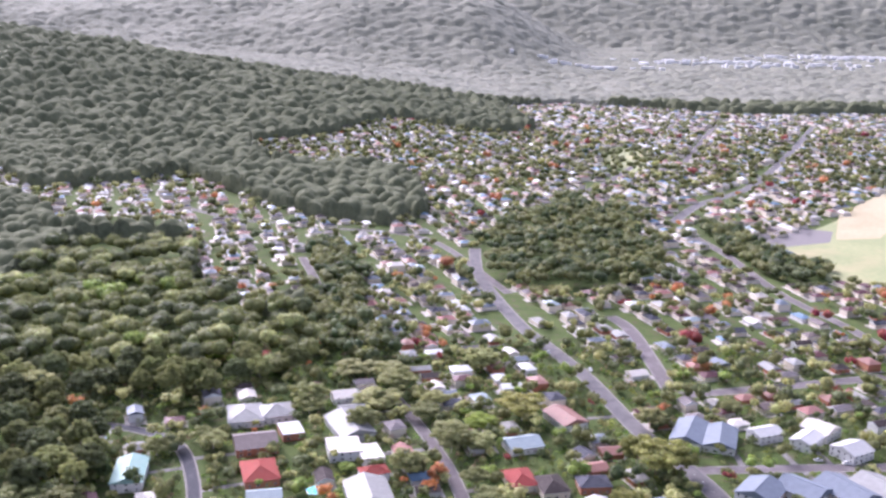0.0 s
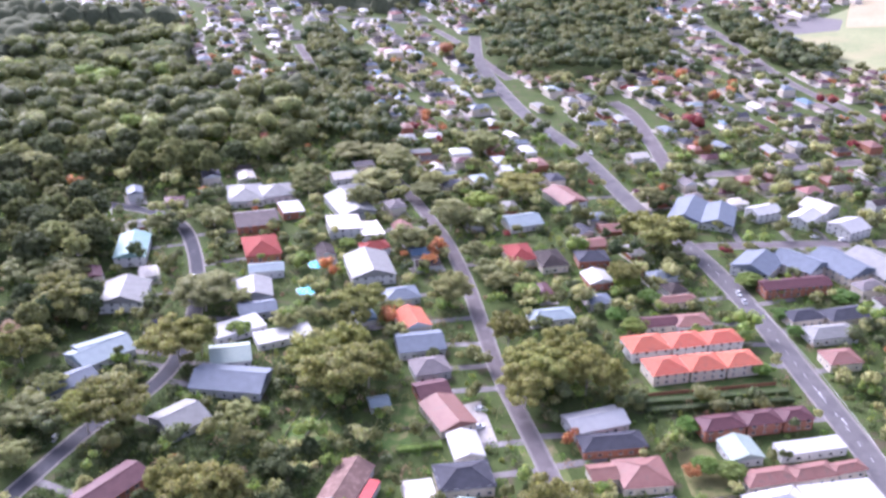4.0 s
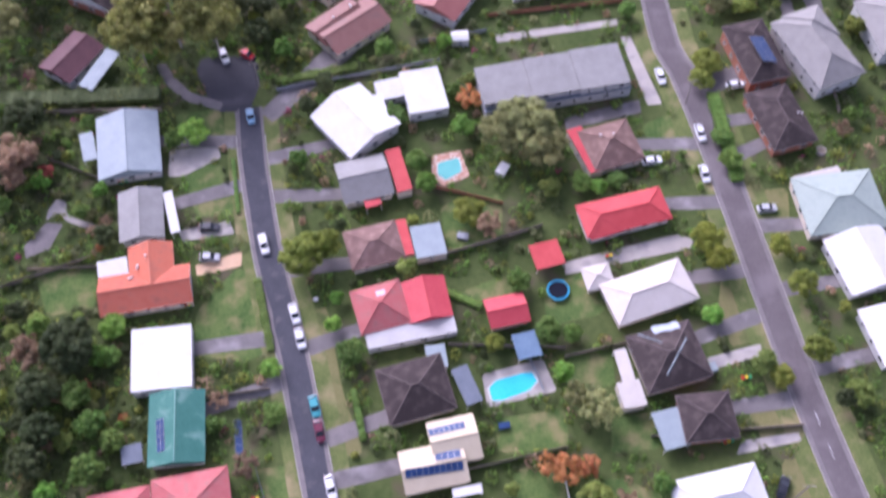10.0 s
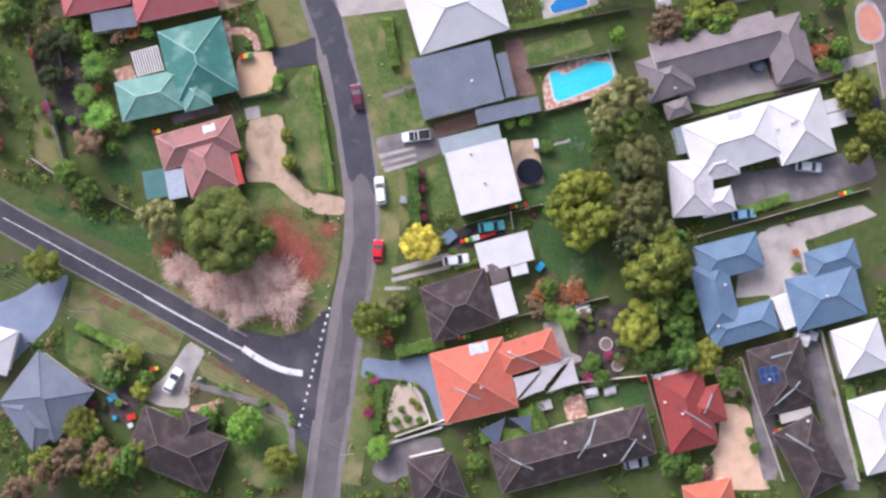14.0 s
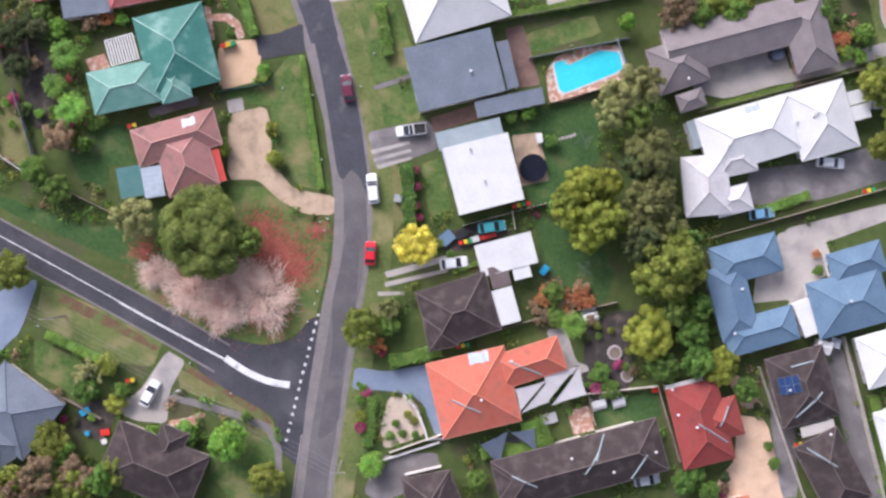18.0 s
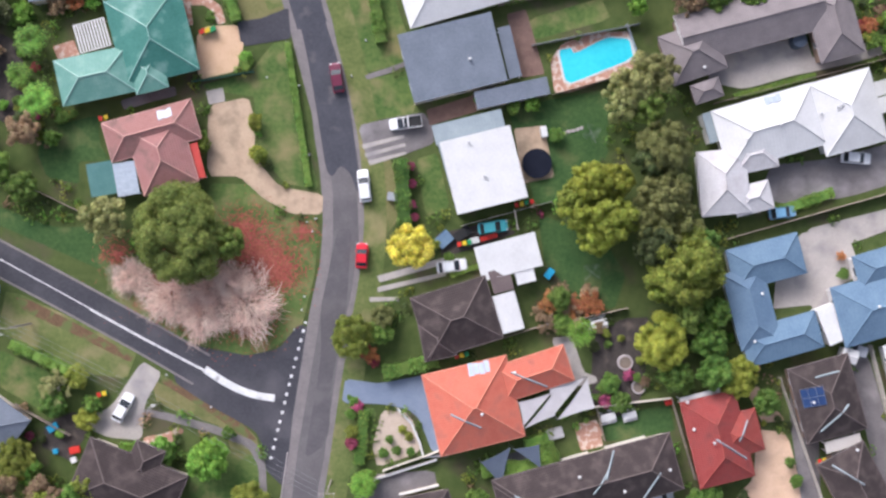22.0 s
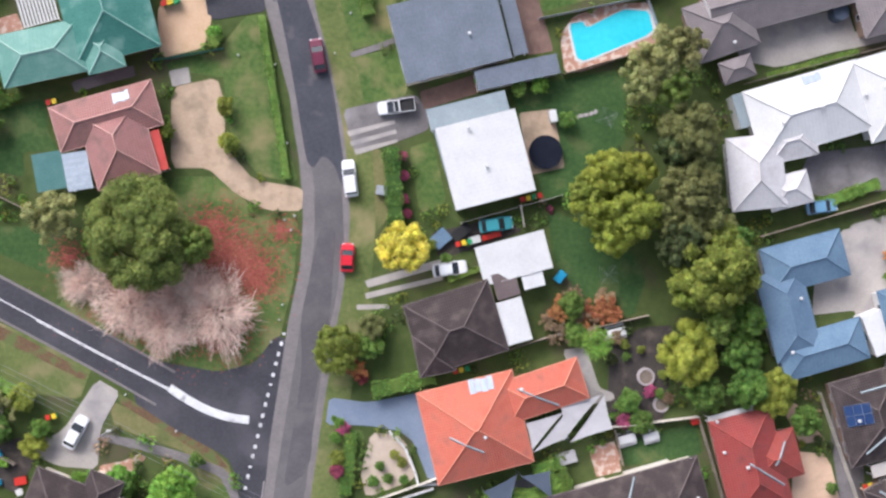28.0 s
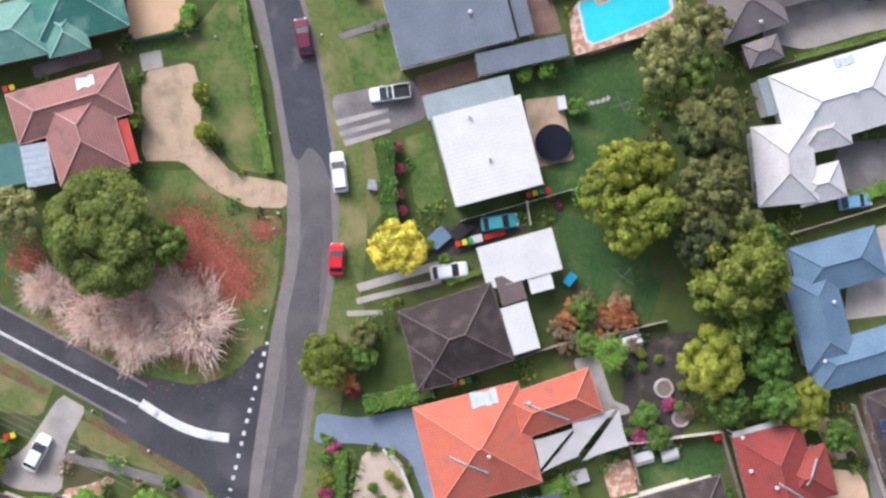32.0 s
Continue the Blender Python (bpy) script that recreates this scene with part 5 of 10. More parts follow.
house("house with a dark brown tiled roof and white carport", wall_cream,
      (6, -10.6, 15.6, 11.7, 9.7, 'hip', tile_brown, 3),
      (3, -13.9, -79.9, 5.6, 4.8, 'hip', tile_brown, 2.9),
      (12.8, -5.1, 14.5, 3.1, 3.5, 'flat', metal_brown, 2.6),
      (13.8, -10, 14.3, 3.4, 5.9, 'flat', metal_white, 2.6),
      (1.7, -9.8, 11.6, 2.1, 2.8, 'flat', metal_pale, 2.4))
house("house with a bright orange tiled hip roof", wall_cream,
      (8.2, -23.9, 12.1, 13, 12.5, 'hip', tile_orange, 3.1),
      (17.4, -19.3, 16.5, 11.1, 5.6, 'hip', tile_orange, 3.1))
house("unit with a blue metal hip roof beside a concrete court", wall_white,
      (53.2, -3.2, 13.1, 11.2, 6.3, 'hip', metal_blue, 3.2),
      (50.8, -10.1, -76.7, 11.9, 6.2, 'hip', metal_blue, 3.2),
      (55.4, -15, 14.1, 11.9, 5.6, 'hip', metal_blue, 2.9))
house("second unit with a blue metal hip roof", wall_white,
      (70.1, -10.5, 13.9, 12.4, 9.3, 'hip', metal_blue, 3.2),
      (71.4, -4.1, 14.9, 9, 5.1, 'hip', metal_blue, 3.2),
      (63.4, -13, 20.1, 3.3, 5.8, 'flat', metal_white, 2.7))
house("sprawling house with a white metal hip roof", wall_white,
      (54.2, 17.2, 14.8, 15.9, 9.5, 'hip', metal_white, 3.2),
      (66.2, 19.3, 14.2, 9.8, 11.3, 'hip', metal_white, 3.2),
      (46.9, 9, -85.7, 9.7, 7.4, 'hip', metal_lilac, 3.2),
      (51.4, 6.5, 12.8, 5.8, 4.3, 'hip', metal_lilac, 2.8),
      (51.7, 13.1, 10.9, 6.7, 4.8, 'hip', metal_lilac, 3),
      (45.3, 17.4, 15.2, 1.6, 4.7, 'flat', metal_pale, 2.6),
      (72.5, 23.2, 14, 3.6, 2.2, 'flat', metal_white, 2.5),
      (72.7, 20.6, 14, 3.4, 2.4, 'flat', metal_white, 2.4))
house("long house with a grey-brown tiled roof", brick_brown,
      (42.7, 28.8, 17.8, 8.6, 7.7, 'hip', tile_greybrown, 3),
      (51.6, 33.3, 13.7, 22.4, 7.6, 'gable', tile_greybrown, 3),
      (64.4, 33.1, 14.5, 7, 11.3, 'hip', tile_greybrown, 3),
      (44.8, 23, 17.3, 4.4, 2.9, 'hip', tile_greybrown, 2.7))
house("house with a brick-red tiled roof and white carport", wall_cream,
      (45.2, -30, -77.6, 13.4, 8.5, 'hip', tile_red, 3),
      (48.2, -29.4, 13.5, 7.2, 6.4, 'hip', tile_red, 2.9),
      (44.1, -23.2, 12.9, 9, 1.1, 'flat', metal_white, 2.5))
house("long row house with a dark brown tiled roof", wall_cream,
      (25.3, -36.3, 13.5, 27.9, 8.8, 'hip', tile_brown, 3),
      (16.2, -37.6, 13.6, 9.5, 5.3, 'hip', tile_brown, 2.9),
      (32.5, -35.2, 12.6, 9.5, 5.2, 'hip', tile_brown, 2.9))
house("villa with a dark brown tiled roof and solar panels", brick_brown,
      (62.2, -24.3, 13.7, 9.6, 11.8, 'hip', tile_brown, 3))
house("villa with a dark brown tiled hip roof", brick_brown,
      (66.9, -38.4, 26.5, 7.9, 12.9, 'hip', tile_brown, 3))
house("white metal-roofed villa beside a concrete drive", wall_white,
      (76.1, -19.7, 14.6, 8.4, 8.6, 'hip', metal_white, 3.1))
house("white metal-roofed villa with a lower hip", wall_white,
      (79, -34.5, 13.9, 7.7, 13.4, 'hip', metal_white, 3.1))
house("house with a slate-grey metal roof and cream trim", wall_cream,
      (-66.1, -25.1, -37.9, 11.9, 11.1, 'hip', metal_slate, 3),
      (-68.9, -28.8, 33.9, 6, 9.6, 'hip', metal_slate, 2.9))
house("house with a dark brown tiled roof behind a white car", wall_cream,
      (-43.9, -34.7, -23.6, 15.6, 9.8, 'hip', tile_brown, 3),
      (-41.3, -31.3, -23.6, 4.6, 5.8, 'hip', tile_brown, 2.95))
house("white-roofed house at the blue driveway", wall_white,
      (-76.8, -16.2, -15.5, 10, 7.9, 'hip', metal_white, 3))
house("low house with a brown tiled roof at the road bend", wall_cream,
      (0.8, -41.2, 9, 7.9, 8.4, 'hip', tile_brown, 3),
      (2.2, -41.8, -70.6, 8.5, 7, 'hip', tile_brown, 2.8))
house("house with an orange-red tiled roof at a sandy drive", wall_cream,
      (49.2, -46.3, 9.4, 8.6, 7.5, 'hip', tile_orange, 3))
house("large house with a coral-red tiled roof", wall_cream,
      (-56.8, 46.6, 10.2, 11.5, 9.7, 'hip', tile_coral, 3.1),
      (-43.4, 47.8, 11.1, 14.3, 14, 'hip', tile_coral, 3.1),
      (-53.3, 40.2, 7.5, 7.6, 3.3, 'flat', metal_slate, 2.7))
house("big white-roofed house at a concrete drive", wall_white,
      (6.2, 41.2, 15.2, 16.1, 12.3, 'hip', metal_white, 3.1),
      (8.5, 38, 13.8, 11.9, 4.7, 'hip', metal_white, 3))
house("house with a pale blue-grey metal roof", wall_white,
      (-66.6, 129.6, 10.7, 13.7, 16.9, 'gable', metal_pale, 3),
      (-75.7, 129.3, 17.4, 3, 7.6, 'flat', metal_pale, 2.6))
house("house with a weathered grey roof and white verandah", wall_white,
      (-61.4, 111.4, 9.7, 9.4, 12.5, 'gable', metal_grey, 3),
      (-55.1, 112.3, 16.6, 2, 10.7, 'flat', metal_white, 2.6))
house("house with an orange tiled gable roof", wall_cream,
      (-58, 93.3, 10.5, 18.9, 8.9, 'gable', tile_orange, 3.2),
      (-57.5, 98.8, 100.5, 10.6, 9.2, 'gable', tile_orange, 3.1),
      (-65.5, 97.8, 13.4, 6.2, 5.6, 'flat', metal_white, 2.7))
house("white flat-roofed box house", wall_white,
      (-52.9, 78.2, 7.1, 11.9, 13.5, 'flat', metal_white, 3))
house("house with a teal-green metal roof", wall_white,
      (-48.2, 63.7, 5.6, 10.7, 14.8, 'gable', metal_green, 3),
      (-56.3, 58.7, 12.7, 4, 3.7, 'flat', metal_slate, 2.5))
house("modern white-roofed house with solar panels", wall_white,
      (-16.1, 136, 40.5, 14.5, 15.1, 'gable', metal_white, 3.4),
      (-15.1, 136.8, 15.4, 13, 10.2, 'flat', metal_white, 3.2))
house("white cubic annexe house", wall_white,
      (-0.6, 144.5, 12.9, 9.3, 12.2, 'flat', metal_white, 3.2),
      (-8.5, 145.2, 15.8, 6.3, 5.4, 'flat', metal_white, 2.8))
house("long townhouse row with a grey metal roof", wall_grey,
      (18.1, 145.7, 12.4, 12.1, 10.5, 'flat', metal_grey, 4.6),
      (29.3, 147.8, 11.3, 11.7, 10.9, 'flat', metal_grey, 4.9),
      (40.3, 149.8, 11.3, 11.8, 11.4, 'flat', metal_grey, 5.2),
      (30.4, 142.9, 11.5, 35, 2.4, 'flat', metal_slate, 3))
house("house with a grey roof and red metal patches", wall_cream,
      (-13.7, 120.5, 14.9, 11.2, 10.8, 'gable', metal_grey, 3),
      (-6.2, 122.8, 15.6, 3.4, 11.4, 'flat', metal_red, 3),
      (-12, 115.6, 18.7, 3.6, 4.2, 'flat', metal_red, 2.6))
house("house with a brown hip roof and red verandah", wall_cream,
      (41.4, 129.3, 17.4, 12.2, 11.4, 'hip', tile_mauve, 3),
      (35.7, 128.1, 21.5, 3.5, 12.4, 'flat', metal_red, 3))
house("house with a rust-brown hip roof and red side roof", wall_cream,
      (-11.1, 103.8, 15.4, 11.5, 9.5, 'hip', tile_mauve, 3),
      (-5, 105.7, 13.5, 3, 8.9, 'flat', metal_red, 2.8),
      (0.4, 105, 12.1, 6.6, 7.8, 'flat', metal_pale, 2.7))
house("house with a bright red metal roof", wall_white,
      (42.8, 111.8, 14.6, 19.3, 8.3, 'hip', metal_red, 3),
      (37.8, 109.5, 16.9, 7.3, 7.1, 'hip', metal_red, 2.8))
house("small red-roofed garage", wall_cream,
      (25.6, 101.7, 16, 6.4, 5.9, 'flat', metal_red, 2.5))
house("house with a cream metal hip roof", wall_cream,
      (46.3, 92.6, 20.1, 18.3, 9.9, 'hip', metal_cream, 3.1),
      (36, 96.3, 12.9, 5.9, 5.3, 'hip', metal_cream, 2.6))
house("house with a pink tiled roof and white verandah", wall_white,
      (-9.4, 89.3, 16.5, 10.6, 10.1, 'hip', tile_coral, 3.1),
      (0.1, 91, 11.6, 9, 9.6, 'gable', metal_red, 3),
      (-3.1, 83.8, 12.2, 18.5, 3.7, 'flat', metal_offwhite, 2.7))
house("red-roofed backyard shed", wall_cream,
      (16.6, 88.6, 12.9, 8.5, 6.7, 'gable', metal_red, 2.6))
house("house with a dark brown tiled hip roof and solar panels", wall_cream,
      (-2.1, 71.4, 16.1, 13.5, 12, 'hip', tile_brown, 3),
      (8, 72.3, 22.5, 3.4, 8.2, 'flat', metal_slate, 2.6),
      (2, 78.4, 8.5, 4, 5, 'flat', metal_pale, 2.7))
house("blue steel carport", wall_cream,
      (20.3, 80.9, 14.2, 5, 5.6, 'flat', metal_blue, 2.5))
house("house with a tan roof carrying solar panels", wall_cream,
      (5.4, 60.9, 12.5, 9.4, 9, 'gable', metal_tan, 3),
      (1.4, 55.7, -78.3, 8.3, 12.5, 'gable', metal_tan, 3),
      (7.7, 51.2, 10.7, 5.7, 1.7, 'flat', metal_white, 2.6))
house("house with a brown hip roof and cream additions", wall_cream,
      (48.8, 78.1, 16.3, 13.8, 12.7, 'hip', tile_brown, 3),
      (39.9, 74.8, 10.7, 2.6, 10.1, 'flat', metal_cream, 2.7),
      (40.5, 70.2, 11.5, 4.7, 5.5, 'flat', metal_cream, 2.8))
house("brick house with a dark tiled hip roof", brick_red,
      (54.9, 65.4, 5.8, 10.6, 9.7, 'hip', tile_brown, 3),
      (47.5, 63.1, 14.7, 5.4, 7.8, 'flat', metal_pale, 2.7))
house("house with a plain white metal hip roof", wall_white,
      (55.2, 49.5, 12.7, 17.3, 9.8, 'hip', metal_white, 3.1))
house("two-storey brick house with a brown tiled roof and solar panels", brick_red,
      (78, 155.1, 14.2, 10.4, 17.6, 'hip', tile_brown, 4.4),
      (77.4, 156.1, 20.2, 8.9, 7.3, 'hip', tile_brown, 4))
house("brick house with a dark brown hip roof", brick_red,
      (81, 136.9, 16.2, 10.9, 16.7, 'hip', tile_brown, 3.2),
      (80.4, 141, 16.8, 8.6, 8.3, 'hip', tile_brown, 3.2))
house("large two-storey house with a pale grey tiled roof", wall_white,
      (92.4, 155.6, 23.5, 12.6, 21.4, 'hip', tile_grey, 5),
      (91.9, 162.2, 21.7, 10.3, 9.9, 'hip', tile_grey, 5))
house("house with a grey tiled hip roof at the side street", wall_white,
      (114.5, 163.9, 12.9, 17.7, 16.8, 'hip', tile_grey, 4.5))
house("house with a pale green metal roof", wall_cream,
      (90.4, 114.1, -82.4, 14.7, 18.1, 'hip', metal_mint, 3.2),
      (86.7, 121.3, 15.1, 11.1, 2, 'flat', metal_cream, 2.8))
house("white house with a broad white metal roof", wall_white,
      (93.2, 99.8, -73.9, 13.9, 13.7, 'gable', metal_white, 3.2))
house("white-roofed house on the mauve street", wall_white,
      (96.6, 83.3, 14.4, 12.7, 13, 'hip', metal_white, 3.2))
house("house with a dark purple-brown tiled roof and pink walls", wall_cream,
      (-24.2, 182.4, 46.1, 15.6, 15, 'hip', tile_brown, 3.6))
house("house with a rusty pink metal roof and white walls", wall_cream,
      (-17.7, 163.8, 39.4, 16.6, 9.9, 'gable', metal_rust, 3.4),
      (-21.4, 165, 42, 13.6, 8.2, 'gable', metal_rust, 3.2))
house("white house with a faded red metal roof", wall_white,
      (5.8, 174.5, -31, 11.6, 15.8, 'gable', metal_faded, 3.6))
house("low house with a dark tiled hip roof", wall_white,
      (28.5, 179.3, 12.4, 16.6, 8.6, 'hip', tile_brown, 3))
house("two-storey house with a bright blue metal roof", wall_cream,
      (27.4, 199.5, 26.3, 13.6, 13.5, 'gable', metal_sky, 4.5))
house("house with a flat charcoal roof and white parapets", wall_cream,
      (18.7, 229.5, 19.5, 20.1, 13.5, 'flat', metal_slate, 3.4),
      (23.7, 236.1, 11.4, 16.4, 5.2, 'flat', metal_offwhite, 3.6))
house("grey-roofed bungalow with a ramped front terrace", wall_white,
      (-46.7, 200.9, 19.9, 14.5, 8.4, 'flat', metal_grey, 3.2),
      (-46.5, 210.3, 18.4, 12.9, 3.7, 'flat', metal_slate, 2.6))
house("house with a dark charcoal tiled roof among trees", wall_white,
      (-65.5, 195.4, 36.3, 14.9, 12.8, 'hip', tile_charcoal, 3.2),
      (-67.1, 188.1, 22.5, 8.4, 7, 'hip', tile_charcoal, 3.2))
house("brick house with a dark brown gabled roof under gum trees", brick_red,
      (-79.1, 176.5, 66.9, 14.1, 14.1, 'gable', tile_brown, 3.4))
house("white house with a maroon metal roof and side deck", wall_white,
      (-83.3, 154.4, 59, 12.8, 9.3, 'gable', metal_maroon, 3.2),
      (-76.5, 151.1, 66.5, 12, 3.6, 'flat', metal_pale, 2.7))
house("brick house with a brown tiled roof above a retaining wall", brick_red,
      (-46.8, 234.7, 52.1, 16.6, 13.7, 'gable', tile_brown, 4.2),
      (-41.6, 239.2, 48.4, 12.5, 13, 'gable', tile_brown, 4.2),
      (-49.7, 246.5, 48.4, 8, 3.4, 'flat', metal_white, 3.4))
house("red brick house with a bright blue roof", brick_red,
      (-112.2, 235.8, 54.9, 20.2, 15.1, 'gable', metal_sky, 4.2))
house("house with a green-grey metal roof", wall_grey,
      (11.3, 250.4, 17.7, 10, 15.8, 'gable', metal_mint, 3.2),
      (19.3, 249.1, 17.6, 8, 13, 'flat', metal_slate, 2.9))
house("modern house with a charcoal tiled roof", wall_cream,
      (10.2, 269.3, 10.4, 19, 14.6, 'hip', tile_charcoal, 4.2),
      (-4.3, 263, 12.7, 10.3, 10.5, 'flat', metal_cream, 3))
house("small white-roofed house beside the parking bays", wall_white,
      (11.2, 287.4, 11.7, 10.9, 15.1, 'gable', metal_offwhite, 3.2))
house("house with a pink metal roof and skylight strips", wall_cream,
      (5.1, 306.4, 25.2, 14.5, 20.1, 'gable', metal_rust, 3.4))
house("white house with a brown and red roof", wall_white,
      (-28, 265.9, 73.1, 22.5, 12, 'gable', tile_mauve, 3.6),
      (-20.8, 260.8, 73.1, 14.5, 3.8, 'flat', metal_red, 3.2))
house("long brick block with a maroon metal roof", brick_red,
      (-102.4, 260.7, 55.8, 23.5, 12.1, 'gable', metal_maroon, 5.5))
house("house with a grey metal roof on the slope", wall_grey,
      (-90.1, 301.4, 46.4, 16.7, 16.4, 'gable', metal_grey, 3.6))
house("wide house with a pale blue metal roof", wall_white,
      (-133.6, 344.5, 48.8, 18.2, 15.8, 'gable', metal_pale, 3.6),
      (-131.2, 348.7, 37.4, 20.6, 17, 'gable', metal_pale, 3.4))
house("house with a blue-grey metal roof by the bend", wall_grey,
      (-137.6, 324.8, 45.1, 20.6, 11.2, 'gable', metal_slate, 3.2))
house("two-storey house with a grey metal roof on the ridge", wall_white,
      (-135.2, 393.3, 5.9, 19.8, 21.9, 'gable', metal_grey, 5))
house("villa with a pointed green roof", wall_white,
      (-144.8, 440.6, 8.6, 15.1, 27.7, 'gable', metal_teal, 5))
house("grey-roofed house below the forest", wall_white,
      (-103.7, 512, 13.4, 19.5, 24.8, 'hip', metal_grey, 4),
      (-87.7, 515.9, 20.7, 19.7, 18.9, 'hip', metal_grey, 4))
house("brick house with a brown metal roof", brick_red,
      (-91.8, 476.5, 16.7, 21.7, 19.7, 'gable', metal_brown, 4.5),
      (-76.2, 492.9, 20.2, 11.7, 15.5, 'flat', metal_offwhite, 4))
house("brick house with a rust tiled roof", brick_red,
      (-84.2, 445.1, 16.4, 17.1, 23.3, 'hip', tile_red, 4))
house("house with a pale blue roof", wall_white,
      (-78, 421.1, 11.8, 16.5, 9.4, 'gable', metal_pale, 4))
house("house with a light grey metal roof on the road", wall_grey,
      (-80.1, 401.1, 11.2, 15.7, 18, 'gable', metal_grey, 3.6),
      (-76.2, 383.4, 18.9, 16.7, 11, 'gable', metal_slate, 3.6))
house("white-roofed house among gum trees", wall_white,
      (-81.9, 367.1, 33.2, 22.3, 11.5, 'flat', metal_offwhite, 3.6),
      (-61.7, 361.7, 24.3, 23.6, 9.8, 'flat', metal_offwhite, 3.4))
house("house with a mint-grey metal roof", wall_grey,
      (-80.4, 345.4, 13.4, 16.2, 14.7, 'gable', metal_mint, 3.6))
house("dark-roofed house with white gables", wall_grey,
      (-76.7, 326.9, -6.8, 28, 17.9, 'gable', metal_slate, 3.8))
house("two-storey house with white balconies", wall_white,
      (-46.4, 471.7, 13.6, 16.8, 18.4, 'flat', metal_cream, 5),
      (-52.4, 539.7, 18.7, 15, 12.3, 'gable', metal_cream, 4.2),
      (-46.2, 518.2, 21.5, 14.5, 13.4, 'gable', metal_grey, 4.2))
house("grey-roofed house in the row", wall_white,
      (-45.8, 499.1, 23.7, 19.8, 31.1, 'gable', metal_grey, 4),
      (-33, 466.9, 18.9, 11.4, 17.5, 'flat', metal_cream, 4))
house("large white house with a stepped grey roof", wall_white,
      (-30.6, 423.2, 14.4, 20.6, 25.4, 'gable', metal_grey, 5),
      (-29.6, 445.4, 20.2, 14, 10.2, 'hip', tile_red, 4.5))
house("house with a slate roof above the lane", wall_grey,
      (-15.3, 398, 16.4, 16.4, 12.2, 'hip', metal_slate, 3.6))
house("house with a salmon tiled roof", wall_cream,
      (-9.4, 374.2, 18.6, 12.9, 16.6, 'gable', tile_orange, 4))
house("house with a slate-grey metal roof by the lane", wall_grey,
      (-6, 356.1, 11.8, 19.4, 16, 'gable', metal_slate, 3.8),
      (-1.7, 337.7, 17.5, 14.7, 12.6, 'hip', tile_greybrown, 3.8))
house("small garden house with a blue roof", wall_white,
      (-20.1, 313.6, 15, 7.8, 7.7, 'gable', metal_pale, 3))
house("brick house with a maroon roof beside the lane", brick_red,
      (-0.8, 321.9, 18.7, 12.8, 11.7, 'gable', metal_maroon, 3.4))
house("townhouse row with orange tiled roofs", wall_white,
      (85.2, 354.8, 13.1, 17.3, 13.4, 'hip', tile_orange, 5),
      (101.6, 358, 12.8, 15.9, 12.2, 'hip', tile_orange, 5),
      (117.1, 360.7, 13.1, 15.7, 10.5, 'hip', tile_orange, 5))
house("second townhouse row with orange tiled roofs", wall_cream,
      (89.7, 337.7, 13.4, 15.6, 13.2, 'hip', tile_orange, 5),
      (105.1, 340.8, 12.1, 15.5, 12.6, 'hip', tile_orange, 5),
      (119.9, 343.7, 12.8, 14.9, 11.8, 'hip', tile_orange, 5))
house("townhouse row with maroon roofs", brick_red,
      (102, 300.3, 13.5, 16.4, 9.4, 'hip', metal_maroon, 5),
      (117.1, 303.5, 11.3, 14.1, 9.2, 'hip', metal_maroon, 5),
      (130, 305.8, 11.4, 12.1, 8.6, 'hip', metal_maroon, 5))
house("long white-roofed row", wall_white,
      (130.4, 288.9, 12.6, 24.8, 7.2, 'flat', metal_offwhite, 3.6),
      (105.6, 286.6, 11.5, 12.5, 12.7, 'gable', metal_mint, 3.6))
house("row with weathered rust roofs", wall_cream,
      (111, 271.5, 12.4, 18.4, 9, 'hip', metal_rust, 3.6),
      (126, 274.5, 13.7, 16.8, 8.5, 'hip', metal_rust, 3.6),
      (138.7, 277, 15, 13, 6.1, 'hip', metal_rust, 3.6))
house("white terrace with a stepped metal roof", wall_white,
      (109.7, 258.8, 16.1, 19.4, 11.5, 'hip', metal_offwhite, 3.6),
      (132, 263.1, 10.6, 25.8, 11.4, 'flat', metal_offwhite, 3.6))
house("house with a white metal roof beside the lane", wall_white,
      (57.9, 302.9, 19.5, 22.3, 12.5, 'gable', metal_offwhite, 3.6))
house("brick house with a charcoal roof", brick_red,
      (61.9, 290, 9.3, 23.3, 10.2, 'hip', tile_charcoal, 3.6))
house("house with a pink metal roof and garage", wall_cream,
      (69.4, 272.9, 8, 17.3, 15.8, 'hip', metal_rust, 3.6),
      (56.2, 272.7, 10, 9.7, 9.2, 'gable', metal_rust, 3.6))
house("two-storey house with a charcoal roof", wall_white,
      (68.8, 254.4, 15.1, 19.4, 7.1, 'hip', tile_charcoal, 4.4))
house("long low house with a green roof", wall_cream,
      (65.3, 240.5, 10.6, 12.4, 4.5, 'gable', metal_green, 3))
house("house with blue and green metal roofs", wall_white,
      (67.3, 214, 22.6, 17.9, 10.1, 'hip', metal_slate, 3.4),
      (70.7, 232.1, 10.9, 9.7, 11.5, 'gable', metal_green, 3.4))
house("house with a terracotta tiled hip roof", wall_white,
      (82.4, 219.3, 12.1, 13.9, 10.4, 'hip', tile_red, 3.4))
house("house with a pale grey tiled hip roof", wall_cream,
      (99.8, 220.6, 9.7, 14.7, 13.1, 'hip', tile_grey, 3.4))
house("house with a slate tiled hip roof at the verge", wall_cream,
      (118.6, 225.6, 8.9, 16.9, 6, 'hip', tile_charcoal, 3.4),
      (117.6, 220.9, 11.9, 14.4, 8, 'hip', tile_charcoal, 3.4))
house("mint-roofed bungalow", wall_grey,
      (83.7, 240.6, 9.3, 8.7, 10.2, 'hip', metal_mint, 3))
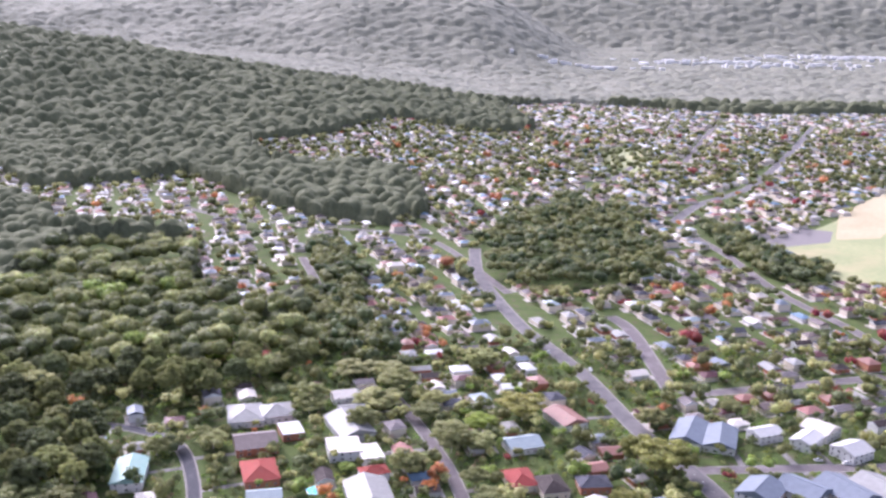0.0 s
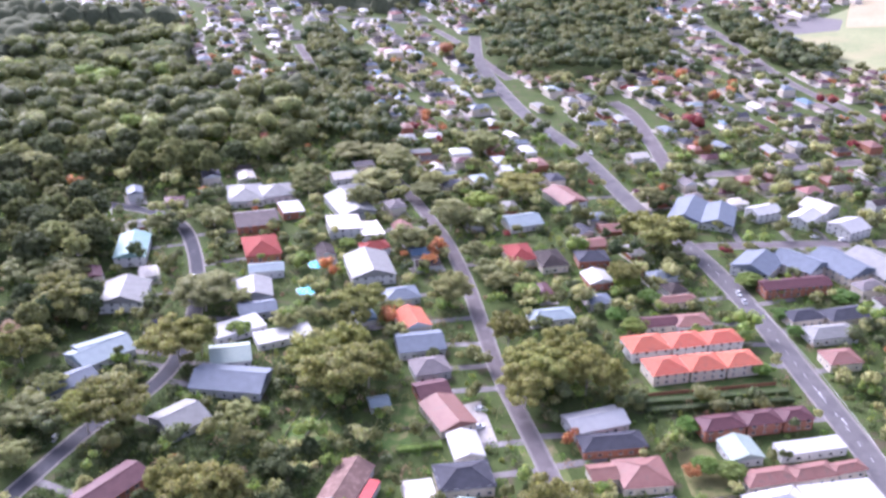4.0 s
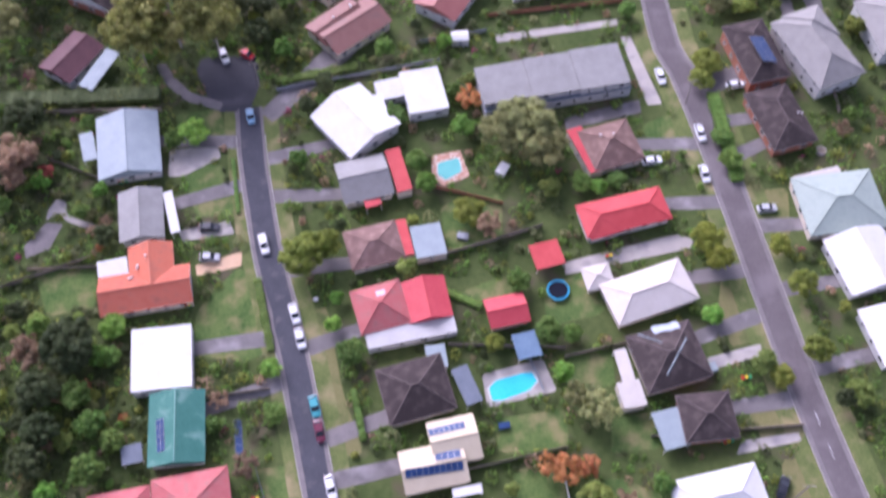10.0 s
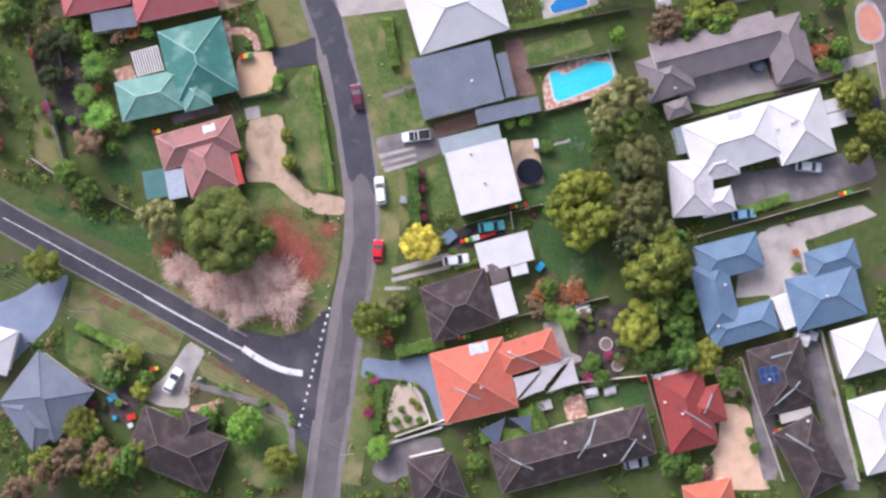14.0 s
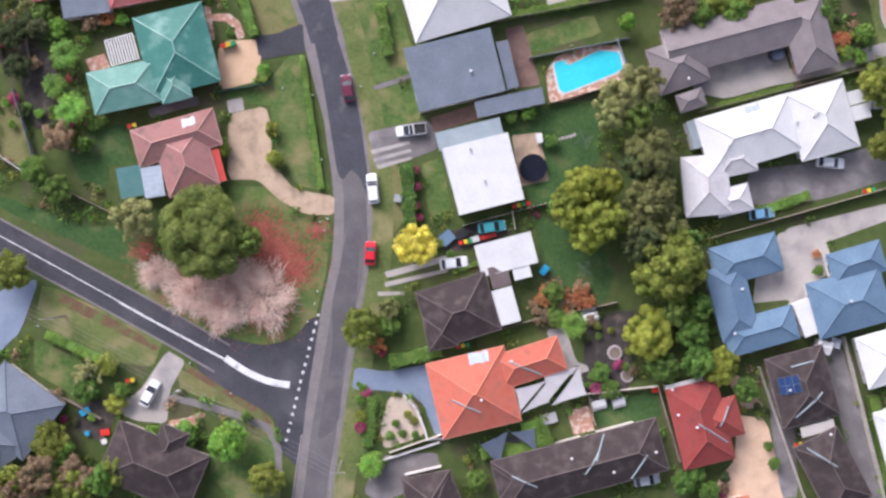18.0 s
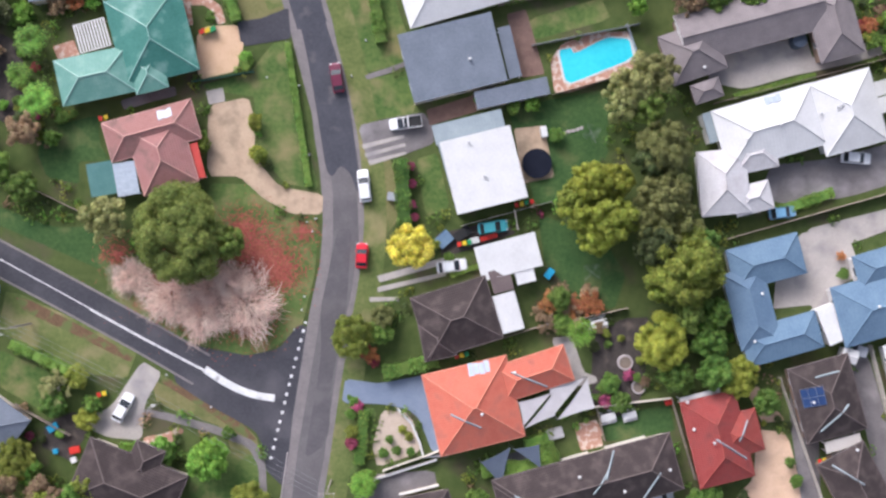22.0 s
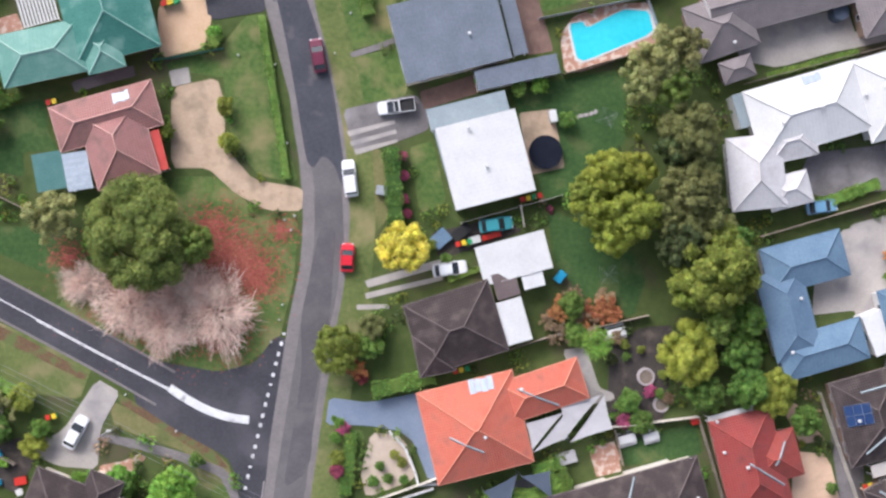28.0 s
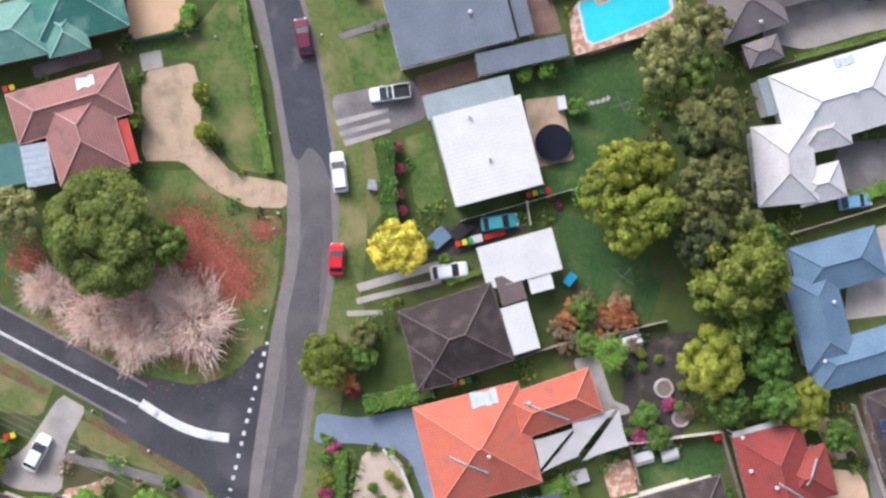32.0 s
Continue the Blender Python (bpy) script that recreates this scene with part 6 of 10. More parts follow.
house("house with a dusty pink roof", wall_cream,
      (100.3, 241, 16.2, 11.7, 9.7, 'gable', metal_rust, 3.4))
house("narrow shed with a silver roof", wall_white,
      (121.9, 239.7, -81.9, 13.3, 3.2, 'gable', metal_pale, 3))
house("white-roofed house at the courtyard", wall_white,
      (135.6, 242.7, 15.9, 15.1, 7.5, 'hip', metal_offwhite, 4))
house("house with an ageing red tiled roof", wall_cream,
      (40.1, 441, 14.4, 13.9, 18.8, 'hip', tile_red, 4))
house("house with a brown tiled roof", wall_cream,
      (54.2, 435, 14.2, 13.8, 18.3, 'hip', tile_brown, 4))
house("brick house with a slate hip roof", brick_red,
      (74.6, 438, 6.1, 15.6, 12.5, 'hip', tile_charcoal, 4),
      (74.1, 415.4, 14.8, 12.2, 12.8, 'gable', metal_offwhite, 4))
house("long grey-roofed hall", wall_white,
      (49.4, 380.5, 11.5, 19.8, 10.2, 'hip', metal_pale, 3.6))
house("house with a pale blue roof", wall_white,
      (44.3, 480.8, 19.5, 18.6, 15.7, 'gable', metal_pale, 3.6))
house("house with pink awnings", wall_white,
      (70.1, 513.7, 25.3, 15.7, 23.7, 'gable', metal_rust, 4))
house("row with a dusty pink roof", wall_cream,
      (105.9, 395.7, 12.2, 19.7, 7, 'hip', metal_rust, 3.6))
house("house with a maroon roof", wall_cream,
      (95.1, 375.5, 10.7, 14.9, 8.8, 'gable', metal_maroon, 3.6))
house("house with a faded pink roof and blue wing", wall_white,
      (108.6, 376.9, 10, 16.2, 10.8, 'hip', metal_rust, 3.6))
house("apartment row with long slate roofs", wall_white,
      (151.8, 430.6, -36.9, 19, 21.2, 'gable', metal_slate, 5))
house("second apartment row with long slate roofs", wall_white,
      (172.3, 433, -46.5, 21.8, 18.5, 'gable', metal_slate, 5))
house("third apartment row with slate and cream roofs", wall_cream,
      (192.3, 431.5, -60.7, 27.1, 20.8, 'gable', metal_slate, 5))
house("fourth apartment row with slate and cream roofs", wall_cream,
      (210, 430.8, -62, 30, 23.1, 'gable', metal_grey, 5))
house("terrace with dark red roofs", brick_red,
      (163, 410.3, 11.3, 32.9, 10, 'gable', metal_maroon, 5))
house("brown-roofed pair of houses", wall_cream,
      (158, 382.1, 13.9, 16, 9.7, 'hip', tile_charcoal, 4))
house("brown-roofed house beside the estate", wall_cream,
      (176.8, 383.9, 15.4, 20.7, 11, 'hip', tile_charcoal, 4))
house("white-gabled grey house", wall_white,
      (164.9, 368.3, 10.2, 21.4, 10.7, 'hip', metal_grey, 4))
house("house with a dusty roof at the corner block", wall_cream,
      (161.8, 347.9, 9.8, 14.4, 11.5, 'hip', metal_rust, 4))
house("white apartment block with flat roofs", wall_white,
      (173.4, 495.7, 23.3, 16.3, 12, 'gable', metal_offwhite, 5),
      (193, 488.1, -43.2, 12.3, 17.5, 'gable', metal_offwhite, 5),
      (205, 501.8, -49.4, 16.6, 15.8, 'gable', metal_cream, 5),
      (211.8, 476.4, -59.6, 16, 16.3, 'gable', metal_offwhite, 5))
house("slate-roofed house by the main road", wall_white,
      (134.1, 496.6, -23.1, 17.3, 29.7, 'gable', metal_slate, 4))
house("slate-roofed house with white gables", wall_white,
      (148.5, 490.1, -18.1, 16.8, 27.6, 'gable', metal_slate, 4))
house("cream flat-roofed carport between the villas", wall_cream,
      (64.7, -31.2, 13.4, 5.7, 1.7, 'flat', metal_cream, 2.5))
# ---- roads ----
road(6.4, (-19.9, -52), (-18.7, -41.5), (-17.0, -31.2), (-15.2, -20.5), (-13.2, -10.0), (-11.6, -2.5), (-10.9, 4.5), (-11.2, 12.7), (-12.4, 21.7), (-14.3, 30.6), (-16.3, 38.6), (-20.1, 50.7), (-23.1, 63.2), (-26.6, 77.5), (-30, 90.2), (-33.3, 100.8), (-36.5, 114.6), (-39.4, 129.3), (-41.2, 141.8))
road(5.4, (-81.5, 10.9), (-73.6, 5.9), (-67.4, 2.3), (-58.5, -2.7), (-49.6, -7.8), (-40.6, -13.1), (-33, -17.8))
road(6.8, (85.7, 24.9), (83.3, 39.2), (79.7, 55.6), (75.9, 73.2), (72.4, 92.3), (68.9, 112.8), (65.2, 133.5), (60.9, 152.7), (58.2, 159.7), (55.8, 182.6), (49.7, 221.8), (37.6, 282.8), (25.7, 337), (20.6, 373.1), (13.7, 420.9), (4.2, 464.9), (-14.2, 520.7), (-26.4, 550.4))
road(8.0, (58.4, 179.6), (82.2, 185.9), (106.6, 191.3), (130.4, 197.5), (167.7, 207.3))
road(10.5, (153.8, 243.7), (151.3, 284.5), (145.9, 335.7), (139.4, 393.8), (127.3, 452), (108.6, 504.9), (91, 581.4), (69.4, 645), (59.2, 674.1), (43.1, 747.3), (32.4, 819.3), (32.4, 895.8))
road(7.0, (-140.2, 246.1), (-136.7, 257.5), (-130.8, 274.2), (-120.7, 300.9), (-107.1, 324.1), (-101.5, 351.5), (-105, 395.2), (-115.6, 441.4), (-133.1, 480.2), (-164, 498.7), (-194.9, 502.3))
road(8.0, (125.7, 457.9), (177.5, 462.2), (235.4, 465.4))
road(9.0, (142.7, 555), (187.1, 565.4), (277.2, 589))
road(10.0, (137.9, 563.5), (134.6, 665.5), (124.9, 702.5))
road(11.0, (238.1, 1013.6), (290.8, 1110.5), (381.3, 1225.2), (523, 1506), (664.9, 1811.7))
road(8.0, (246.7, 953.1), (259.2, 879.1), (268.6, 766.5), (290.5, 684.8), (301, 617.5))
road(7.0, (-85.4, 733.4), (-101.5, 794.7), (-119, 856.5))
road(8.0, (157.8, 1154.6), (212, 1248.6), (259.8, 1357.1))
road(7.0, (54.4, 755.3), (-9.1, 925.3), (-97.8, 965.7))
road(7.0, (-122.6, 988.7), (-197.2, 996.3), (-290.7, 1072.6))
road(8.0, (335.4, 1387.1), (467.7, 1750.9), (542.7, 1918.6))
def verge(width, line, h, sides, y0, y1):
    """Strips of worn grass along a street."""
    for s in sides:
        run = [p for p in line if y0 < p.y < y1]
        v, f = ribbon(run, [s * (h - 0.3), s * (h + width)][::s], [0.048, 0.044])
        ob = new("grass_verge", mesh("grass_verge", [(x + 0.5 * noise.noise((x * 0.3, y * 0.3, k % 2)) * (k % 2), y, z) for k, (x, y, z) in enumerate(v)], f, lawn_verge))
        tagged(ob, "worn yellowish grass verge along the street", "lawn", kind="structure")


verge(2.6, ROADS[0][1], 3.2, (1,), 38, 146)
verge(3.4, ROADS[0][1], 3.2, (-1,), -46, 146)
verge(4.0, ROADS[2][1], 3.4, (1, -1), 20, 176)
verge(3.2, ROADS[2][1], 3.4, (1, -1), 192, 300)


def seal(label, mat, *pts):
    ob = new("road_patch", sheet_mesh("road_patch", rounded(pts, 2, 0.2), 0.08, 0.0045, mat))
    return tagged(ob, label, "road", kind="structure")


seal("dark newer bitumen seal on the worn street", asphalt_seal, (-17.6, 42.5), (-14.2, 42.4), (-13.1, 35.2), (-11.7, 30.7), (-9.6, 22.6), (-8.7, 14.5), (-7.9, 8.6), (-8.8, 8.9), (-9.6, 11.6), (-11.2, 13.1), (-12.5, 11.1), (-13.4, 12.2), (-14.2, 18.2), (-14.8, 22.7), (-15.9, 29.9), (-17.2, 36.2))
run = [p for p in ROADS[0][1] if 33 < p.y < 147]
sv, sf = ribbon(run, (2.3, -2.5), (0.0835, 0.0835))
sv = [(x + 0.35 * noise.noise((x * 0.3, y * 0.3, k % 2)), y, z) for k, (x, y, z) in enumerate(sv)]
tagged(new("road_patch", mesh("road_patch", sv, sf, asphalt_seal)), "dark bitumen seal along the middle of the street", "road", kind="structure")
seal("grey bitumen band between pale road shoulders", asphalt_band, (-11.8, 3.3), (-9.6, 3.2), (-10.2, -2.4), (-10.8, -9.2), (-12.2, -15.2), (-13.4, -20.8), (-13.9, -29.3), (-17.8, -32.0), (-16.8, -26.9), (-15.6, -21.1), (-14.7, -15.1), (-14.8, -9.1), (-13.5, -3.8), (-12.5, 0.4))
# ---- lawns, drives, pools ----
grass_patch(lawn, (-48.3, -6.7), (-38.5, -2.3), (-30.2, -3.4), (-31.7, 10.6), (-24.3, 10.4), (-20.2, 5.2), (-14.7, 4.5), (-15.5, -3.7), (-17.8, -12.1), (-23, -15.2), (-26.7, -15.8), (-34.1, -13.6))
grass_patch(lawn, (-24, 25.4), (-18.3, 31.8), (-15.9, 14.9), (-14.6, 9.3), (-19.7, 10.4), (-23.3, 14.6), (-24.2, 23.5))
grass_patch(lawn, (-31.9, 25.7), (-24.9, 27.2), (-21.1, 31.8), (-18.3, 32.2), (-22.2, 24.4), (-24.5, 23.7), (-31.4, 25))
grass_patch(lawn_dry, (-25.8, 39.4), (-20, 40.4), (-19.1, 36.9), (-25.2, 35.2))
grass_patch(lawn, (-11.9, 41), (-3.2, 40.9), (-0.1, 31.5), (0.3, 28.7), (-7.7, 26.9), (-8.9, 33.5))
grass_patch(lawn, (-7.7, 26), (-0.2, 27.3), (0.6, 22.1), (0.1, 20.7), (-7.8, 19.5), (-8.2, 22.3))
grass_patch(lawn_dry, (-7, 12.9), (-3.3, 13.8), (-2.5, 7.2), (-2.8, 4), (-5.9, 0.7), (-7, 3.6))
grass_patch(lawn, (0.4, 13.7), (3.7, 14.6), (5.4, 6.1), (1.7, 4.8))
grass_patch(lawn_lush, (14.6, 21.4), (30.2, 23.9), (30, 13.1), (25.3, 12.3), (22.3, 6.7), (18.6, 6.3), (15.5, 18.1))
grass_patch(lawn_lush, (19, 4.9), (28.8, 1), (32.4, -4.7), (30.4, -10.3), (23.9, -7.4), (19.8, -2.6))
grass_patch(lawn, (18.2, 34.9), (29.5, 38), (30.9, 34.7), (18.6, 31.6))
grass_patch(lawn_lush, (27.7, -27.2), (38.6, -24.8), (39.5, -29.3), (28.1, -30.5))
grass_patch(lawn_dry, (-40.7, -19), (-32.5, -22.9), (-25.1, -27.8), (-23.4, -33.4), (-26.3, -39.9), (-29.8, -26.7), (-39.9, -22.8))
grass_patch(lawn_verge, (-62.1, -4.6), (-42.5, -14.3), (-44.4, -18.9), (-50.9, -17.8), (-63.6, -11))
grass_patch(lawn, (-63.7, -13.8), (-55.5, -17.7), (-57.4, -23.3), (-63.8, -19.4))
grass_patch(lawn, (-34.5, -29.4), (-23.4, -31.5), (-24.1, -42.7), (-31, -42.5), (-35.5, -36.8))
grass_patch(lawn_lush, (-68.7, 9.9), (-55, 4.5), (-49.5, 4.4), (-43.1, -0.8), (-45.9, -3.1), (-68.7, 7.6))
grass_patch(lawn_dry, (-68.4, 26.1), (-65.2, 25.2), (-62.6, 13.5), (-68.6, 16))
grass_patch(lawn, (-11.5, -23.4), (-6.4, -24.5), (-8.5, -32.8), (-13.2, -36.5))
grass_patch(lawn, (-9.8, -5.7), (-5.1, -5.8), (-4.8, -12.4), (-9.1, -18.8), (-10.8, -18.8))
grass_patch(lawn_dry, (-29.1, 43.8), (-22.2, 46), (-19.3, 37.2), (-25, 34.6))
grass_patch(lawn, (-33.9, 56.1), (-25.2, 57.2), (-23.4, 50.4), (-30.4, 49.9))
grass_patch(lawn, (-47.9, 89.6), (-40.5, 99.8), (-35.8, 99.1), (-32.1, 80.2), (-37.1, 78.5), (-47.3, 79.8))
grass_patch(lawn_dry, (-25.1, 89.5), (-20.6, 90.7), (-16.8, 72.3), (-12.2, 59.4), (-16.5, 58.2), (-20.7, 71.1))
grass_patch(lawn, (-13.5, 40.4), (-3.5, 41.4), (-0.8, 31.7), (-7.6, 26.6), (-10.8, 31.9))
grass_patch(lawn, (16.2, 55.7), (27.2, 57.8), (26.6, 45.5), (18, 45.6))
grass_patch(lawn, (7.6, 94.3), (16.9, 98.1), (18.6, 94.2), (8.7, 90.5))
grass_patch(lawn, (24.4, 95.4), (36.2, 99.2), (37.3, 89), (25.1, 86))
grass_patch(lawn, (28.9, 80.4), (38, 81.5), (38, 73), (29, 71.9))
grass_patch(lawn_dry, (63.5, 69.2), (72.8, 71.5), (75.1, 63.2), (66, 61))
grass_patch(lawn_dry, (68.9, 57.5), (75.7, 58.6), (76.7, 49.4), (67.8, 47.3))
grass_patch(lawn_dry, (63.1, 99), (66.7, 88.8), (67.7, 82.5), (62.5, 81.3), (61, 90.1))
grass_patch(lawn, (13.2, 66.1), (27.7, 68.3), (27.9, 60.1), (14.1, 59.1))
grass_patch(lawn, (36.5, 65.9), (45.5, 67.6), (46, 60), (36, 58.9))
grass_patch(lawn, (26.9, 52.2), (36.9, 54.3), (48.5, 49.7), (45.6, 40.9), (31.8, 42.1))
grass_patch(lawn, (-83.1, 99.4), (-70.5, 100), (-68.5, 91.1), (-78.5, 88.6))
grass_patch(lawn, (-58.4, 223.7), (-41.6, 217.8), (-30.1, 214.3), (-18.3, 200.8), (-20.9, 190), (-34.3, 187.9), (-39.3, 209.6), (-55.3, 211.8))
grass_patch(lawn, (39.2, 201.1), (47.5, 205.6), (51, 182.1), (42.1, 182.1))
grass_patch(lawn_verge, (61.1, 201.2), (74.3, 205.7), (81, 190.5), (63.9, 188.3))
grass_patch(lawn, (73.5, 210.3), (91.1, 210.4), (96, 195.9), (81.2, 191.6))
grass_patch(lawn_dry, (97.1, 201.4), (108.1, 201.5), (110.1, 196.6), (98.8, 194.9))
grass_patch(lawn, (-54.6, 124.2), (-46.7, 127.2), (-41.1, 112.6), (-50.3, 112.6))
grass_patch(lawn, (-58.3, 139.9), (-47.9, 141.5), (-45.5, 133.5), (-55.5, 130.3))
grass_patch(lawn_dry, (70.3, 118.4), (80.8, 119.9), (79.2, 107), (72.5, 104.3))
grass_patch(lawn, (49.7, 136.8), (56.9, 140.1), (59.5, 130.5), (51.4, 128.9))
grass_patch(lawn, (3, 115.4), (16.9, 118.3), (16.3, 104.3), (4.2, 104.3))
grass_patch(lawn, (-56.2, 303.6), (-38.6, 311.3), (-31.2, 296.9), (-48, 286.4))
grass_patch(lawn_dry, (83.9, 288.7), (96.6, 292.3), (100.2, 266.7), (84.5, 263.4))
grass_patch(lawn, (76.6, 329.2), (133.5, 338.6), (134.4, 326.3), (81, 317.4))
grass_patch(lawn_dry, (85.8, 260.5), (105.1, 263.8), (104.8, 252.2), (87.6, 251.9))
grass_patch(lawn, (-15.9, 315.5), (-6.6, 319.5), (-5.3, 304.5), (-15.3, 300.7))
grass_patch(lawn, (-25.2, 297), (-9.3, 300.9), (-7, 290.5), (-16.5, 283.6))
grass_patch(lawn, (112.2, 249.5), (121.6, 251.1), (121.4, 233.8), (112.3, 232.4))
grass_patch(field, (318.6, 930.7), (413.3, 1033.6), (528.7, 1183.9), (648.6, 1247.2), (414.9, 774.1), (359.6, 783.7), (321.5, 801.2), (316.2, 853.7))
grass_patch(field_sand, (382, 950), (434, 961), (560, 1215), (536, 1202), (429, 1068), (391, 974))
grass_patch(lawn_straw, (318.4, 793), (345, 800), (368, 804), (415, 775), (360, 784))
slab("grey car park beside the sports field", asphalt_worn, (290, 992), (346, 1008), (392, 985), (372, 939), (312, 915))
grass_patch(field, (236.9, 1466.7), (271.1, 1513.3), (313.9, 1506.6), (272.5, 1336.1), (251, 1308.4), (229.5, 1367.9))
slab("dark oil-stained yard beside the garage", mulch, (3.1, 2.1), (13.8, 4.3), (15.5, 2), (9.1, -0.2), (4.1, -1.4))
slab("red brick patio behind the long house", brick_path, (23.9, -28.2), (27.5, -27.3), (28.3, -31.1), (24.8, -31.8))
# dark sheet that paints the shadow below the two navy sails
slab("dark sheet painted as the shadow under shade cloth", asphalt, (9.1, -33.1), (18.1, -30.8), (18.9, -34.1), (12, -36.2))
slab("sandy gravel driveway curving to the road", drive_sand, (-31.1, 22.5), (-25, 23.7), (-23.9, 19.6), (-24.4, 14.6), (-20.6, 9.9), (-13.9, 8.6), (-14.2, 5.5), (-18.8, 5.7), (-23, 8.1), (-26.6, 11.6), (-31.5, 11.7))
slab("small concrete pad beside the gravel drive", concrete, (-31.4, 24.7), (-28.8, 25.2), (-28.5, 23.1), (-31, 22.6))
slab("tan patterned driveway of the green-roofed house", paver_tan, (-32.7, 33), (-31.2, 34.6), (-26.1, 34.7), (-25.5, 31.5), (-26.7, 27.7), (-32.5, 26.4))
slab("dark asphalt driveway crossing the verge", asphalt, (-26, 34.5), (-18.6, 37.2), (-18.3, 32.5), (-25.5, 31.4))
slab("curved brick garden path", brick_path, (-34.8, 40.4), (-33.7, 40.2), (-33.1, 34.8), (-34.2, 34.7))
slab("curved brick garden path arc", brick_path, (-33.5, 39), (-30.7, 39.1), (-28.9, 37.7), (-28.1, 35.1), (-29.4, 34.8), (-30.1, 36.8), (-31.4, 37.8), (-33.4, 37.8))
slab("tan concrete driveway with a red car", paver_tan, (-37, 48.5), (-30.6, 50), (-29.1, 43.8), (-35.3, 41.9))
slab("asphalt driveway crossing", asphalt, (-30.3, 49.1), (-22.3, 50.6), (-21.6, 45.3), (-28.9, 44.3))
slab("asphalt driveway crossing below", asphalt, (-26.4, 35.2), (-18.8, 36.2), (-18.7, 32.8), (-26, 32))
slab("dark concrete driveway with a white ute", concrete_dark, (-8.4, 19), (-4.3, 19.9), (1.7, 20.9), (3, 18.8), (3.3, 16.1), (-1.5, 14.4), (-6.8, 12.8))
slab("pale concrete wheel strip", concrete, (-7.9, 16.1), (-1.4, 17.5), (-1.3, 17), (-7.6, 15.4))
slab("pale concrete wheel strip", concrete, (-7.5, 14.7), (-1.3, 16.2), (-1.1, 15.7), (-7.3, 14.1))
slab("pale concrete wheel strip", concrete, (-7, 13.6), (-1.1, 14.9), (-1, 14.5), (-6.7, 12.9))
slab("dark timber deck beside the carport", timber_deck, (2.1, 21.2), (9.6, 23.4), (10.1, 20.9), (2.6, 18.8))
slab("pale concrete driveway of the white house", concrete, (-15, 44.8), (-3.4, 46.9), (-1.9, 41.9), (-14.1, 40.6))
slab("blue painted concrete driveway", paving_blue, (-11.2, -19.7), (-5.9, -20.6), (3, -19.1), (3.9, -31.1), (1.8, -31.2), (1, -28.9), (-0.1, -26), (-1.8, -24.6), (-6, -23.7), (-11.8, -23.4))
slab("gravel garden bed with clipped shrubs", gravel_pale, (-5.7, -24.7), (-2.2, -25), (-0.7, -26.7), (0.2, -31.2), (-6.6, -33.4), (-7.3, -30.1))
slab("concrete driveway with a parked white car", concrete, (-42, -16.2), (-39, -18.1), (-41.7, -22.7), (-42.3, -28.3), (-47.4, -27.7), (-52.4, -25.2), (-46.8, -23.1))
slab("red brick garden bed edge", brick_path, (-42, -27.8), (-39, -27.4), (-36.7, -26.4), (-35.8, -27), (-38.2, -29.1), (-41.9, -29.2))
slab("blue-grey asphalt driveway", paving_blue, (-66.8, -4.5), (-62.7, -4.1), (-65.9, -12.6), (-70, -16.5), (-74.1, -20.5), (-78.1, -17.3), (-77.9, -9.8), (-71.3, -7.4))
slab("concrete court between the blue-roofed units", concrete, (59, 0.8), (66.6, 2.5), (69.3, -5.5), (65.5, -7.3), (66.4, -11.1), (61.6, -11.5), (61.2, -10.1), (55.9, -10.4), (56.5, -5.3), (60.6, -4.4))
slab("long concrete driveway", concrete, (60.9, 1.7), (78.1, 5.6), (80.9, 3.7), (67.5, -0.8), (61.8, -1.6))
slab("mottled dark concrete yard", concrete_dark, (55.4, 11.7), (64.9, 12.5), (79.3, 16), (81.1, 10.3), (66.7, 6.3), (55.8, 5.6), (54.4, 9.4))
slab("curving concrete driveway beside the long house", concrete, (45.8, 26.5), (49.1, 27.8), (55.8, 29.8), (60.1, 30.4), (62.4, 28), (70, 30.3), (83.4, 33.8), (83.9, 31.9), (70, 27.6), (60.5, 25.7), (51, 24.5), (46.2, 24.1))
slab("peach coloured patterned driveway", drive_peach, (52.2, -29.2), (57, -29.8), (60, -43), (60.9, -44.9), (48.1, -44.6), (48.7, -39.9), (51.6, -36.7))
slab("dark concrete shared driveway", concrete_dark, (67.2, -18.7), (70, -18.3), (72.2, -26.4), (75.7, -41.5), (76.9, -45.3), (73.8, -45.3), (69.7, -32))
slab("brown timber deck", timber_deck, (14.8, 35.7), (17.8, 36.4), (20.5, 26.4), (16.9, 25.9))
slab("crazy-paved pool surround", brick_path, (21.4, 28.5), (23.3, 31.1), (28.5, 32.7), (34, 32.8), (35.2, 27.1), (24.5, 23.5), (21.9, 23.4))
pool("turquoise freeform swimming pool", pool_water, (22.7, 30), (24.7, 30.4), (25.2, 29.5), (28.9, 31.3), (30.4, 31.9), (33.7, 31.6), (34.3, 28.6), (24.6, 24.9), (23.6, 25.4))
slab("pale pool surround", concrete, (21.2, 43.9), (30.9, 46), (31.8, 42.1), (22, 39.2))
pool("deep blue rectangular pool", pool_blue, (23, 41.7), (24.4, 43.3), (29.5, 44.1), (29.9, 41.9), (23.7, 40.5))
slab("concrete pool surround", concrete, (11.2, 75.6), (23.7, 78.9), (26.2, 71.9), (12.1, 68.5))
pool("turquoise pool with stepped ends", pool_water, (12.5, 72.6), (14, 74.2), (19.6, 75.8), (21.3, 76), (22.4, 74.1), (20.6, 72), (15, 69.9), (13.1, 69.9))
slab("pale paved pool surround", brick_path, (1.2, 128.4), (7.7, 129.9), (9.8, 123), (3.7, 120.3), (1.2, 123))
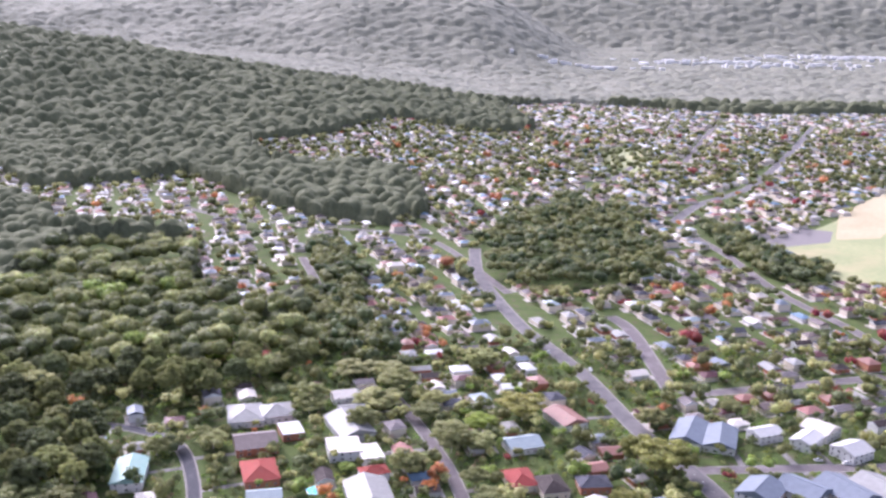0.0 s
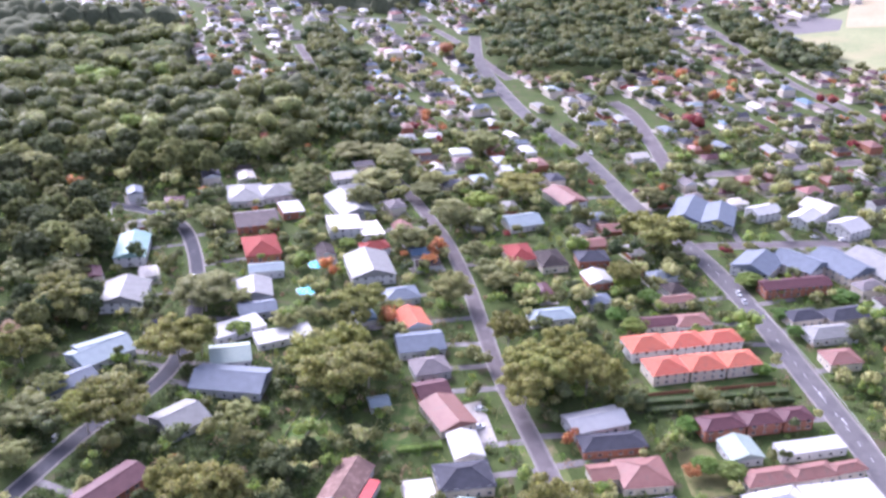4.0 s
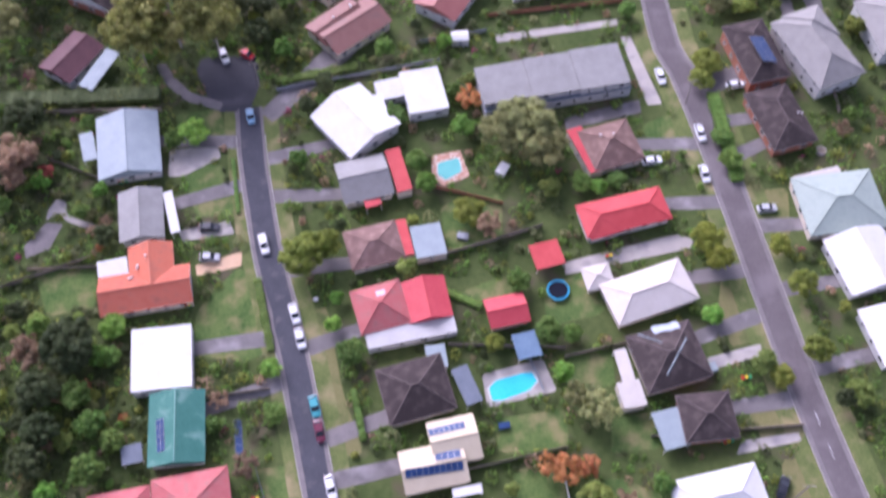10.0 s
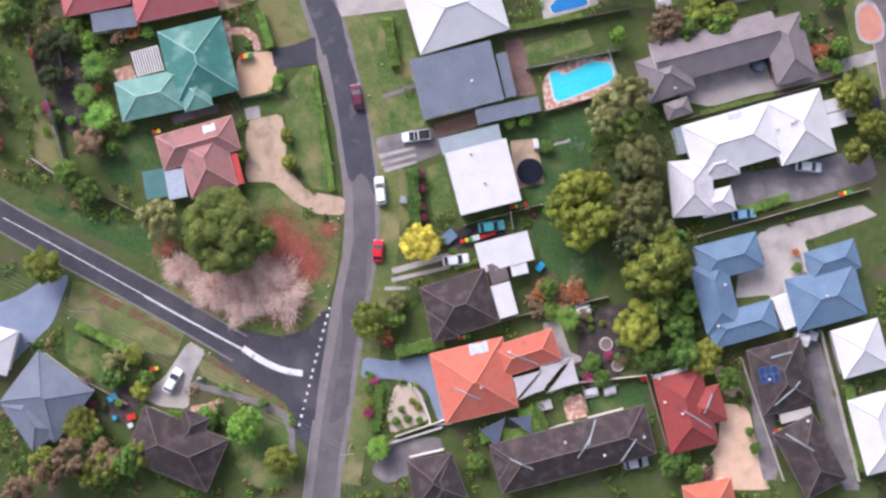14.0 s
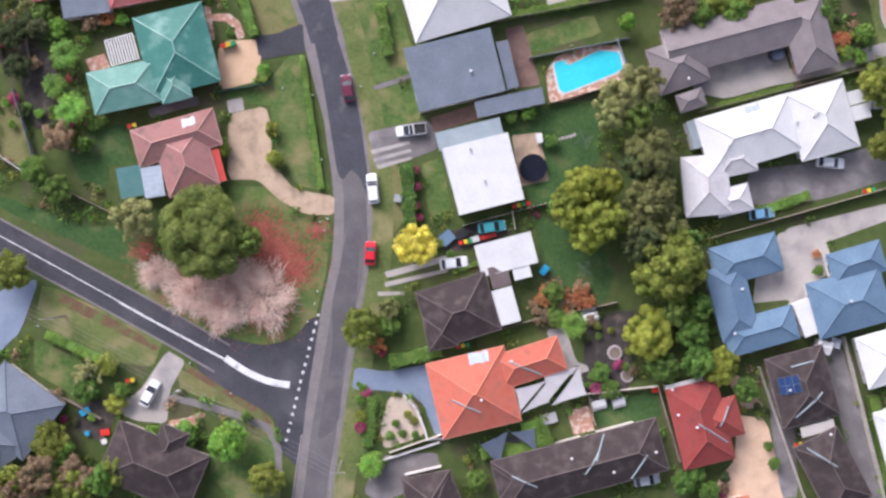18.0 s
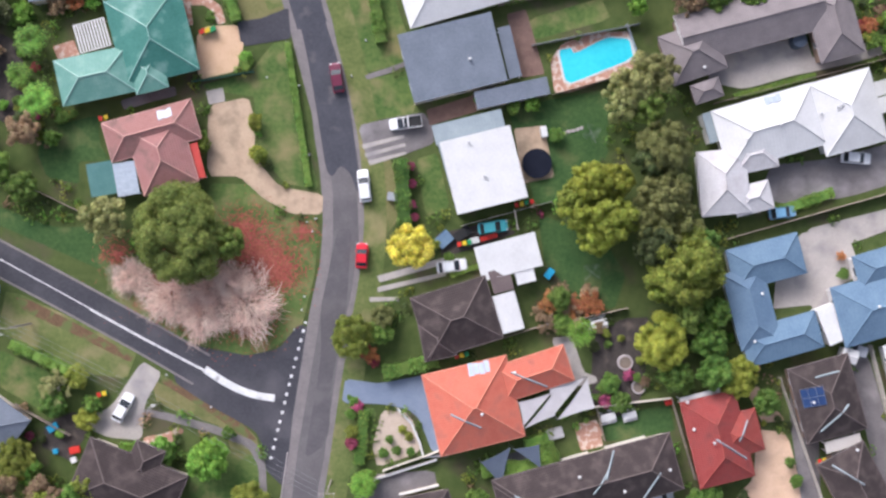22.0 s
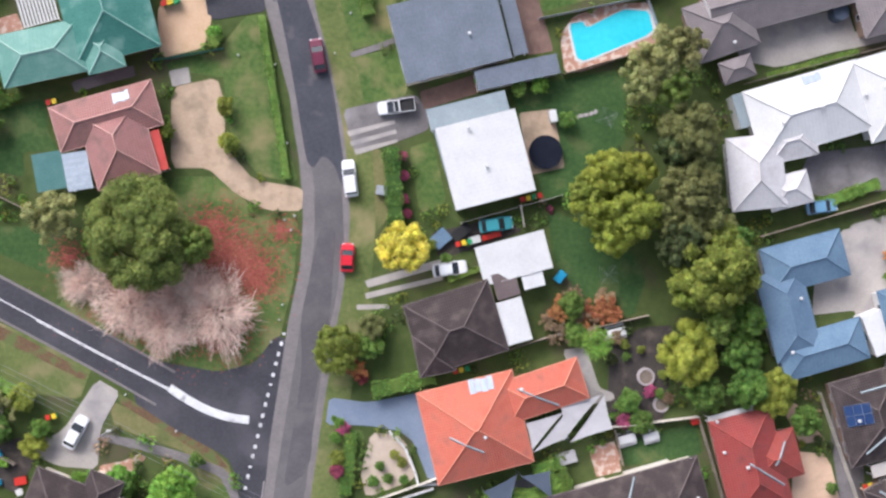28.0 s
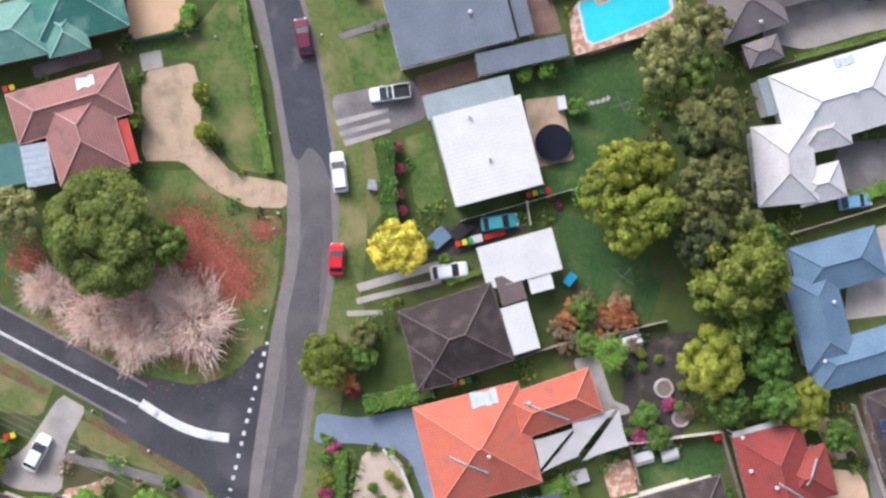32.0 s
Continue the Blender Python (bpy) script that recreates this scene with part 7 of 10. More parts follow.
pool("green tinted swimming pool", pool_green, (2.5, 126.4), (7.3, 127.9), (8, 124.2), (4.4, 121.8), (2.6, 123.3))
slab("paved terrace beside the pool", concrete, (7.2, 192.3), (15.8, 201), (22.9, 202.1), (21.6, 190.2), (10.9, 187))
pool("turquoise rectangular pool on a terrace", pool_water, (10.5, 192.3), (21.8, 195.5), (21.9, 190.6), (11.2, 187.7))
slab("raised timber deck round the small pool", timber_deck, (-41.6, 226.7), (-37.1, 231.8), (-32.3, 233.1), (-25.8, 221.5), (-27.1, 216.2), (-35.3, 218.5))
pool("small oval turquoise pool in a deck", pool_water, (-37.7, 224.3), (-36.1, 229.3), (-33.6, 230.8), (-32, 229.3), (-32.8, 224.8), (-35.6, 222.4))
pool("small turquoise pool behind the houses", pool_water, (-60.7, 433.4), (-56.8, 437.2), (-53.8, 433.6), (-54.4, 428.7), (-58.8, 428.6))
pool("pale turquoise pool beside a flat roof", pool_water, (-62.7, 406.5), (-58.1, 410.5), (-53.7, 407.8), (-54.2, 402.3), (-61.1, 402.1))
slab("pink paved driveway", paver_tan, (35.9, 208.9), (47.9, 210.2), (48.8, 203.4), (38.8, 196.7), (36, 200))
slab("turning area at the end of the street", asphalt, (-54.5, 152.6), (-53.7, 156.6), (-40.2, 157.4), (-39.2, 148.3), (-41.1, 140.7), (-48.4, 140.7), (-51, 144.9))
slab("pale concrete garden path to a back shed", concrete, (-82.7, 114.7), (-81.3, 117.2), (-79.2, 116.4), (-78.4, 113.0), (-68.2, 109.2), (-68.4, 107.6), (-78.6, 111.6), (-80.2, 113.8), (-82.9, 111.6))
slab("grey concrete yard below the garden path", asphalt_worn, (-82.6, 111.2), (-78.9, 110.8), (-80.8, 104.6), (-85.4, 102.4), (-86.4, 105.2))
slab("narrow lane behind the turning area", asphalt_worn, (-64.5, 154.5), (-61.6, 149), (-56.4, 144), (-47.9, 141), (-47.1, 143.3), (-55.1, 146.3), (-59.4, 150.7), (-61.8, 154.9))
slab("pale concrete driveway", concrete, (-58.1, 130), (-47.2, 131.3), (-46.4, 128), (-54.4, 123), (-57.6, 123))
slab("brick paved driveway", paver_tan, (-49.2, 100.5), (-39.5, 103.9), (-39.4, 100.4), (-48.5, 97.9))
slab("grey driveway to the carport", concrete, (-53.8, 109), (-42.9, 111.6), (-41.5, 108.3), (-52.5, 106.4))
slab("dark side driveway of the townhouses", concrete_dark, (31.9, 138.8), (49.9, 144.1), (50.1, 140.4), (32.3, 135.5))
slab("white concrete path by the townhouses", concrete, (47.2, 163), (49.7, 163.1), (55.2, 142.9), (51.7, 142.4))
slab("long white driveway walls", concrete, (16.8, 163.6), (47.3, 168.7), (47.5, 166.8), (17.1, 161.2))
slab("curved asphalt private drive", asphalt, (-18.4, 260.8), (-12.2, 260.9), (-11.9, 249.8), (-15.7, 236.5), (-19.3, 221.5), (-9.3, 212.1), (3.4, 211), (3.4, 208.7), (-10.8, 208.7), (-23.8, 215.5), (-24.1, 221.5), (-18.4, 239.1), (-16.3, 252.4))
slab("driveway strip", concrete, (29.7, 101.1), (54.5, 107.9), (58, 106.5), (57.2, 104.4), (29.5, 98))
slab("driveway strip to the street", concrete, (57.2, 78.9), (68.6, 82), (68.8, 79.5), (58, 76.4))
slab("driveway crossing to the street", concrete, (61.8, 61.5), (73.2, 63.1), (73.5, 61.4), (60.3, 58.6))
slab("driveway with parallel strips", concrete, (55.5, 43.5), (72, 46.1), (72.4, 45), (54.8, 41.7))
slab("salmon paved traffic island", paver_tan, (77.6, 40.8), (80.6, 41.9), (82.2, 37.8), (82.2, 35.1), (79.9, 34.3), (78.1, 35.2))
slab("paved parking bays", concrete, (8.5, 315.4), (17.8, 319.3), (22.8, 292.5), (14.9, 289.1))
slab("footpath strip", concrete, (104.1, 218.6), (109.4, 219.9), (115.3, 200.1), (110, 197.8))
slab("side-street driveway", concrete_dark, (92.2, 182.9), (98.3, 182.9), (98.6, 167.3), (95.7, 167.3))
grass_patch(lawn_brown, (-60.9, -6.0), (-58.7, -6.5), (-50.3, -11.1), (-43.1, -15.5), (-43.8, -16.4), (-51.2, -12.4), (-59.6, -8.2))
grass_patch(lawn_brown, (-39.4, -18.1), (-37.2, -19.5), (-31.0, -23.3), (-26.6, -26.5), (-24.9, -28.8), (-26.2, -28.5), (-28.4, -26.9), (-33.7, -23.2), (-39.0, -19.7))
grass_patch(lawn_brown, (-31.2, -13.8), (-29.1, -16.1), (-25.5, -16.8), (-21.9, -15.8), (-19.2, -13.7), (-20.1, -15.2), (-22.4, -16.9), (-25.5, -17.7), (-29.1, -16.9))
slab("concrete between the long house and its drive", concrete, (48.1, 28.6), (51.2, 30.0), (61.3, 31.5), (62.5, 27.3), (56.1, 25.8), (48.4, 25.1))
slab("concrete court edge along the blue roof", concrete, (55.7, -6.3), (61.2, -6.0), (61.4, -10.1), (55.2, -10.6))
grass_patch(lawn_lush, (-56.0, 19.4), (-47.8, 21.4), (-47.6, 17.0), (-46.2, 14.3), (-50.9, 14.4), (-50.8, 10.9), (-55.7, 12.1), (-57.0, 15.6))
slab("grey concrete yard behind a low wall", concrete_dark, (-7.9, -34.5), (2.1, -34.1), (2.6, -36.9), (-2.8, -37.8), (-3.3, -40.7), (-7.7, -42.3), (-10.2, -40.4))
slab("peach paved side path of the red-roofed house", drive_peach, (50.2, -22.1), (52.7, -22.7), (56.6, -27.8), (53.2, -28.3))
slab("grey concrete side yard between the villas", concrete_dark, (57.7, -20.7), (59.4, -28.8), (61.9, -29.8), (62.1, -43.2), (59.3, -43.2), (57.4, -27.5))
slab("grey paved side court between two houses", concrete_dark, (-44.4, 23.5), (-39.8, 24.7), (-36.1, 25.6), (-35.8, 24.1), (-39.8, 23.2), (-43.8, 22.0))
slab("dark mulch bed under ferns and succulents", mulch, (-64.8, 35.2), (-60.0, 32.9), (-57.1, 24.3), (-60.3, 19.5), (-63.3, 21.3), (-64.7, 27.1))
slab("dark bark play area with toys", mulch, (-56.7, -25.3), (-52.4, -23.6), (-50.2, -26.3), (-53.0, -31.2), (-57.4, -28.8))
slab("pale concrete court against the long house", concrete, (48.0, 27.9), (51.5, 29.6), (56.7, 31.0), (57.5, 28.4), (61.7, 27.8), (62.9, 26.5), (51.4, 23.5), (47.7, 24.3))
# ---- trees ----
tree('bright', -31.8, -31.4, 3.1, 5)
tree('olive', -60.2, -30.2, 3.4, 5)
tree('olive', -50.1, -35, 2.9, 5)
tree('bush', -28.9, -27.3, 1.2, 2)
tree('bush', -38.7, -30.1, 1.9, 3)
tree('brown', -56.1, -35.6, 3.9, 6)
tree('round', 40.7, -10.8, 3, 7)
tree('bush', 45, -10.9, 2.6, 6)
tree('olive', -66.1, -36.9, 3.4, 7)
tree('olive', -58.3, -38.1, 3.1, 6)
tree('round', -34.4, 3, 7.2, 10)
tree('round', -28.1, 1.5, 2.9, 7)
tree('gum', -46.0, 5.6, 3.9, 7)
tree('yellow', -0.7, 0.2, 3.8, 6)
tree('olive', 23.6, 7, 2.4, 7)
tree('yellowgreen', 36.6, -14.6, 4.7, 7)
tree('bush', 44, -15, 3, 6)
tree('bush', 44.8, -19.6, 3, 6)
tree('bush', 39.4, -20.5, 2.6, 5)
tree('yellowgreen', 48.7, -20.7, 3.2, 5)
tree('bush', 53, -24.6, 2.3, 4)
tree('bright', -31.6, -30.7, 3.1, 5)
tree('olive', -25.9, -37.4, 3, 4)
tree('brown', -61.8, -35.1, 3.9, 8)
tree('brown', -65, -37.7, 3.4, 8)
tree('bright', -58.6, -32, 2.3, 4)
tree('olive', -56.5, -37.7, 3.5, 6)
tree('bush', -52.4, -36.5, 2.9, 6)
tree('bush', 42.4, -39.6, 2.1, 4)
tree('olive', -66.1, -2.6, 3.4, 6)
tree('brown', -57.7, 18.7, 3.1, 5)
tree('bush', -62.2, 13.8, 2.3, 4)
tree('bush', -58.6, 10.5, 2.6, 4)
tree('bush', -54.1, 17.8, 1.4, 3)
tree('olive', -23.9, 19.3, 1.2, 2.5)
tree('olive', -23.1, 14.5, 1.3, 2.5)
tree('olive', -31.6, 16.5, 1.1, 2.5)
tree('olive', 74.2, 24.8, 3, 7)
tree('olive', 75.6, 14.7, 2.3, 6)
tree('olive', -9.7, -12.9, 3.5, 5)
tree('bright', -8.4, -35.3, 2.3, 3)
tree('bush', -49, 29.8, 1.1, 2)
tree('bush', -5.6, -12.6, 1.9, 3)
tree('bush', 66.8, 37.3, 1.6, 4)
tree('bush', 73.8, 33.5, 1.8, 4)
tree('bright', -39.1, -29.4, 1.9, 3)
tree('bush', -49, -22.3, 1.4, 3)
tree('bush', -55, -22.1, 2.2, 3)
tree('brown', 41.8, 36.5, 2.6, 6)
tree('bush', 46.6, 37, 2.3, 5)
tree('bush', 52.2, 37.4, 2.3, 5)
tree('bright', 34.7, 36, 1.6, 4)
tree('olive', 75.6, 24.6, 3.8, 7)
tree('olive', 78.5, 19.6, 3, 7)
tree('brown', -70.8, -40.7, 3.4, 7)
tree('bushgum', -5.2, -10.2, 1.8, 3.4)
tree('round', 31.6, 48.5, 4.2, 8)
tree('orange', 26.6, 55, 3.3, 6)
tree('orange', 31, 55.7, 2.7, 5)
tree('orange', 23.5, 56.4, 2.7, 5)
tree('brown', 37.9, 47.7, 3.4, 6)
tree('bush', 44.8, 52.2, 2.4, 5)
tree('brown', 43.5, 38, 3.4, 6)
tree('olive', 49.1, 39.7, 3, 5)
tree('olive', 53.9, 39.2, 2.4, 4)
tree('olive', -26, 100.8, 5.2, 8)
tree('olive', -21.5, 103.3, 3.7, 8)
tree('brown', 13.5, 109, 3.7, 6)
tree('yellowgreen', 59.9, 104.8, 3.9, 7)
tree('yellowgreen', 61.9, 99.9, 3.3, 7)
tree('dark', -70.9, 79.7, 6.2, 10)
tree('dark', -75.6, 70.6, 4.6, 9)
tree('brown', -78.6, 78.8, 4.2, 9)
tree('bright', -63.6, 85.2, 3, 5)
tree('bush', -68.6, 70.1, 3.5, 6)
tree('dark', -73.9, 62.8, 4.1, 8)
tree('bush', -64.8, 64.3, 3.1, 6)
tree('bush', -60.4, 61.1, 2.5, 5)
tree('bush', -63.8, 55.1, 3.6, 7)
tree('dark', -75.2, 56.1, 4, 8)
tree('bright', -70.9, 51, 2.2, 6)
tree('bush', -15, 79.4, 3.2, 5)
tree('bright', -19.1, 85.8, 1.9, 4)
tree('olive', 78.7, 94.4, 3.5, 6)
tree('olive', 79.2, 79.6, 3.2, 6)
tree('olive', 75.4, 103.7, 2.6, 5)
tree('round', 86, 70.2, 3.1, 5)
tree('round', 67.9, 76.9, 3, 5)
tree('olive', 71.1, 74.1, 2.5, 4)
tree('bright', 59, 87.6, 2.4, 4)
tree('gum', 33.6, 66.7, 4.1, 7)
tree('gum', 29.5, 70.4, 3.1, 6)
tree('bush', 24.7, 83.9, 3.2, 5)
tree('bush', 19.5, 95.2, 2.8, 5)
tree('bush', 72.8, 42.3, 2.2, 4)
tree('brown', -34.5, 56.5, 2.7, 4)
tree('brown', -40.8, 70, 2.3, 3)
tree('bush', -41.6, 64.8, 2.1, 3)
tree('bright', -31.1, 76.4, 2.3, 3)
tree('bush', -29.7, 67, 2.3, 3)
tree('gum', 22.3, 132.1, 7.6, 11)
tree('gum', 25.9, 127.1, 5.6, 10)
tree('gum', 17.1, 130.9, 5.6, 10)
tree('gumbig', -58.9, 159.9, 12.2, 22)
tree('gumbig', -49.2, 156.9, 7.6, 21)
tree('gumbig', -66.1, 153.9, 7, 20)
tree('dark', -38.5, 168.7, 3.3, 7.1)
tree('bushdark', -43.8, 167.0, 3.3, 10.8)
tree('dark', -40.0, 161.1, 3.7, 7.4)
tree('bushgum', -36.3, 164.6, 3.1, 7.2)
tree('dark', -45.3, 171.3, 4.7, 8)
tree('gumbig', -97.6, 205.7, 11.4, 22)
tree('gumbig', -102.4, 194.7, 9.8, 22)
tree('gumbig', -82.1, 194, 6.3, 20)
tree('gumbig', -96.9, 215.5, 7.3, 21)
tree('gum', -84.8, 234.6, 10.9, 12)
tree('gum', -79.6, 242.4, 7.9, 12)
tree('gum', -99.6, 175.1, 7.5, 14)
tree('gum', -100.8, 162.5, 5.9, 11)
tree('brown', -90.3, 122.8, 6.5, 11)
tree('dark', -90.2, 135.8, 4.9, 9)
tree('dark', -56.1, 225.8, 4.9, 11.6)
tree('bushdark', -64.6, 227.0, 4.7, 8.1)
tree('dark', -65.1, 221.5, 4.4, 11.0)
tree('bushgum', -56.7, 220.8, 4.8, 7.5)
tree('bushgum', -68.9, 209.2, 3.8, 8.0)
tree('dark', -63.3, 207.9, 3.2, 12.1)
tree('bushdark', -62.1, 215.1, 3.9, 8.7)
tree('dark', -68.6, 215.0, 3.9, 11.9)
tree('dark', -56, 237.1, 6.3, 9)
tree('dark', -74.1, 208, 5.9, 9)
tree('yellowgreen', -4.8, 237, 6.3, 8)
tree('orange', -23.6, 230.2, 3.1, 5)
tree('brown', -36.5, 247.7, 3.9, 4)
tree('bush', -10.1, 250.4, 5.7, 6)
tree('gumbig', 37.4, 236.1, 12.5, 29)
tree('gumbig', 40.1, 221.5, 8.8, 22)
tree('gumbig', 30.8, 225.0, 7.2, 20)
tree('olive', 61.3, 206.9, 4.5, 5)
tree('round', 56.3, 217.8, 5.2, 6)
tree('bush', 82.2, 226.7, 3.7, 4)
tree('bush', 91.6, 233, 4.1, 4)
tree('bush', 0.3, 184.5, 4.8, 6)
tree('bush', 6.7, 223.7, 4, 4)
tree('bush', -47.1, 198.1, 3.2, 4)
tree('bush', -62.2, 191.6, 3.7, 4)
tree('orange', -83.5, 194, 3.7, 5)
tree('bright', -79.4, 191.5, 2.9, 4)
tree('bright', -52.8, 132.9, 3.7, 5)
tree('bush', -56.4, 131.4, 2.9, 5)
tree('olive', 66.7, 153.6, 3.9, 4)
tree('olive', 64.5, 148.4, 3.1, 4)
tree('bush', 68.5, 125.8, 3.2, 4)
tree('bush', 67.3, 132.4, 2.5, 3)
tree('olive', 77.2, 173, 4.7, 4)
tree('bush', 89.7, 177, 4.2, 4)
tree('bush', 11.5, 185.7, 3.4, 4)
tree('bush', -34.2, 173, 3.6, 5)
tree('yellowgreen', 9.1, 112.2, 4, 5)
tree('bush', 34.5, 119.8, 2.6, 4)
tree('bush', 42.3, 120.9, 2.4, 3)
tree('bush', -7.5, 138.2, 3.5, 4)
tree('orange', 9.8, 143.2, 3.3, 4)
tree('bright', 8.3, 134.6, 3, 5)
tree('gumbig', -34.7, 320.9, 16.8, 22)
tree('gumbig', -44.1, 331, 11.1, 20)
tree('gumbig', -24.7, 327.3, 10, 20)
tree('gumbig', -32.6, 346.4, 8.4, 18)
tree('gumbig', -99.9, 342.7, 12.9, 20)
tree('gumbig', -92.1, 347.3, 8.4, 20)
tree('gumbig', -111.7, 298.3, 13.1, 20)
tree('gumbig', -121.2, 296.4, 9.3, 18)
tree('gum', -67.5, 301.4, 7.6, 10)
tree('gumbig', -71.6, 246.4, 12.3, 22)
tree('gumbig', -63.7, 250.2, 8.3, 21)
tree('gumbig', -81.9, 253.5, 7.5, 20)
tree('gumbig', -85.8, 233.2, 9.5, 18)
tree('gumbig', 33.7, 314.5, 11.7, 18)
tree('gumbig', 50.3, 336.3, 12.3, 21)
tree('gumbig', 40.5, 323.5, 12, 21)
tree('gumbig', 57.4, 323.9, 11, 21)
tree('gumbig', 65.7, 321.1, 6.8, 16)
tree('gumbig', 29.9, 357.1, 8.6, 18)
tree('gumbig', 108.6, 452.2, 15.5, 20)
tree('gumbig', 99.4, 461.6, 8.9, 18)
tree('gumbig', 119.7, 451.5, 7.7, 16)
tree('olive', 86.8, 411.8, 7.2, 8)
tree('round', 82.8, 370.8, 5.8, 7)
tree('gum', 20, 477.9, 11.4, 10)
tree('gum', 8.7, 492.4, 11.1, 10)
tree('olive', 23.6, 502.1, 9.6, 9)
tree('gum', 26, 419.2, 9.8, 10)
tree('gum', 30.5, 407.8, 8.1, 10)
tree('gum', 18.8, 437.3, 7.6, 10)
tree('round', 40.2, 400.7, 7.1, 7)
tree('gum', -10.7, 452.1, 8.8, 8)
tree('orange', 0.2, 444, 6.1, 7)
tree('orange', -2.4, 432.7, 5, 6)
tree('gumbig', -30.6, 382.6, 10, 16)
tree('gumbig', -34.3, 368.5, 8.8, 15)
tree('gum', -113.1, 475.1, 9.1, 9)
tree('gum', -120.2, 482.1, 6.5, 9)
tree('gum', -139.4, 467.1, 8, 9)
tree('gum', -132.7, 474.5, 7, 9)
tree('gum', -96.9, 404.4, 10.4, 10)
tree('gum', -102.1, 393.3, 7.9, 10)
tree('gum', -84.5, 389.6, 6, 9)
tree('bushgum', -162.4, 379.7, 7.2, 13.4)
tree('dark', -157.3, 390.7, 6.5, 11.3)
tree('bushdark', -170.8, 395.0, 6.2, 9.4)
tree('dark', -173.5, 383.9, 6.8, 12.9)
tree('dark', -157.3, 381.1, 7.4, 10.5)
tree('bushgum', -153.4, 371.0, 5.6, 13.6)
tree('dark', -144.1, 374.4, 5.9, 14.4)
tree('bushdark', -147.3, 384.6, 6.4, 15.6)
tree('dark', -161.2, 369.3, 5.5, 14.6)
tree('bushdark', -172.9, 373.1, 5.5, 11.5)
tree('dark', -175.0, 365.0, 6.0, 9.4)
tree('bushgum', -163.2, 362.2, 7.0, 15.9)
tree('gum', -166, 411.3, 12, 12)
tree('gum', -183.4, 410.8, 13.1, 12)
tree('gum', -197.7, 468, 14.6, 12)
tree('brown', -168.7, 355.5, 9.6, 11)
tree('gum', -175.4, 449.5, 11.5, 11)
tree('bushgum', -161.2, 433.7, 3.3, 8.6)
tree('dark', -156.8, 438.7, 4.4, 9.3)
tree('bushdark', -161.7, 443.1, 4.2, 11.5)
tree('dark', -165.7, 440.5, 3.5, 9.4)
tree('gum', -70.3, 521.5, 10.4, 10)
tree('gum', -62.5, 369.8, 7.5, 9)
tree('gum', -53.9, 376.1, 5.4, 8)
tree('round', -80.6, 365.6, 5.3, 6)
tree('round', -43.5, 452, 4.7, 5)
tree('gum', -144.5, 298.9, 10.4, 11)
tree('gum', -140.5, 276.1, 8.1, 10)
tree('gum', -141.6, 319.8, 6, 9)
tree('gum', -34.3, 531.3, 16.2, 10)
tree('gum', -26.9, 577.6, 14.2, 10)
tree('gum', -50.1, 576.7, 14.2, 10)
tree('gum', -6.2, 517.1, 9.8, 9)
tree('gum', -0.2, 534.2, 8.9, 9)
tree('dark', -50.7, 279.2, 4.4, 7.1)
tree('bushgum', -55.8, 280.3, 3.1, 6.3)
tree('dark', -56.2, 272.3, 3.6, 6.9)
tree('bushdark', -51.9, 272.3, 4.4, 7.5)
tree('bushgum', -43.3, 273.0, 2.8, 6.3)
tree('dark', -49.5, 270.7, 2.9, 5.8)
tree('bushdark', -47.0, 266.3, 3.0, 10.0)
tree('dark', -42.5, 267.7, 3.3, 9.0)
tree('bushgum', -53.7, 259.1, 3.6, 6.7)
tree('dark', -52.5, 254.8, 3.0, 7.5)
tree('bushdark', -46.9, 254.6, 4.1, 9.3)
tree('dark', -46.9, 261.2, 3.0, 6.7)
tree('gum', -65.2, 287.4, 4.8, 10)
tree('dark', -42.7, 284.6, 4.4, 6)
tree('dark', -23.2, 292.9, 3.1, 8.2)
tree('bushdark', -28.3, 290.7, 2.9, 8.5)
tree('dark', -24.9, 285.0, 4.1, 6.5)
tree('bushgum', -20.6, 289.9, 3.6, 7.9)
tree('bushdark', -76.9, 213.4, 4.9, 7.3)
tree('dark', -68.4, 220.4, 6.6, 10.9)
tree('bushgum', -72.7, 226.3, 6.1, 10.3)
tree('dark', -82.0, 220.9, 6.4, 8.9)
tree('bushdark', -66.3, 220.8, 4.0, 10.9)
tree('dark', -58.5, 222.9, 3.7, 11.1)
tree('bushgum', -61.1, 229.7, 4.6, 6.5)
tree('dark', -67.8, 227.3, 3.8, 11.1)
tree('bushdark', -59.8, 215.4, 3.8, 9.4)
tree('dark', -51.4, 214.8, 4.7, 10.9)
tree('bushgum', -51.3, 220.9, 3.5, 10.9)
tree('dark', -57.7, 222.4, 4.9, 6.9)
tree('dark', -64.8, 204.7, 4.8, 8.0)
tree('bushgum', -62.1, 211.4, 3.7, 8.6)
tree('dark', -66.6, 214.2, 4.8, 9.0)
tree('bushdark', -71.5, 208.7, 4.2, 5.7)
tree('bush', 91.1, 301.8, 4.6, 5)
tree('bush', 91.7, 277.2, 5.4, 6)
tree('round', 99.6, 274.1, 6.1, 6)
tree('orange', 86.5, 274.7, 4, 5)
tree('bush', 120.2, 248.7, 5.1, 5)
tree('round', 133.4, 235.5, 4.2, 5)
tree('round', 155.5, 410.5, 7.2, 6)
tree('round', 144.2, 415.9, 7.3, 6)
tree('bush', 149.5, 384.6, 5.1, 5)
tree('bush', 151.1, 369.8, 4.5, 5)
tree('bush', 182.6, 400.1, 7.1, 6)
tree('bush', 127.7, 339.8, 5, 5)
tree('bush', 94.7, 397.8, 6.1, 6)
tree('bush', 77.4, 381.7, 5.5, 6)
tree('gumbig', -158.2, 382, 15.3, 18)
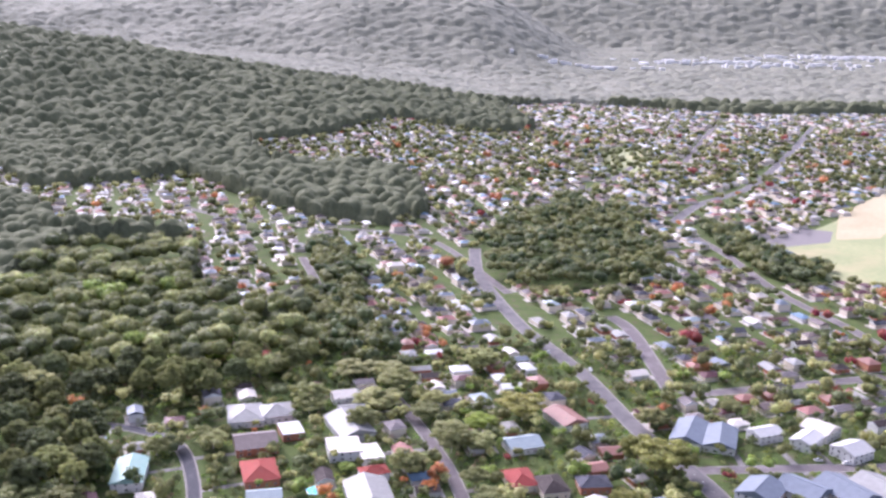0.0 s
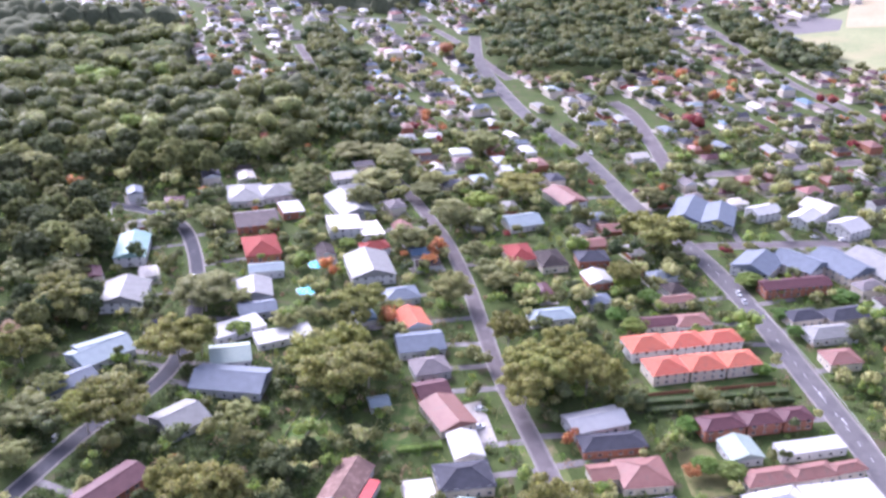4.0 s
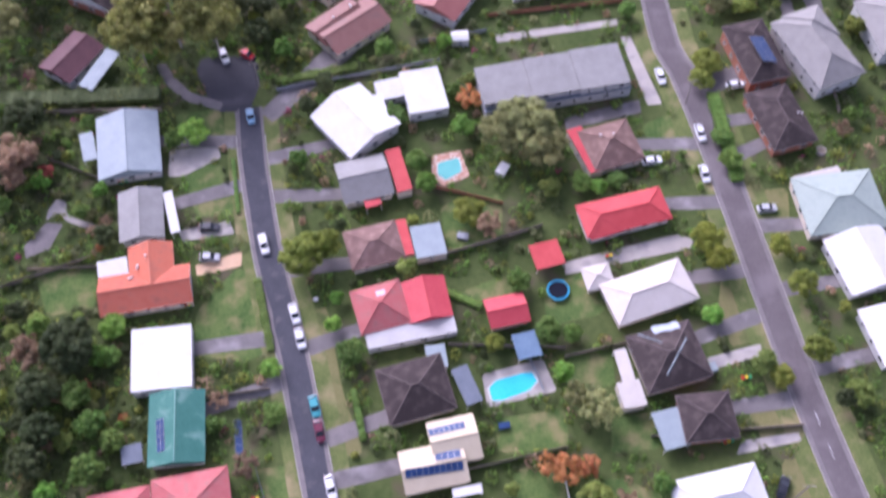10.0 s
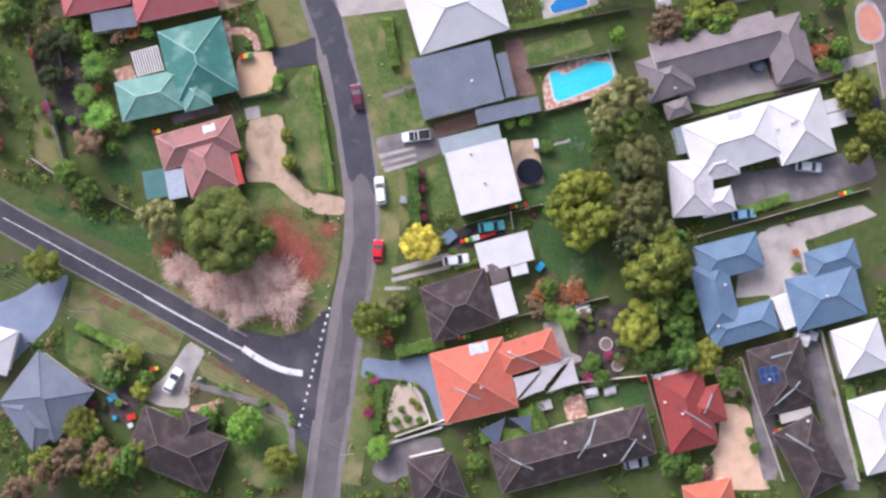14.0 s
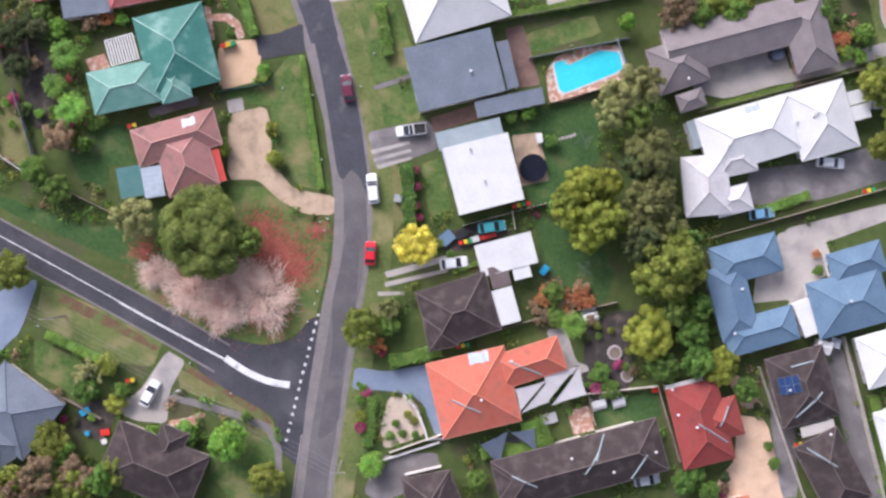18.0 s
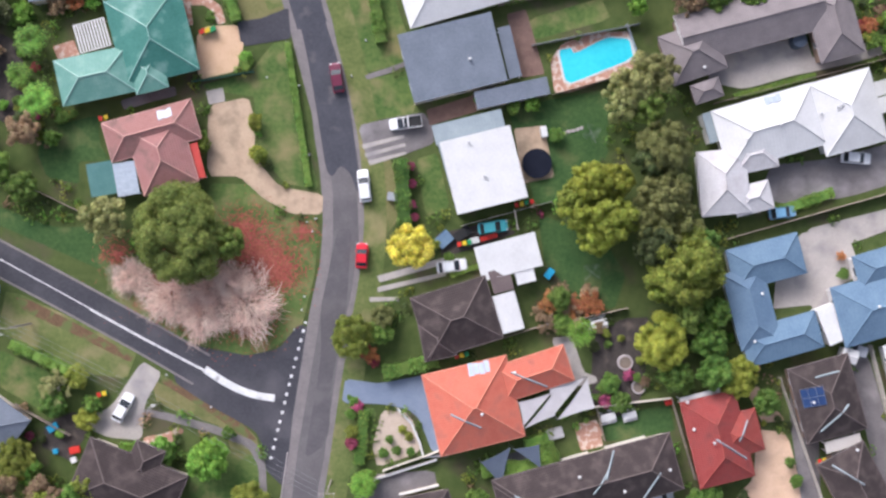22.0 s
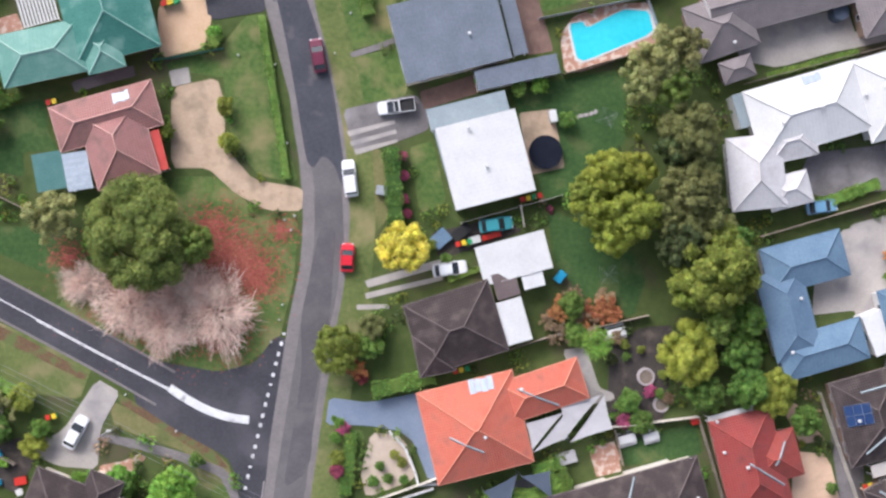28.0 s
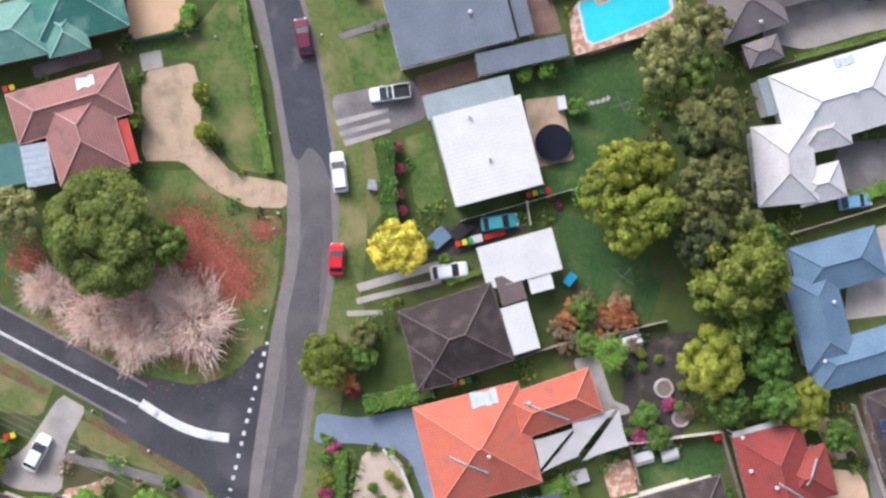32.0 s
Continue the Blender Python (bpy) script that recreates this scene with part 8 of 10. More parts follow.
tree('gum', -98.6, 386, 13.7, 16)
tree('gum', -13.8, 447, 10.2, 14)
tree('gum', -71.5, 531.1, 10.3, 14)
tree('gumbig', 85.9, 413.5, 7.7, 13)
tree('gumbig', 46.6, 516, 13.8, 16)
tree('gum', 7.6, 473.7, 11.2, 15)
tree('gumbig', 38.3, 332.8, 12.3, 16)
tree('gum', 7, 395.4, 9.8, 15)
tree('gum', 115, 507.6, 9.1, 12)
tree('gum', 163.6, 527.2, 7, 9)
tree('gum', -226.5, 537, 14.7, 18)
tree('gumbig', -159.8, 339.1, 10.3, 18)
tree('gum', 26.6, 592.7, 12.9, 14)
tree('gum', -38.3, 500.1, 10.1, 14)
tree('gum', -22.6, 551.7, 12.1, 14)
tree('gum', 33.7, 23.7, 4.6, 10)
tree('gum', 31.4, 21, 3.6, 9)
tree('gum', 37.1, 25.3, 3.2, 9)
tree('round', 35.1, 20.3, 3, 8)
tree('yellowgreen', 26.5, 9.1, 3.8, 9)
tree('yellowgreen', 30.3, 9.5, 3, 8)
tree('yellowgreen', 24.4, 4.6, 3.2, 8)
tree('yellowgreen', 29.4, 3.7, 4.2, 9)
tree('yellowgreen', 26.9, 1.4, 3.3, 8)
tree('bushgum', 37.4, 14.1, 4.6, 10)
tree('dark', 35.3, 12.3, 2.7, 8)
tree('bushgum', 36.9, 6.7, 4.3, 10)
tree('bushgum', 34.7, 3.2, 3, 8)
tree('bushgum', 39.3, 2.7, 3.9, 9)
tree('dark', 35.7, -0.8, 3.5, 9)
tree('olive', 40.2, -4.0, 6.2, 11)
tree('olive', 37.5, -5.6, 3.8, 9)
tree('bush', 42.9, -0.2, 3, 7)
tree('bushgum', 38.9, 9.5, 2.6, 8)
bare_tree(-43.0, -3.4, 3.3)
bare_tree(-37.6, -6.8, 4.2)
bare_tree(-31.2, -5.2, 3.9)
bare_tree(-32.6, -9.6, 4.2)
bare_tree(-25.7, -8.0, 5.6)
bare_tree(-27.6, -4.6, 3.4)
tree_fern(-56.8, 32.4, 2.7, 2.5)
tree_fern(-55.8, 23.7, 2.7, 2.5)
tree_fern(-59.1, 27.5, 2.2, 1.2)
tree_fern(24.8, -13.3, 2.4, 3)
tree_fern(-8.8, -35.5, 2.2, 3)
tree_fern(-56.6, 22.7, 2.2, 3)
tree_fern(-56, 23.8, 1.8, 2)
# ---- hedges, fences ----
hedge(16, -30.4, 19.7, -29.7, 2.2, 2)
hedge(19.5, -30.1, 20.5, -33.1, 2, 2)
hedge(-28.1, 41.3, -26.4, 35.2, 1.6, 1.6)
hedge(-18.8, 31.8, -16, 9.8, 1, 0.8)
hedge(-5.8, 40, -4.5, 31.5, 1.8, 1.6)
hedge(0, 38.9, 1.3, 32.4, 1.6, 1.6)
hedge(-1.9, 13.7, -1.6, 3.5, 2.2, 2.2)
hedge(-5.4, -18.9, 3.1, -17.2, 2, 1.8)
hedge(-61.4, -13, -51.8, -17.8, 1.6, 1.5)
hedge(-8.3, -24.4, -9.4, -32.8, 1.8, 1)
hedge(-25.8, 30, -24.9, 27.7, 1.2, 1.5)
hedge(5.2, -4.2, 12.8, -2, 0.8, 0.8)
hedge(49.6, 22.3, 62.4, 25.4, 0.9, 0.9)
hedge(55.3, 4.2, 64.8, 7.3, 1.6, 1)
hedge(17.3, -30.2, 19.6, -34, 2.6, 2.2)
hedge(19.6, -33.5, 9.3, -34.2, 2, 2)
hedge(74.6, -26.4, 77, -41.6, 2, 1.8)
hedge(9.8, 36.9, 28.6, 39.9, 1.2, 1.4)
hedge(-29, 41.7, -26.6, 35.2, 1.2, 1.2)
hedge(-35.7, 97.2, -31.6, 80.8, 1.6, 0.8)
hedge(-14.6, 72.2, -12.2, 61.7, 1.4, 1.2)
hedge(11.5, 90.4, 3.5, 94.3, 1.4, 1)
hedge(1.9, 218.1, 35.9, 219.5, 2.6, 2)
hedge(-2.9, 212.2, 22.4, 208.9, 2, 1.4)
hedge(-99, 143.1, -61.8, 144.8, 4, 2.4)
hedge(-16.2, 153.5, -35.2, 149.2, 2, 1.2)
hedge(67.2, 145.1, 69.6, 121.3, 3, 1.6)
hedge(-18.3, 236.5, -15.2, 244.3, 2, 2)
hedge(107.2, 232.3, 113.1, 202.6, 2, 1.6)
hedge(-43.5, 127.3, -41.1, 113.3, 0.8, 0.6)
hedge(76.8, 317.3, 134.4, 326.3, 3, 2.4)
hedge(77.9, 311.7, 134.8, 320.4, 2.6, 2.4)
hedge(2.9, 290.6, -12.8, 287, 2.6, 1.6)
# these two stand in for cream gutter strips along the long house
fence(21.3, -33, 25.7, -31.9, 'cream', 2.2)
fence(28.4, -31.2, 34.5, -29.7, 'cream', 2.2)
fence(58.2, -20, 59.9, -28.8, 'cream', 1.5)
fence(69.9, -16.5, 75.8, -40.8, 'cream', 1.6)
fence(-68.6, 16.4, -62.6, 12.1, 'white', 1.2)
fence(-65.8, 27, -62.4, 14.2, 'grey', 1.7)
fence(7.2, 3.3, 20.9, 6.7, 'cream', 1.6)
fence(15.3, 5.5, 15.7, 2.6, 'cream', 1.6)
fence(-5.7, -33.8, 3.7, -30.8, 'cream', 1.4)
fence(3.1, -16.8, 20.1, -12, 'timber', 1.6)
fence(19.6, -12.4, 32.3, -9.9, 'timber', 1.4)
fence(23.5, -25.2, 38.8, -23.9, 'cream', 1.6)
fence(38.8, -23.9, 42.2, -36.4, 'timber', 1.6)
fence(27.3, -25.3, 28.3, -30, 'timber', 1.5)
fence(48.1, 0.4, 79.1, 8.4, 'timber', 1.6)
fence(46.6, 21.3, 73.8, 27.8, 'timber', 1.6)
fence(49.1, -22, 40, -24.6, 'timber', 1.4)
fence(55.7, -21.2, 62.9, -43.1, 'cream', 1.4)
fence(70, -16.9, 76.2, -43.4, 'cream', 1.6)
fence(18.6, 30.7, 35.1, 33.7, 'grey', 1.3)
fence(33.2, 33.7, 35.4, 27.1, 'grey', 1.3)
fence(21.7, 23.1, 35, 26.6, 'timber', 1.4)
fence(-40.4, 17.1, -44.6, 13.6, 'timber', 1.4)
fence(-33.3, 26, -24, 27.4, 'green', 1.3)
fence(-61.1, -22.2, -52.9, -27.1, 'timber', 1.3)
fence(-63.1, 13.1, -49, 5.8, 'timber', 1.1)
fence(-68.8, 37.8, -67.6, 31.4, 'timber', 1.4)
fence(-62.8, 30.3, -64.1, 37.7, 'timber', 1.4)
fence(7.5, 55.7, 27.3, 60.1, 'timber', 1.6)
fence(4.5, 81.8, 28.3, 81, 'timber', 1.6)
fence(28.2, 79.1, 46.7, 83.3, 'timber', 1.6)
fence(20.4, 80.4, 23.4, 71.9, 'grey', 1.4)
fence(26.1, 56.7, 27.7, 45.5, 'white', 1.6)
fence(47.9, 42, 74.1, 45.6, 'timber', 1.4)
fence(44, 62.3, 74.2, 64.4, 'timber', 1.4)
fence(13.5, 36.9, 37.1, 41, 'timber', 1.6)
fence(-31.3, 72.4, -47.8, 70.2, 'timber', 1.4)
fence(-84.3, 99.4, -63.6, 100.2, 'timber', 1.4)
fence(-34, 59.6, -30.3, 49.4, 'grey', 1.2)
fence(-60.7, 228.6, -41.7, 219, 'timber', 1.8)
fence(-10.3, 191.1, -28.8, 173.8, 'timber', 1.6)
fence(14.8, 169.2, 48.6, 174.1, 'brickred', 1.4)
fence(-2.4, 160.7, 14.6, 164.5, 'grey', 1.4)
fence(-35, 146.6, 3.2, 155.4, 'grey', 1.4)
fence(-94.2, 139.8, -61.1, 140.7, 'timber', 1.8)
fence(1.8, 119.8, 16.8, 115.5, 'brickred', 1.4)
fence(0.5, 101.6, 25.2, 109.8, 'timber', 1.5)
fence(87.8, 227.1, 98.7, 201.4, 'timber', 1.5)
fence(106, 227.3, 112.9, 201.5, 'timber', 1.5)
fence(95.7, 155.6, 96.1, 140.2, 'timber', 1.5)
fence(-99.1, 133.4, -70.6, 121.2, 'timber', 1.5)
fence(-88.9, 95.2, -71.6, 102.3, 'timber', 1.5)
fence(79.9, 323.2, 131.8, 332.3, 'brickred', 1.6)
fence(-15.3, 299, 2.9, 302.9, 'timber', 1.4)
fence(86.1, 262, 105.5, 265.3, 'timber', 1.4)
fence(-52, 294.8, -48.9, 311.1, 'timber', 0.8)
fence(-45, 294.9, -39.4, 309.4, 'timber', 0.8)


def low_wall(x0, y0, x1, y1):
    """A rendered garden wall with a coping that overhangs it."""
    L = math.hypot(x1 - x0, y1 - y0)
    root = thing("garden_wall", "low cream rendered garden wall with a coping", "wall", x0, y0, 0.0, math.degrees(math.atan2(y1 - y0, x1 - x0)))
    part("wall", boxes("wall", [(-0.1, -0.11, 0, L + 0.1, 0.11, 0.75)], wall_cream), root)
    part("coping", bevelled("coping", (-0.14, -0.16, 0.752, L + 0.14, 0.16, 0.82), trim_white, 0.02), root)
    return root


low_wall(-3.2, -24.5, -1.2, -26.7)
low_wall(-1.2, -26.7, 0.1, -30.1)
low_wall(0.1, -30.1, 0.5, -31.9)
low_wall(0.5, -31.9, 4.0, -31.7)
low_wall(-8.4, -35.5, 2.4, -32.4)


def retaining_wall(x0, y0, x1, y1, h=1.5):
    """A tan block wall in bays, each between piers, under a flat coping."""
    L = math.hypot(x1 - x0, y1 - y0)
    root = thing("retaining_wall", "tan concrete block retaining wall below the house", "wall", x0, y0, 0.0, math.degrees(math.atan2(y1 - y0, x1 - x0)))
    n = max(1, round(L / 3.2))
    for k in range(n):
        part("bay", boxes("bay", [(L * k / n + 0.2, -0.14, 0, L * (k + 1) / n - 0.2, 0.14, h - 0.004)], drive_sand), root)
    for k in range(n + 1):
        part("pier", bevelled("pier", (L * k / n - 0.198, -0.2, 0, L * k / n + 0.198, 0.2, h - 0.004), drive_sand, 0.02), root)
    part("coping", bevelled("coping", (-0.25, -0.3, h, L + 0.25, 0.3, h + 0.1), concrete, 0.02), root)


retaining_wall(-60.2, 226.4, -48.8, 222.2)
retaining_wall(-48.3, 222.0, -35.8, 215.6)
retaining_wall(-35.4, 215.3, -26.8, 212.8)
retaining_wall(-26.3, 212.3, -17.8, 200.8)
retaining_wall(-17.4, 200.3, -11.0, 193.4)
low_wall(-3.2, -37.5, 2.6, -36.3)
# ---- cars ----
car('red', -8.2, -0.9, 86.2, 3.9)
car('white', -7.6, 9.7, 95.2, 5.0)
car('maroon', -11.4, 26.3, 98.2, 4.6)
car('whiteute', -1.1, 19.2, -173.3, 5.0)
car('white', -44.8, -23.1, 60.5, 4.7)
car('white', 5.5, -2.8, 6.8, 4.6)
car('white', 68.4, 12.5, -6.1, 4.5)
car('blue', 56.7, 4.3, 6.8, 4.3)
car('silver', 36.7, -39.4, 8.5, 4.4)
car('teal', 11.9, 3, 6.8, 4.6)
car('white', -34.9, 105.4, -74.3, 5.0)
car('white', -27.3, 88.9, -71.8, 4.5)
car('white', -25.8, 83.3, -74.5, 4.5)
car('teal', -22.1, 68.7, -74.5, 4.3)
car('maroon', -20.9, 63.6, -74.5, 4.5)
car('white', -18.2, 52.5, -74.4, 4.8)
car('white', -13.6, 47.9, 4.6, 4.7)
car('red', -32.2, 45.1, 5.6, 4.3)
car('silver', -46.2, 102.2, -0.4, 4.5)
car('black', -46.9, 109.6, -0.4, 4.6)
car('black', 68.1, 52, 65, 4.3)
car('black', 80.3, 24, -77.1, 4.4)
car('blue', -40.5, 139, -75.7, 4.5)
car('blue', -45.4, 180.3, 40.8, 4.3)
car('white', -48.3, 156.7, -67.8, 4.6)
car('red', -42.8, 157.1, -34.3, 4.2)
car('white', 55.5, 150.5, -79.6, 4.6)
car('white', 62.9, 134.2, -80.2, 4.5)
car('white', 62.4, 123.1, -81.8, 4.3)
car('white', 50.9, 126.6, 9.3, 4.8)
car('silver', 75, 114, 5.6, 4.5)
car('teal', 91.5, 190.6, 10.8, 4.2)
car('white', 92.6, 184, 15.5, 4.6)
car('black', 101.4, 193.6, 10.9, 4.4)
car('white', 103.6, 186.1, 10.7, 4.5)
car('white', 109.9, 188.2, 13.1, 5.2)
car('silver', 75.5, 204.5, -76.6, 4.6)
car('white', 73, 148, 12.1, 4.8)
car('white', -16.6, 205.5, -48.9, 5.6)
car('silver', 47.5, 178.3, 6.9, 4.3)
car('white', -131.6, 292.2, 89.4, 4.5)
car('silver', -126.5, 308.3, 40.2, 4.5)
car('white', 17.5, 313, 1.1, 4.5)
car('white', 16.1, 302, 18.1, 4.5)
car('white', 137.4, 407.4, -86, 4.6)
car('silver', 137.8, 399.2, -86, 4.6)
car('white', 95.1, 592.9, -83.7, 4.6)
car('white', 95.1, 543.2, -83.2, 4.6)
car('silver', 72.3, 623.4, -82.2, 4.6)
car('white', 193.2, 471, 1.7, 4.6)
car('white', 206.4, 467.9, 1.7, 4.6)
car('white', -111.5, 417.8, 97.5, 4.6)
car('white', -96.8, 347.4, 85.2, 4.6)
car('white', 91.4, 257.3, 8.5, 5.0)
# ---- junction, markings ----
flare = [(-34.9, -13.6), (-32.3, -14.5), (-25.8, -15.8), (-21.1, -14.8), (-18.1, -11.1), (-14.5, -12.5), (-17.5, -30.0), (-20.5, -36.5), (-23.6, -33.4), (-23.8, -30.1), (-25.1, -27.3), (-32.5, -22.9), (-37.5, -19.3)]
SLABS.append(flare)
tagged(new("road_flare", sheet_mesh("road_flare", rounded(flare, 1, 0.12), 0.0, 0.0465, asphalt)), "asphalt flare where the two streets meet", "road", kind="structure")
line_mark(0.16, 0.22, (-74.3, 6.1), (-67, 2), (-49.7, -8.1), (-41.5, -12.9), (-32.4, -18))
line_mark(0.16, -0.16, (-49.7, -8.1), (-41.5, -12.9), (-32.4, -18))
median(1.15, (-32.5, -17.7), (-30.1, -19.4), (-27.3, -21), (-24.5, -22), (-22, -22.4))
dashes(0.42, 0.7, 0.72, (-17.0, -10.8), (-18.2, -14.9), (-19.1, -18.1), (-20.1, -21.6), (-20.9, -24.6), (-21.8, -27.8), (-22.9, -32.0))
dashes(0.12, 4.0, 6.0, (49.7, 221.8), (53, 201.8), (56, 183.6))
dashes(0.12, 3.0, 4.0, (77.2, 67.2), (80.3, 52.8))
dashes(0.3, 2.5, 2.5, (63.7, 180.2), (72.4, 182.3))
dashes(0.12, 3.0, 3.0, (72.4, 182.3), (88.4, 186.3))
dashes(0.16, 3.0, 6.0, (151.3, 284.5), (145.9, 335.7), (139.4, 393.8), (127.3, 452), (108.6, 504.9))
dashes(0.16, 30.0, 0.5, (156.7, 278.2), (154.5, 316.1), (148.7, 366.7), (138.2, 418.6))
arrow_mark((147.1, 325.6), (146.6, 330.8))
arrow_mark((149.8, 308.6), (149.2, 313))
island((77.3, 41), (80.5, 42.3), (82.8, 38.1), (82.6, 34.9), (79.9, 33.9), (77.7, 35.2))
# ---- roof fittings ----
solar_array(59.6, -23.8, 12.8, 3.4, 2.9)
solar_array(3.9, 62.9, 13.3, 7.2, 1.7)
solar_array(4.1, 57.6, 8.2, 4.9, 1.9)
solar_array(1.5, 54.8, 8.5, 11.1, 1.7)
solar_array(-21.2, 142.3, 24.8, 5.1, 2.9)
solar_array(78.8, 153.9, 18.5, 4.7, 7.6)
solar_array(-50.9, 61.9, 9.4, 1.7, 6.6)
solar_array(-36.7, 62.8, 8.5, 1.5, 6.9)
solar_array(95.8, 214.2, 22.4, 4.6, 5.1)
skylight(9.1, -18.2, 9.2, 3.3, 2)
# stands in for a small roof terrace, a dark recess in the white roof
skylight(54.6, 21.4, 14, 2.6, 1.3)
skylight(-37, 20.9, 15.6, 2.2, 1.6)
skylight(-9.4, 91.9, 14.6, 1.9, 1.6)
skylight(48.7, 84.3, 11.2, 5.7, 2.1)
pergola(-47.6, 32.9, 14.3, 4.5, 4.4)
shade_cloth(-46.7, 11.5, 8.5, 4.1, 5, sail_green)
shade_sail((15, -23.6), (20.2, -22.3), (15.7, -27.3))
shade_sail((20.4, -22.3), (20.6, -25.8), (15.9, -27.6))
shade_sail((19.7, -21.4), (25.2, -20.2), (20.1, -26))
shade_sail((9.1, -32.5), (13.7, -30.4), (12.2, -36.2), sail_navy)
shade_sail((14.1, -30.6), (18.1, -30.1), (18.3, -33.8), sail_navy)
shade_sail((25.6, -20.2), (26.7, -24.8), (20.9, -26.4))
roof_vent(8.3, 15.8)
roof_vent(10.6, 10.7)
roof_vent(23.5, -4.5)
roof_vent(69.6, -10.3)
roof_vent(50.9, -15.2)
roof_vent(52.2, -8)
roof_vent(14.4, -18.9)
roof_vent(9.3, -24.8)
roof_vent(23.8, -34.8)
roof_vent(30.6, -37.2)
roof_vent(37.6, -34.2)
roof_vent(40.6, -24.2)
roof_vent(41.4, -28.3)
roof_vent(44.2, -30.2)
roof_vent(61.8, 19.1)
roof_vent(55.3, 17.4)
roof_vent(50.2, 15.4)
roof_vent(64.2, 20)
roof_vent(64.7, 20.3)
roof_vent(44.2, 26.4)
roof_vent(59.6, -24.6)
roof_vent(66.4, -32.1)
roof_vent(8.8, 28.3)
roof_vent(-61.4, 95.3)
roof_vent(-60, 98.3)
roof_vent(-58.5, 100.3)
roof_vent(10, 145.1)
roof_vent(11.4, 46.4)
roof_vent(-18.5, 169.1)
roof_vent(-24.1, 144.3)
roof_vent(-60.9, 95.6)
roof_vent(-60.1, 97.8)
roof_vent(85.9, 137.5)
roof_vent(41.9, 130.7)
roof_vent(84.9, 137.4)
roof_vent(-22.2, 165)
roof_vent(-18.1, 168.4)
roof_vent(-68.3, 197.9)
roof_vent(39, 130.7)
flashing(4.7, -24.9, 9.2, -27)
flashing(13.9, -18.9, 19.4, -21.3)
flashing(60, -20.9, 63.7, -20)
flashing(60.7, -29.2, 65, -25.1)
flashing(62.5, -34.3, 67, -37.2)
flashing(29.3, -31.2, 27.8, -35.3)
flashing(36.1, -34.5, 33.7, -38.6)
flashing(25.9, -37.5, 28.3, -33.9)
flashing(44.5, -29.7, 49.5, -33)
flashing(14, -37.4, 18.1, -39.3)
flashing(49.7, -27.1, 48.2, -30.2)
flashing(47.7, 73.7, 52.5, 81.6)
flashing(42.9, 82.9, 47.3, 80.4)
# ---- yards ----
trampoline(18.9, 12.6, 2.3, trampoline_black)
trampoline(27.7, 94.1, 2.4, plastic_blue)
bins(15.6, 6.3, 4)
bins(-31.4, 33.7, 3)
bins(6.7, 0.5, 3)
bins(5.9, -16.6, 3)
bins(61.6, -34.2, 2)
bins(-47.1, 20.7, 2)
bins(-10.5, 100.1, 2)
bins(-49.9, 90.8, 2)
bins(-31.7, 33.5, 3)
bins(-32.7, 50.3, 2)
bins(63.6, 74.2, 3)
bins(38.7, 102.1, 2)
bins(62.9, 47.3, 4)
bins(-68.1, 121.2, 3)
bins(-51, 170.5, 2)
bins(72.4, 171.3, 2)
bins(73.9, 7.6, 3)
bins(58.1, 60.9, 3)
bins(-48.3, -21, 2)
yard_box("white garden bench table", 27.9, -12.1, 2.6, 1.8, 0.9, 14, trim_white)
yard_box("blue tarpaulin over a trailer", 4.4, 1.3, 2.4, 1.9, 0.9, 40, metal_blue)
yard_box("dark box trailer in the yard", 7.2, 2.1, 2.6, 1.5, 0.9, 35, black_rubber)
yard_box("red canoe beside the van", 11.3, 1.5, 2.6, 0.7, 0.5, 14, plastic_red)
yard_box("white crate beside the bins", 9, 1, 1.5, 0.9, 0.8, 14, trim_white)
yard_box("blue plastic play slide", 20.4, -4.3, 1.6, 1.0, 1.2, 50, plastic_blue)
yard_box("outdoor table with chairs", 29, -26.6, 2.4, 1.8, 0.8, 14, trim_white)
yard_box("white outdoor table", 32.3, -26.4, 2.2, 1.6, 0.8, 14, trim_white)
yard_box("pink outdoor lounge", 20.7, -28.9, 2.6, 1.6, 0.8, 14, sail_cloth)
yard_box("pink toy box on the lawn", 38.4, -24.5, 1.0, 0.8, 0.9, 14, plastic_red)
yard_box("white garden shed", 66.3, -18, 2.4, 2.2, 2.1, -18, trim_white)
yard_box("covered trailer by the hedge", -2.9, 7.9, 1.2, 2.4, 1.1, 80, fence_grey)
yard_box("grey air-conditioning box", 68.3, -17.4, 1.6, 1.6, 1.8, -18, fence_grey)
yard_box("white garden cabinet", 20, 17.4, 1.6, 0.9, 1.6, 100, trim_white)
yard_box("small white letterbox stand", -23.1, 92.3, 1, 0.6, 0.6, 10, trim_white)
yard_box("timber planter box", 73, 33.8, 1.2, 1.2, 1.0, 0, wood_fence)
yard_box("white garden shed", 76.5, 22.3, 2.6, 2.2, 2.2, 0, trim_white)
yard_box("white garden shed", 42.9, 42.1, 2.4, 2.0, 2.1, 10, trim_white)
yard_box("pale blue water tank cover", 57.6, 76.3, 1.8, 1.8, 1.8, 20, metal_pale)
yard_box("white garden shed", 6.3, 185.8, 3.2, 3.0, 2.4, -60, trim_white)
yard_box("white garden shed", 12.9, 180.9, 2.8, 2.4, 2.2, -20, trim_white)
yard_box("covered outdoor spa", 17.1, 124.3, 3.2, 2.2, 1.2, 60, trim_white)
yard_box("round white market umbrella", -9.5, 191.7, 2.8, 2.8, 2.6, 20, trim_white)
yard_box("white flat garage roof", 8.1, 161.5, 4.2, 3.0, 2.4, 5, trim_white)
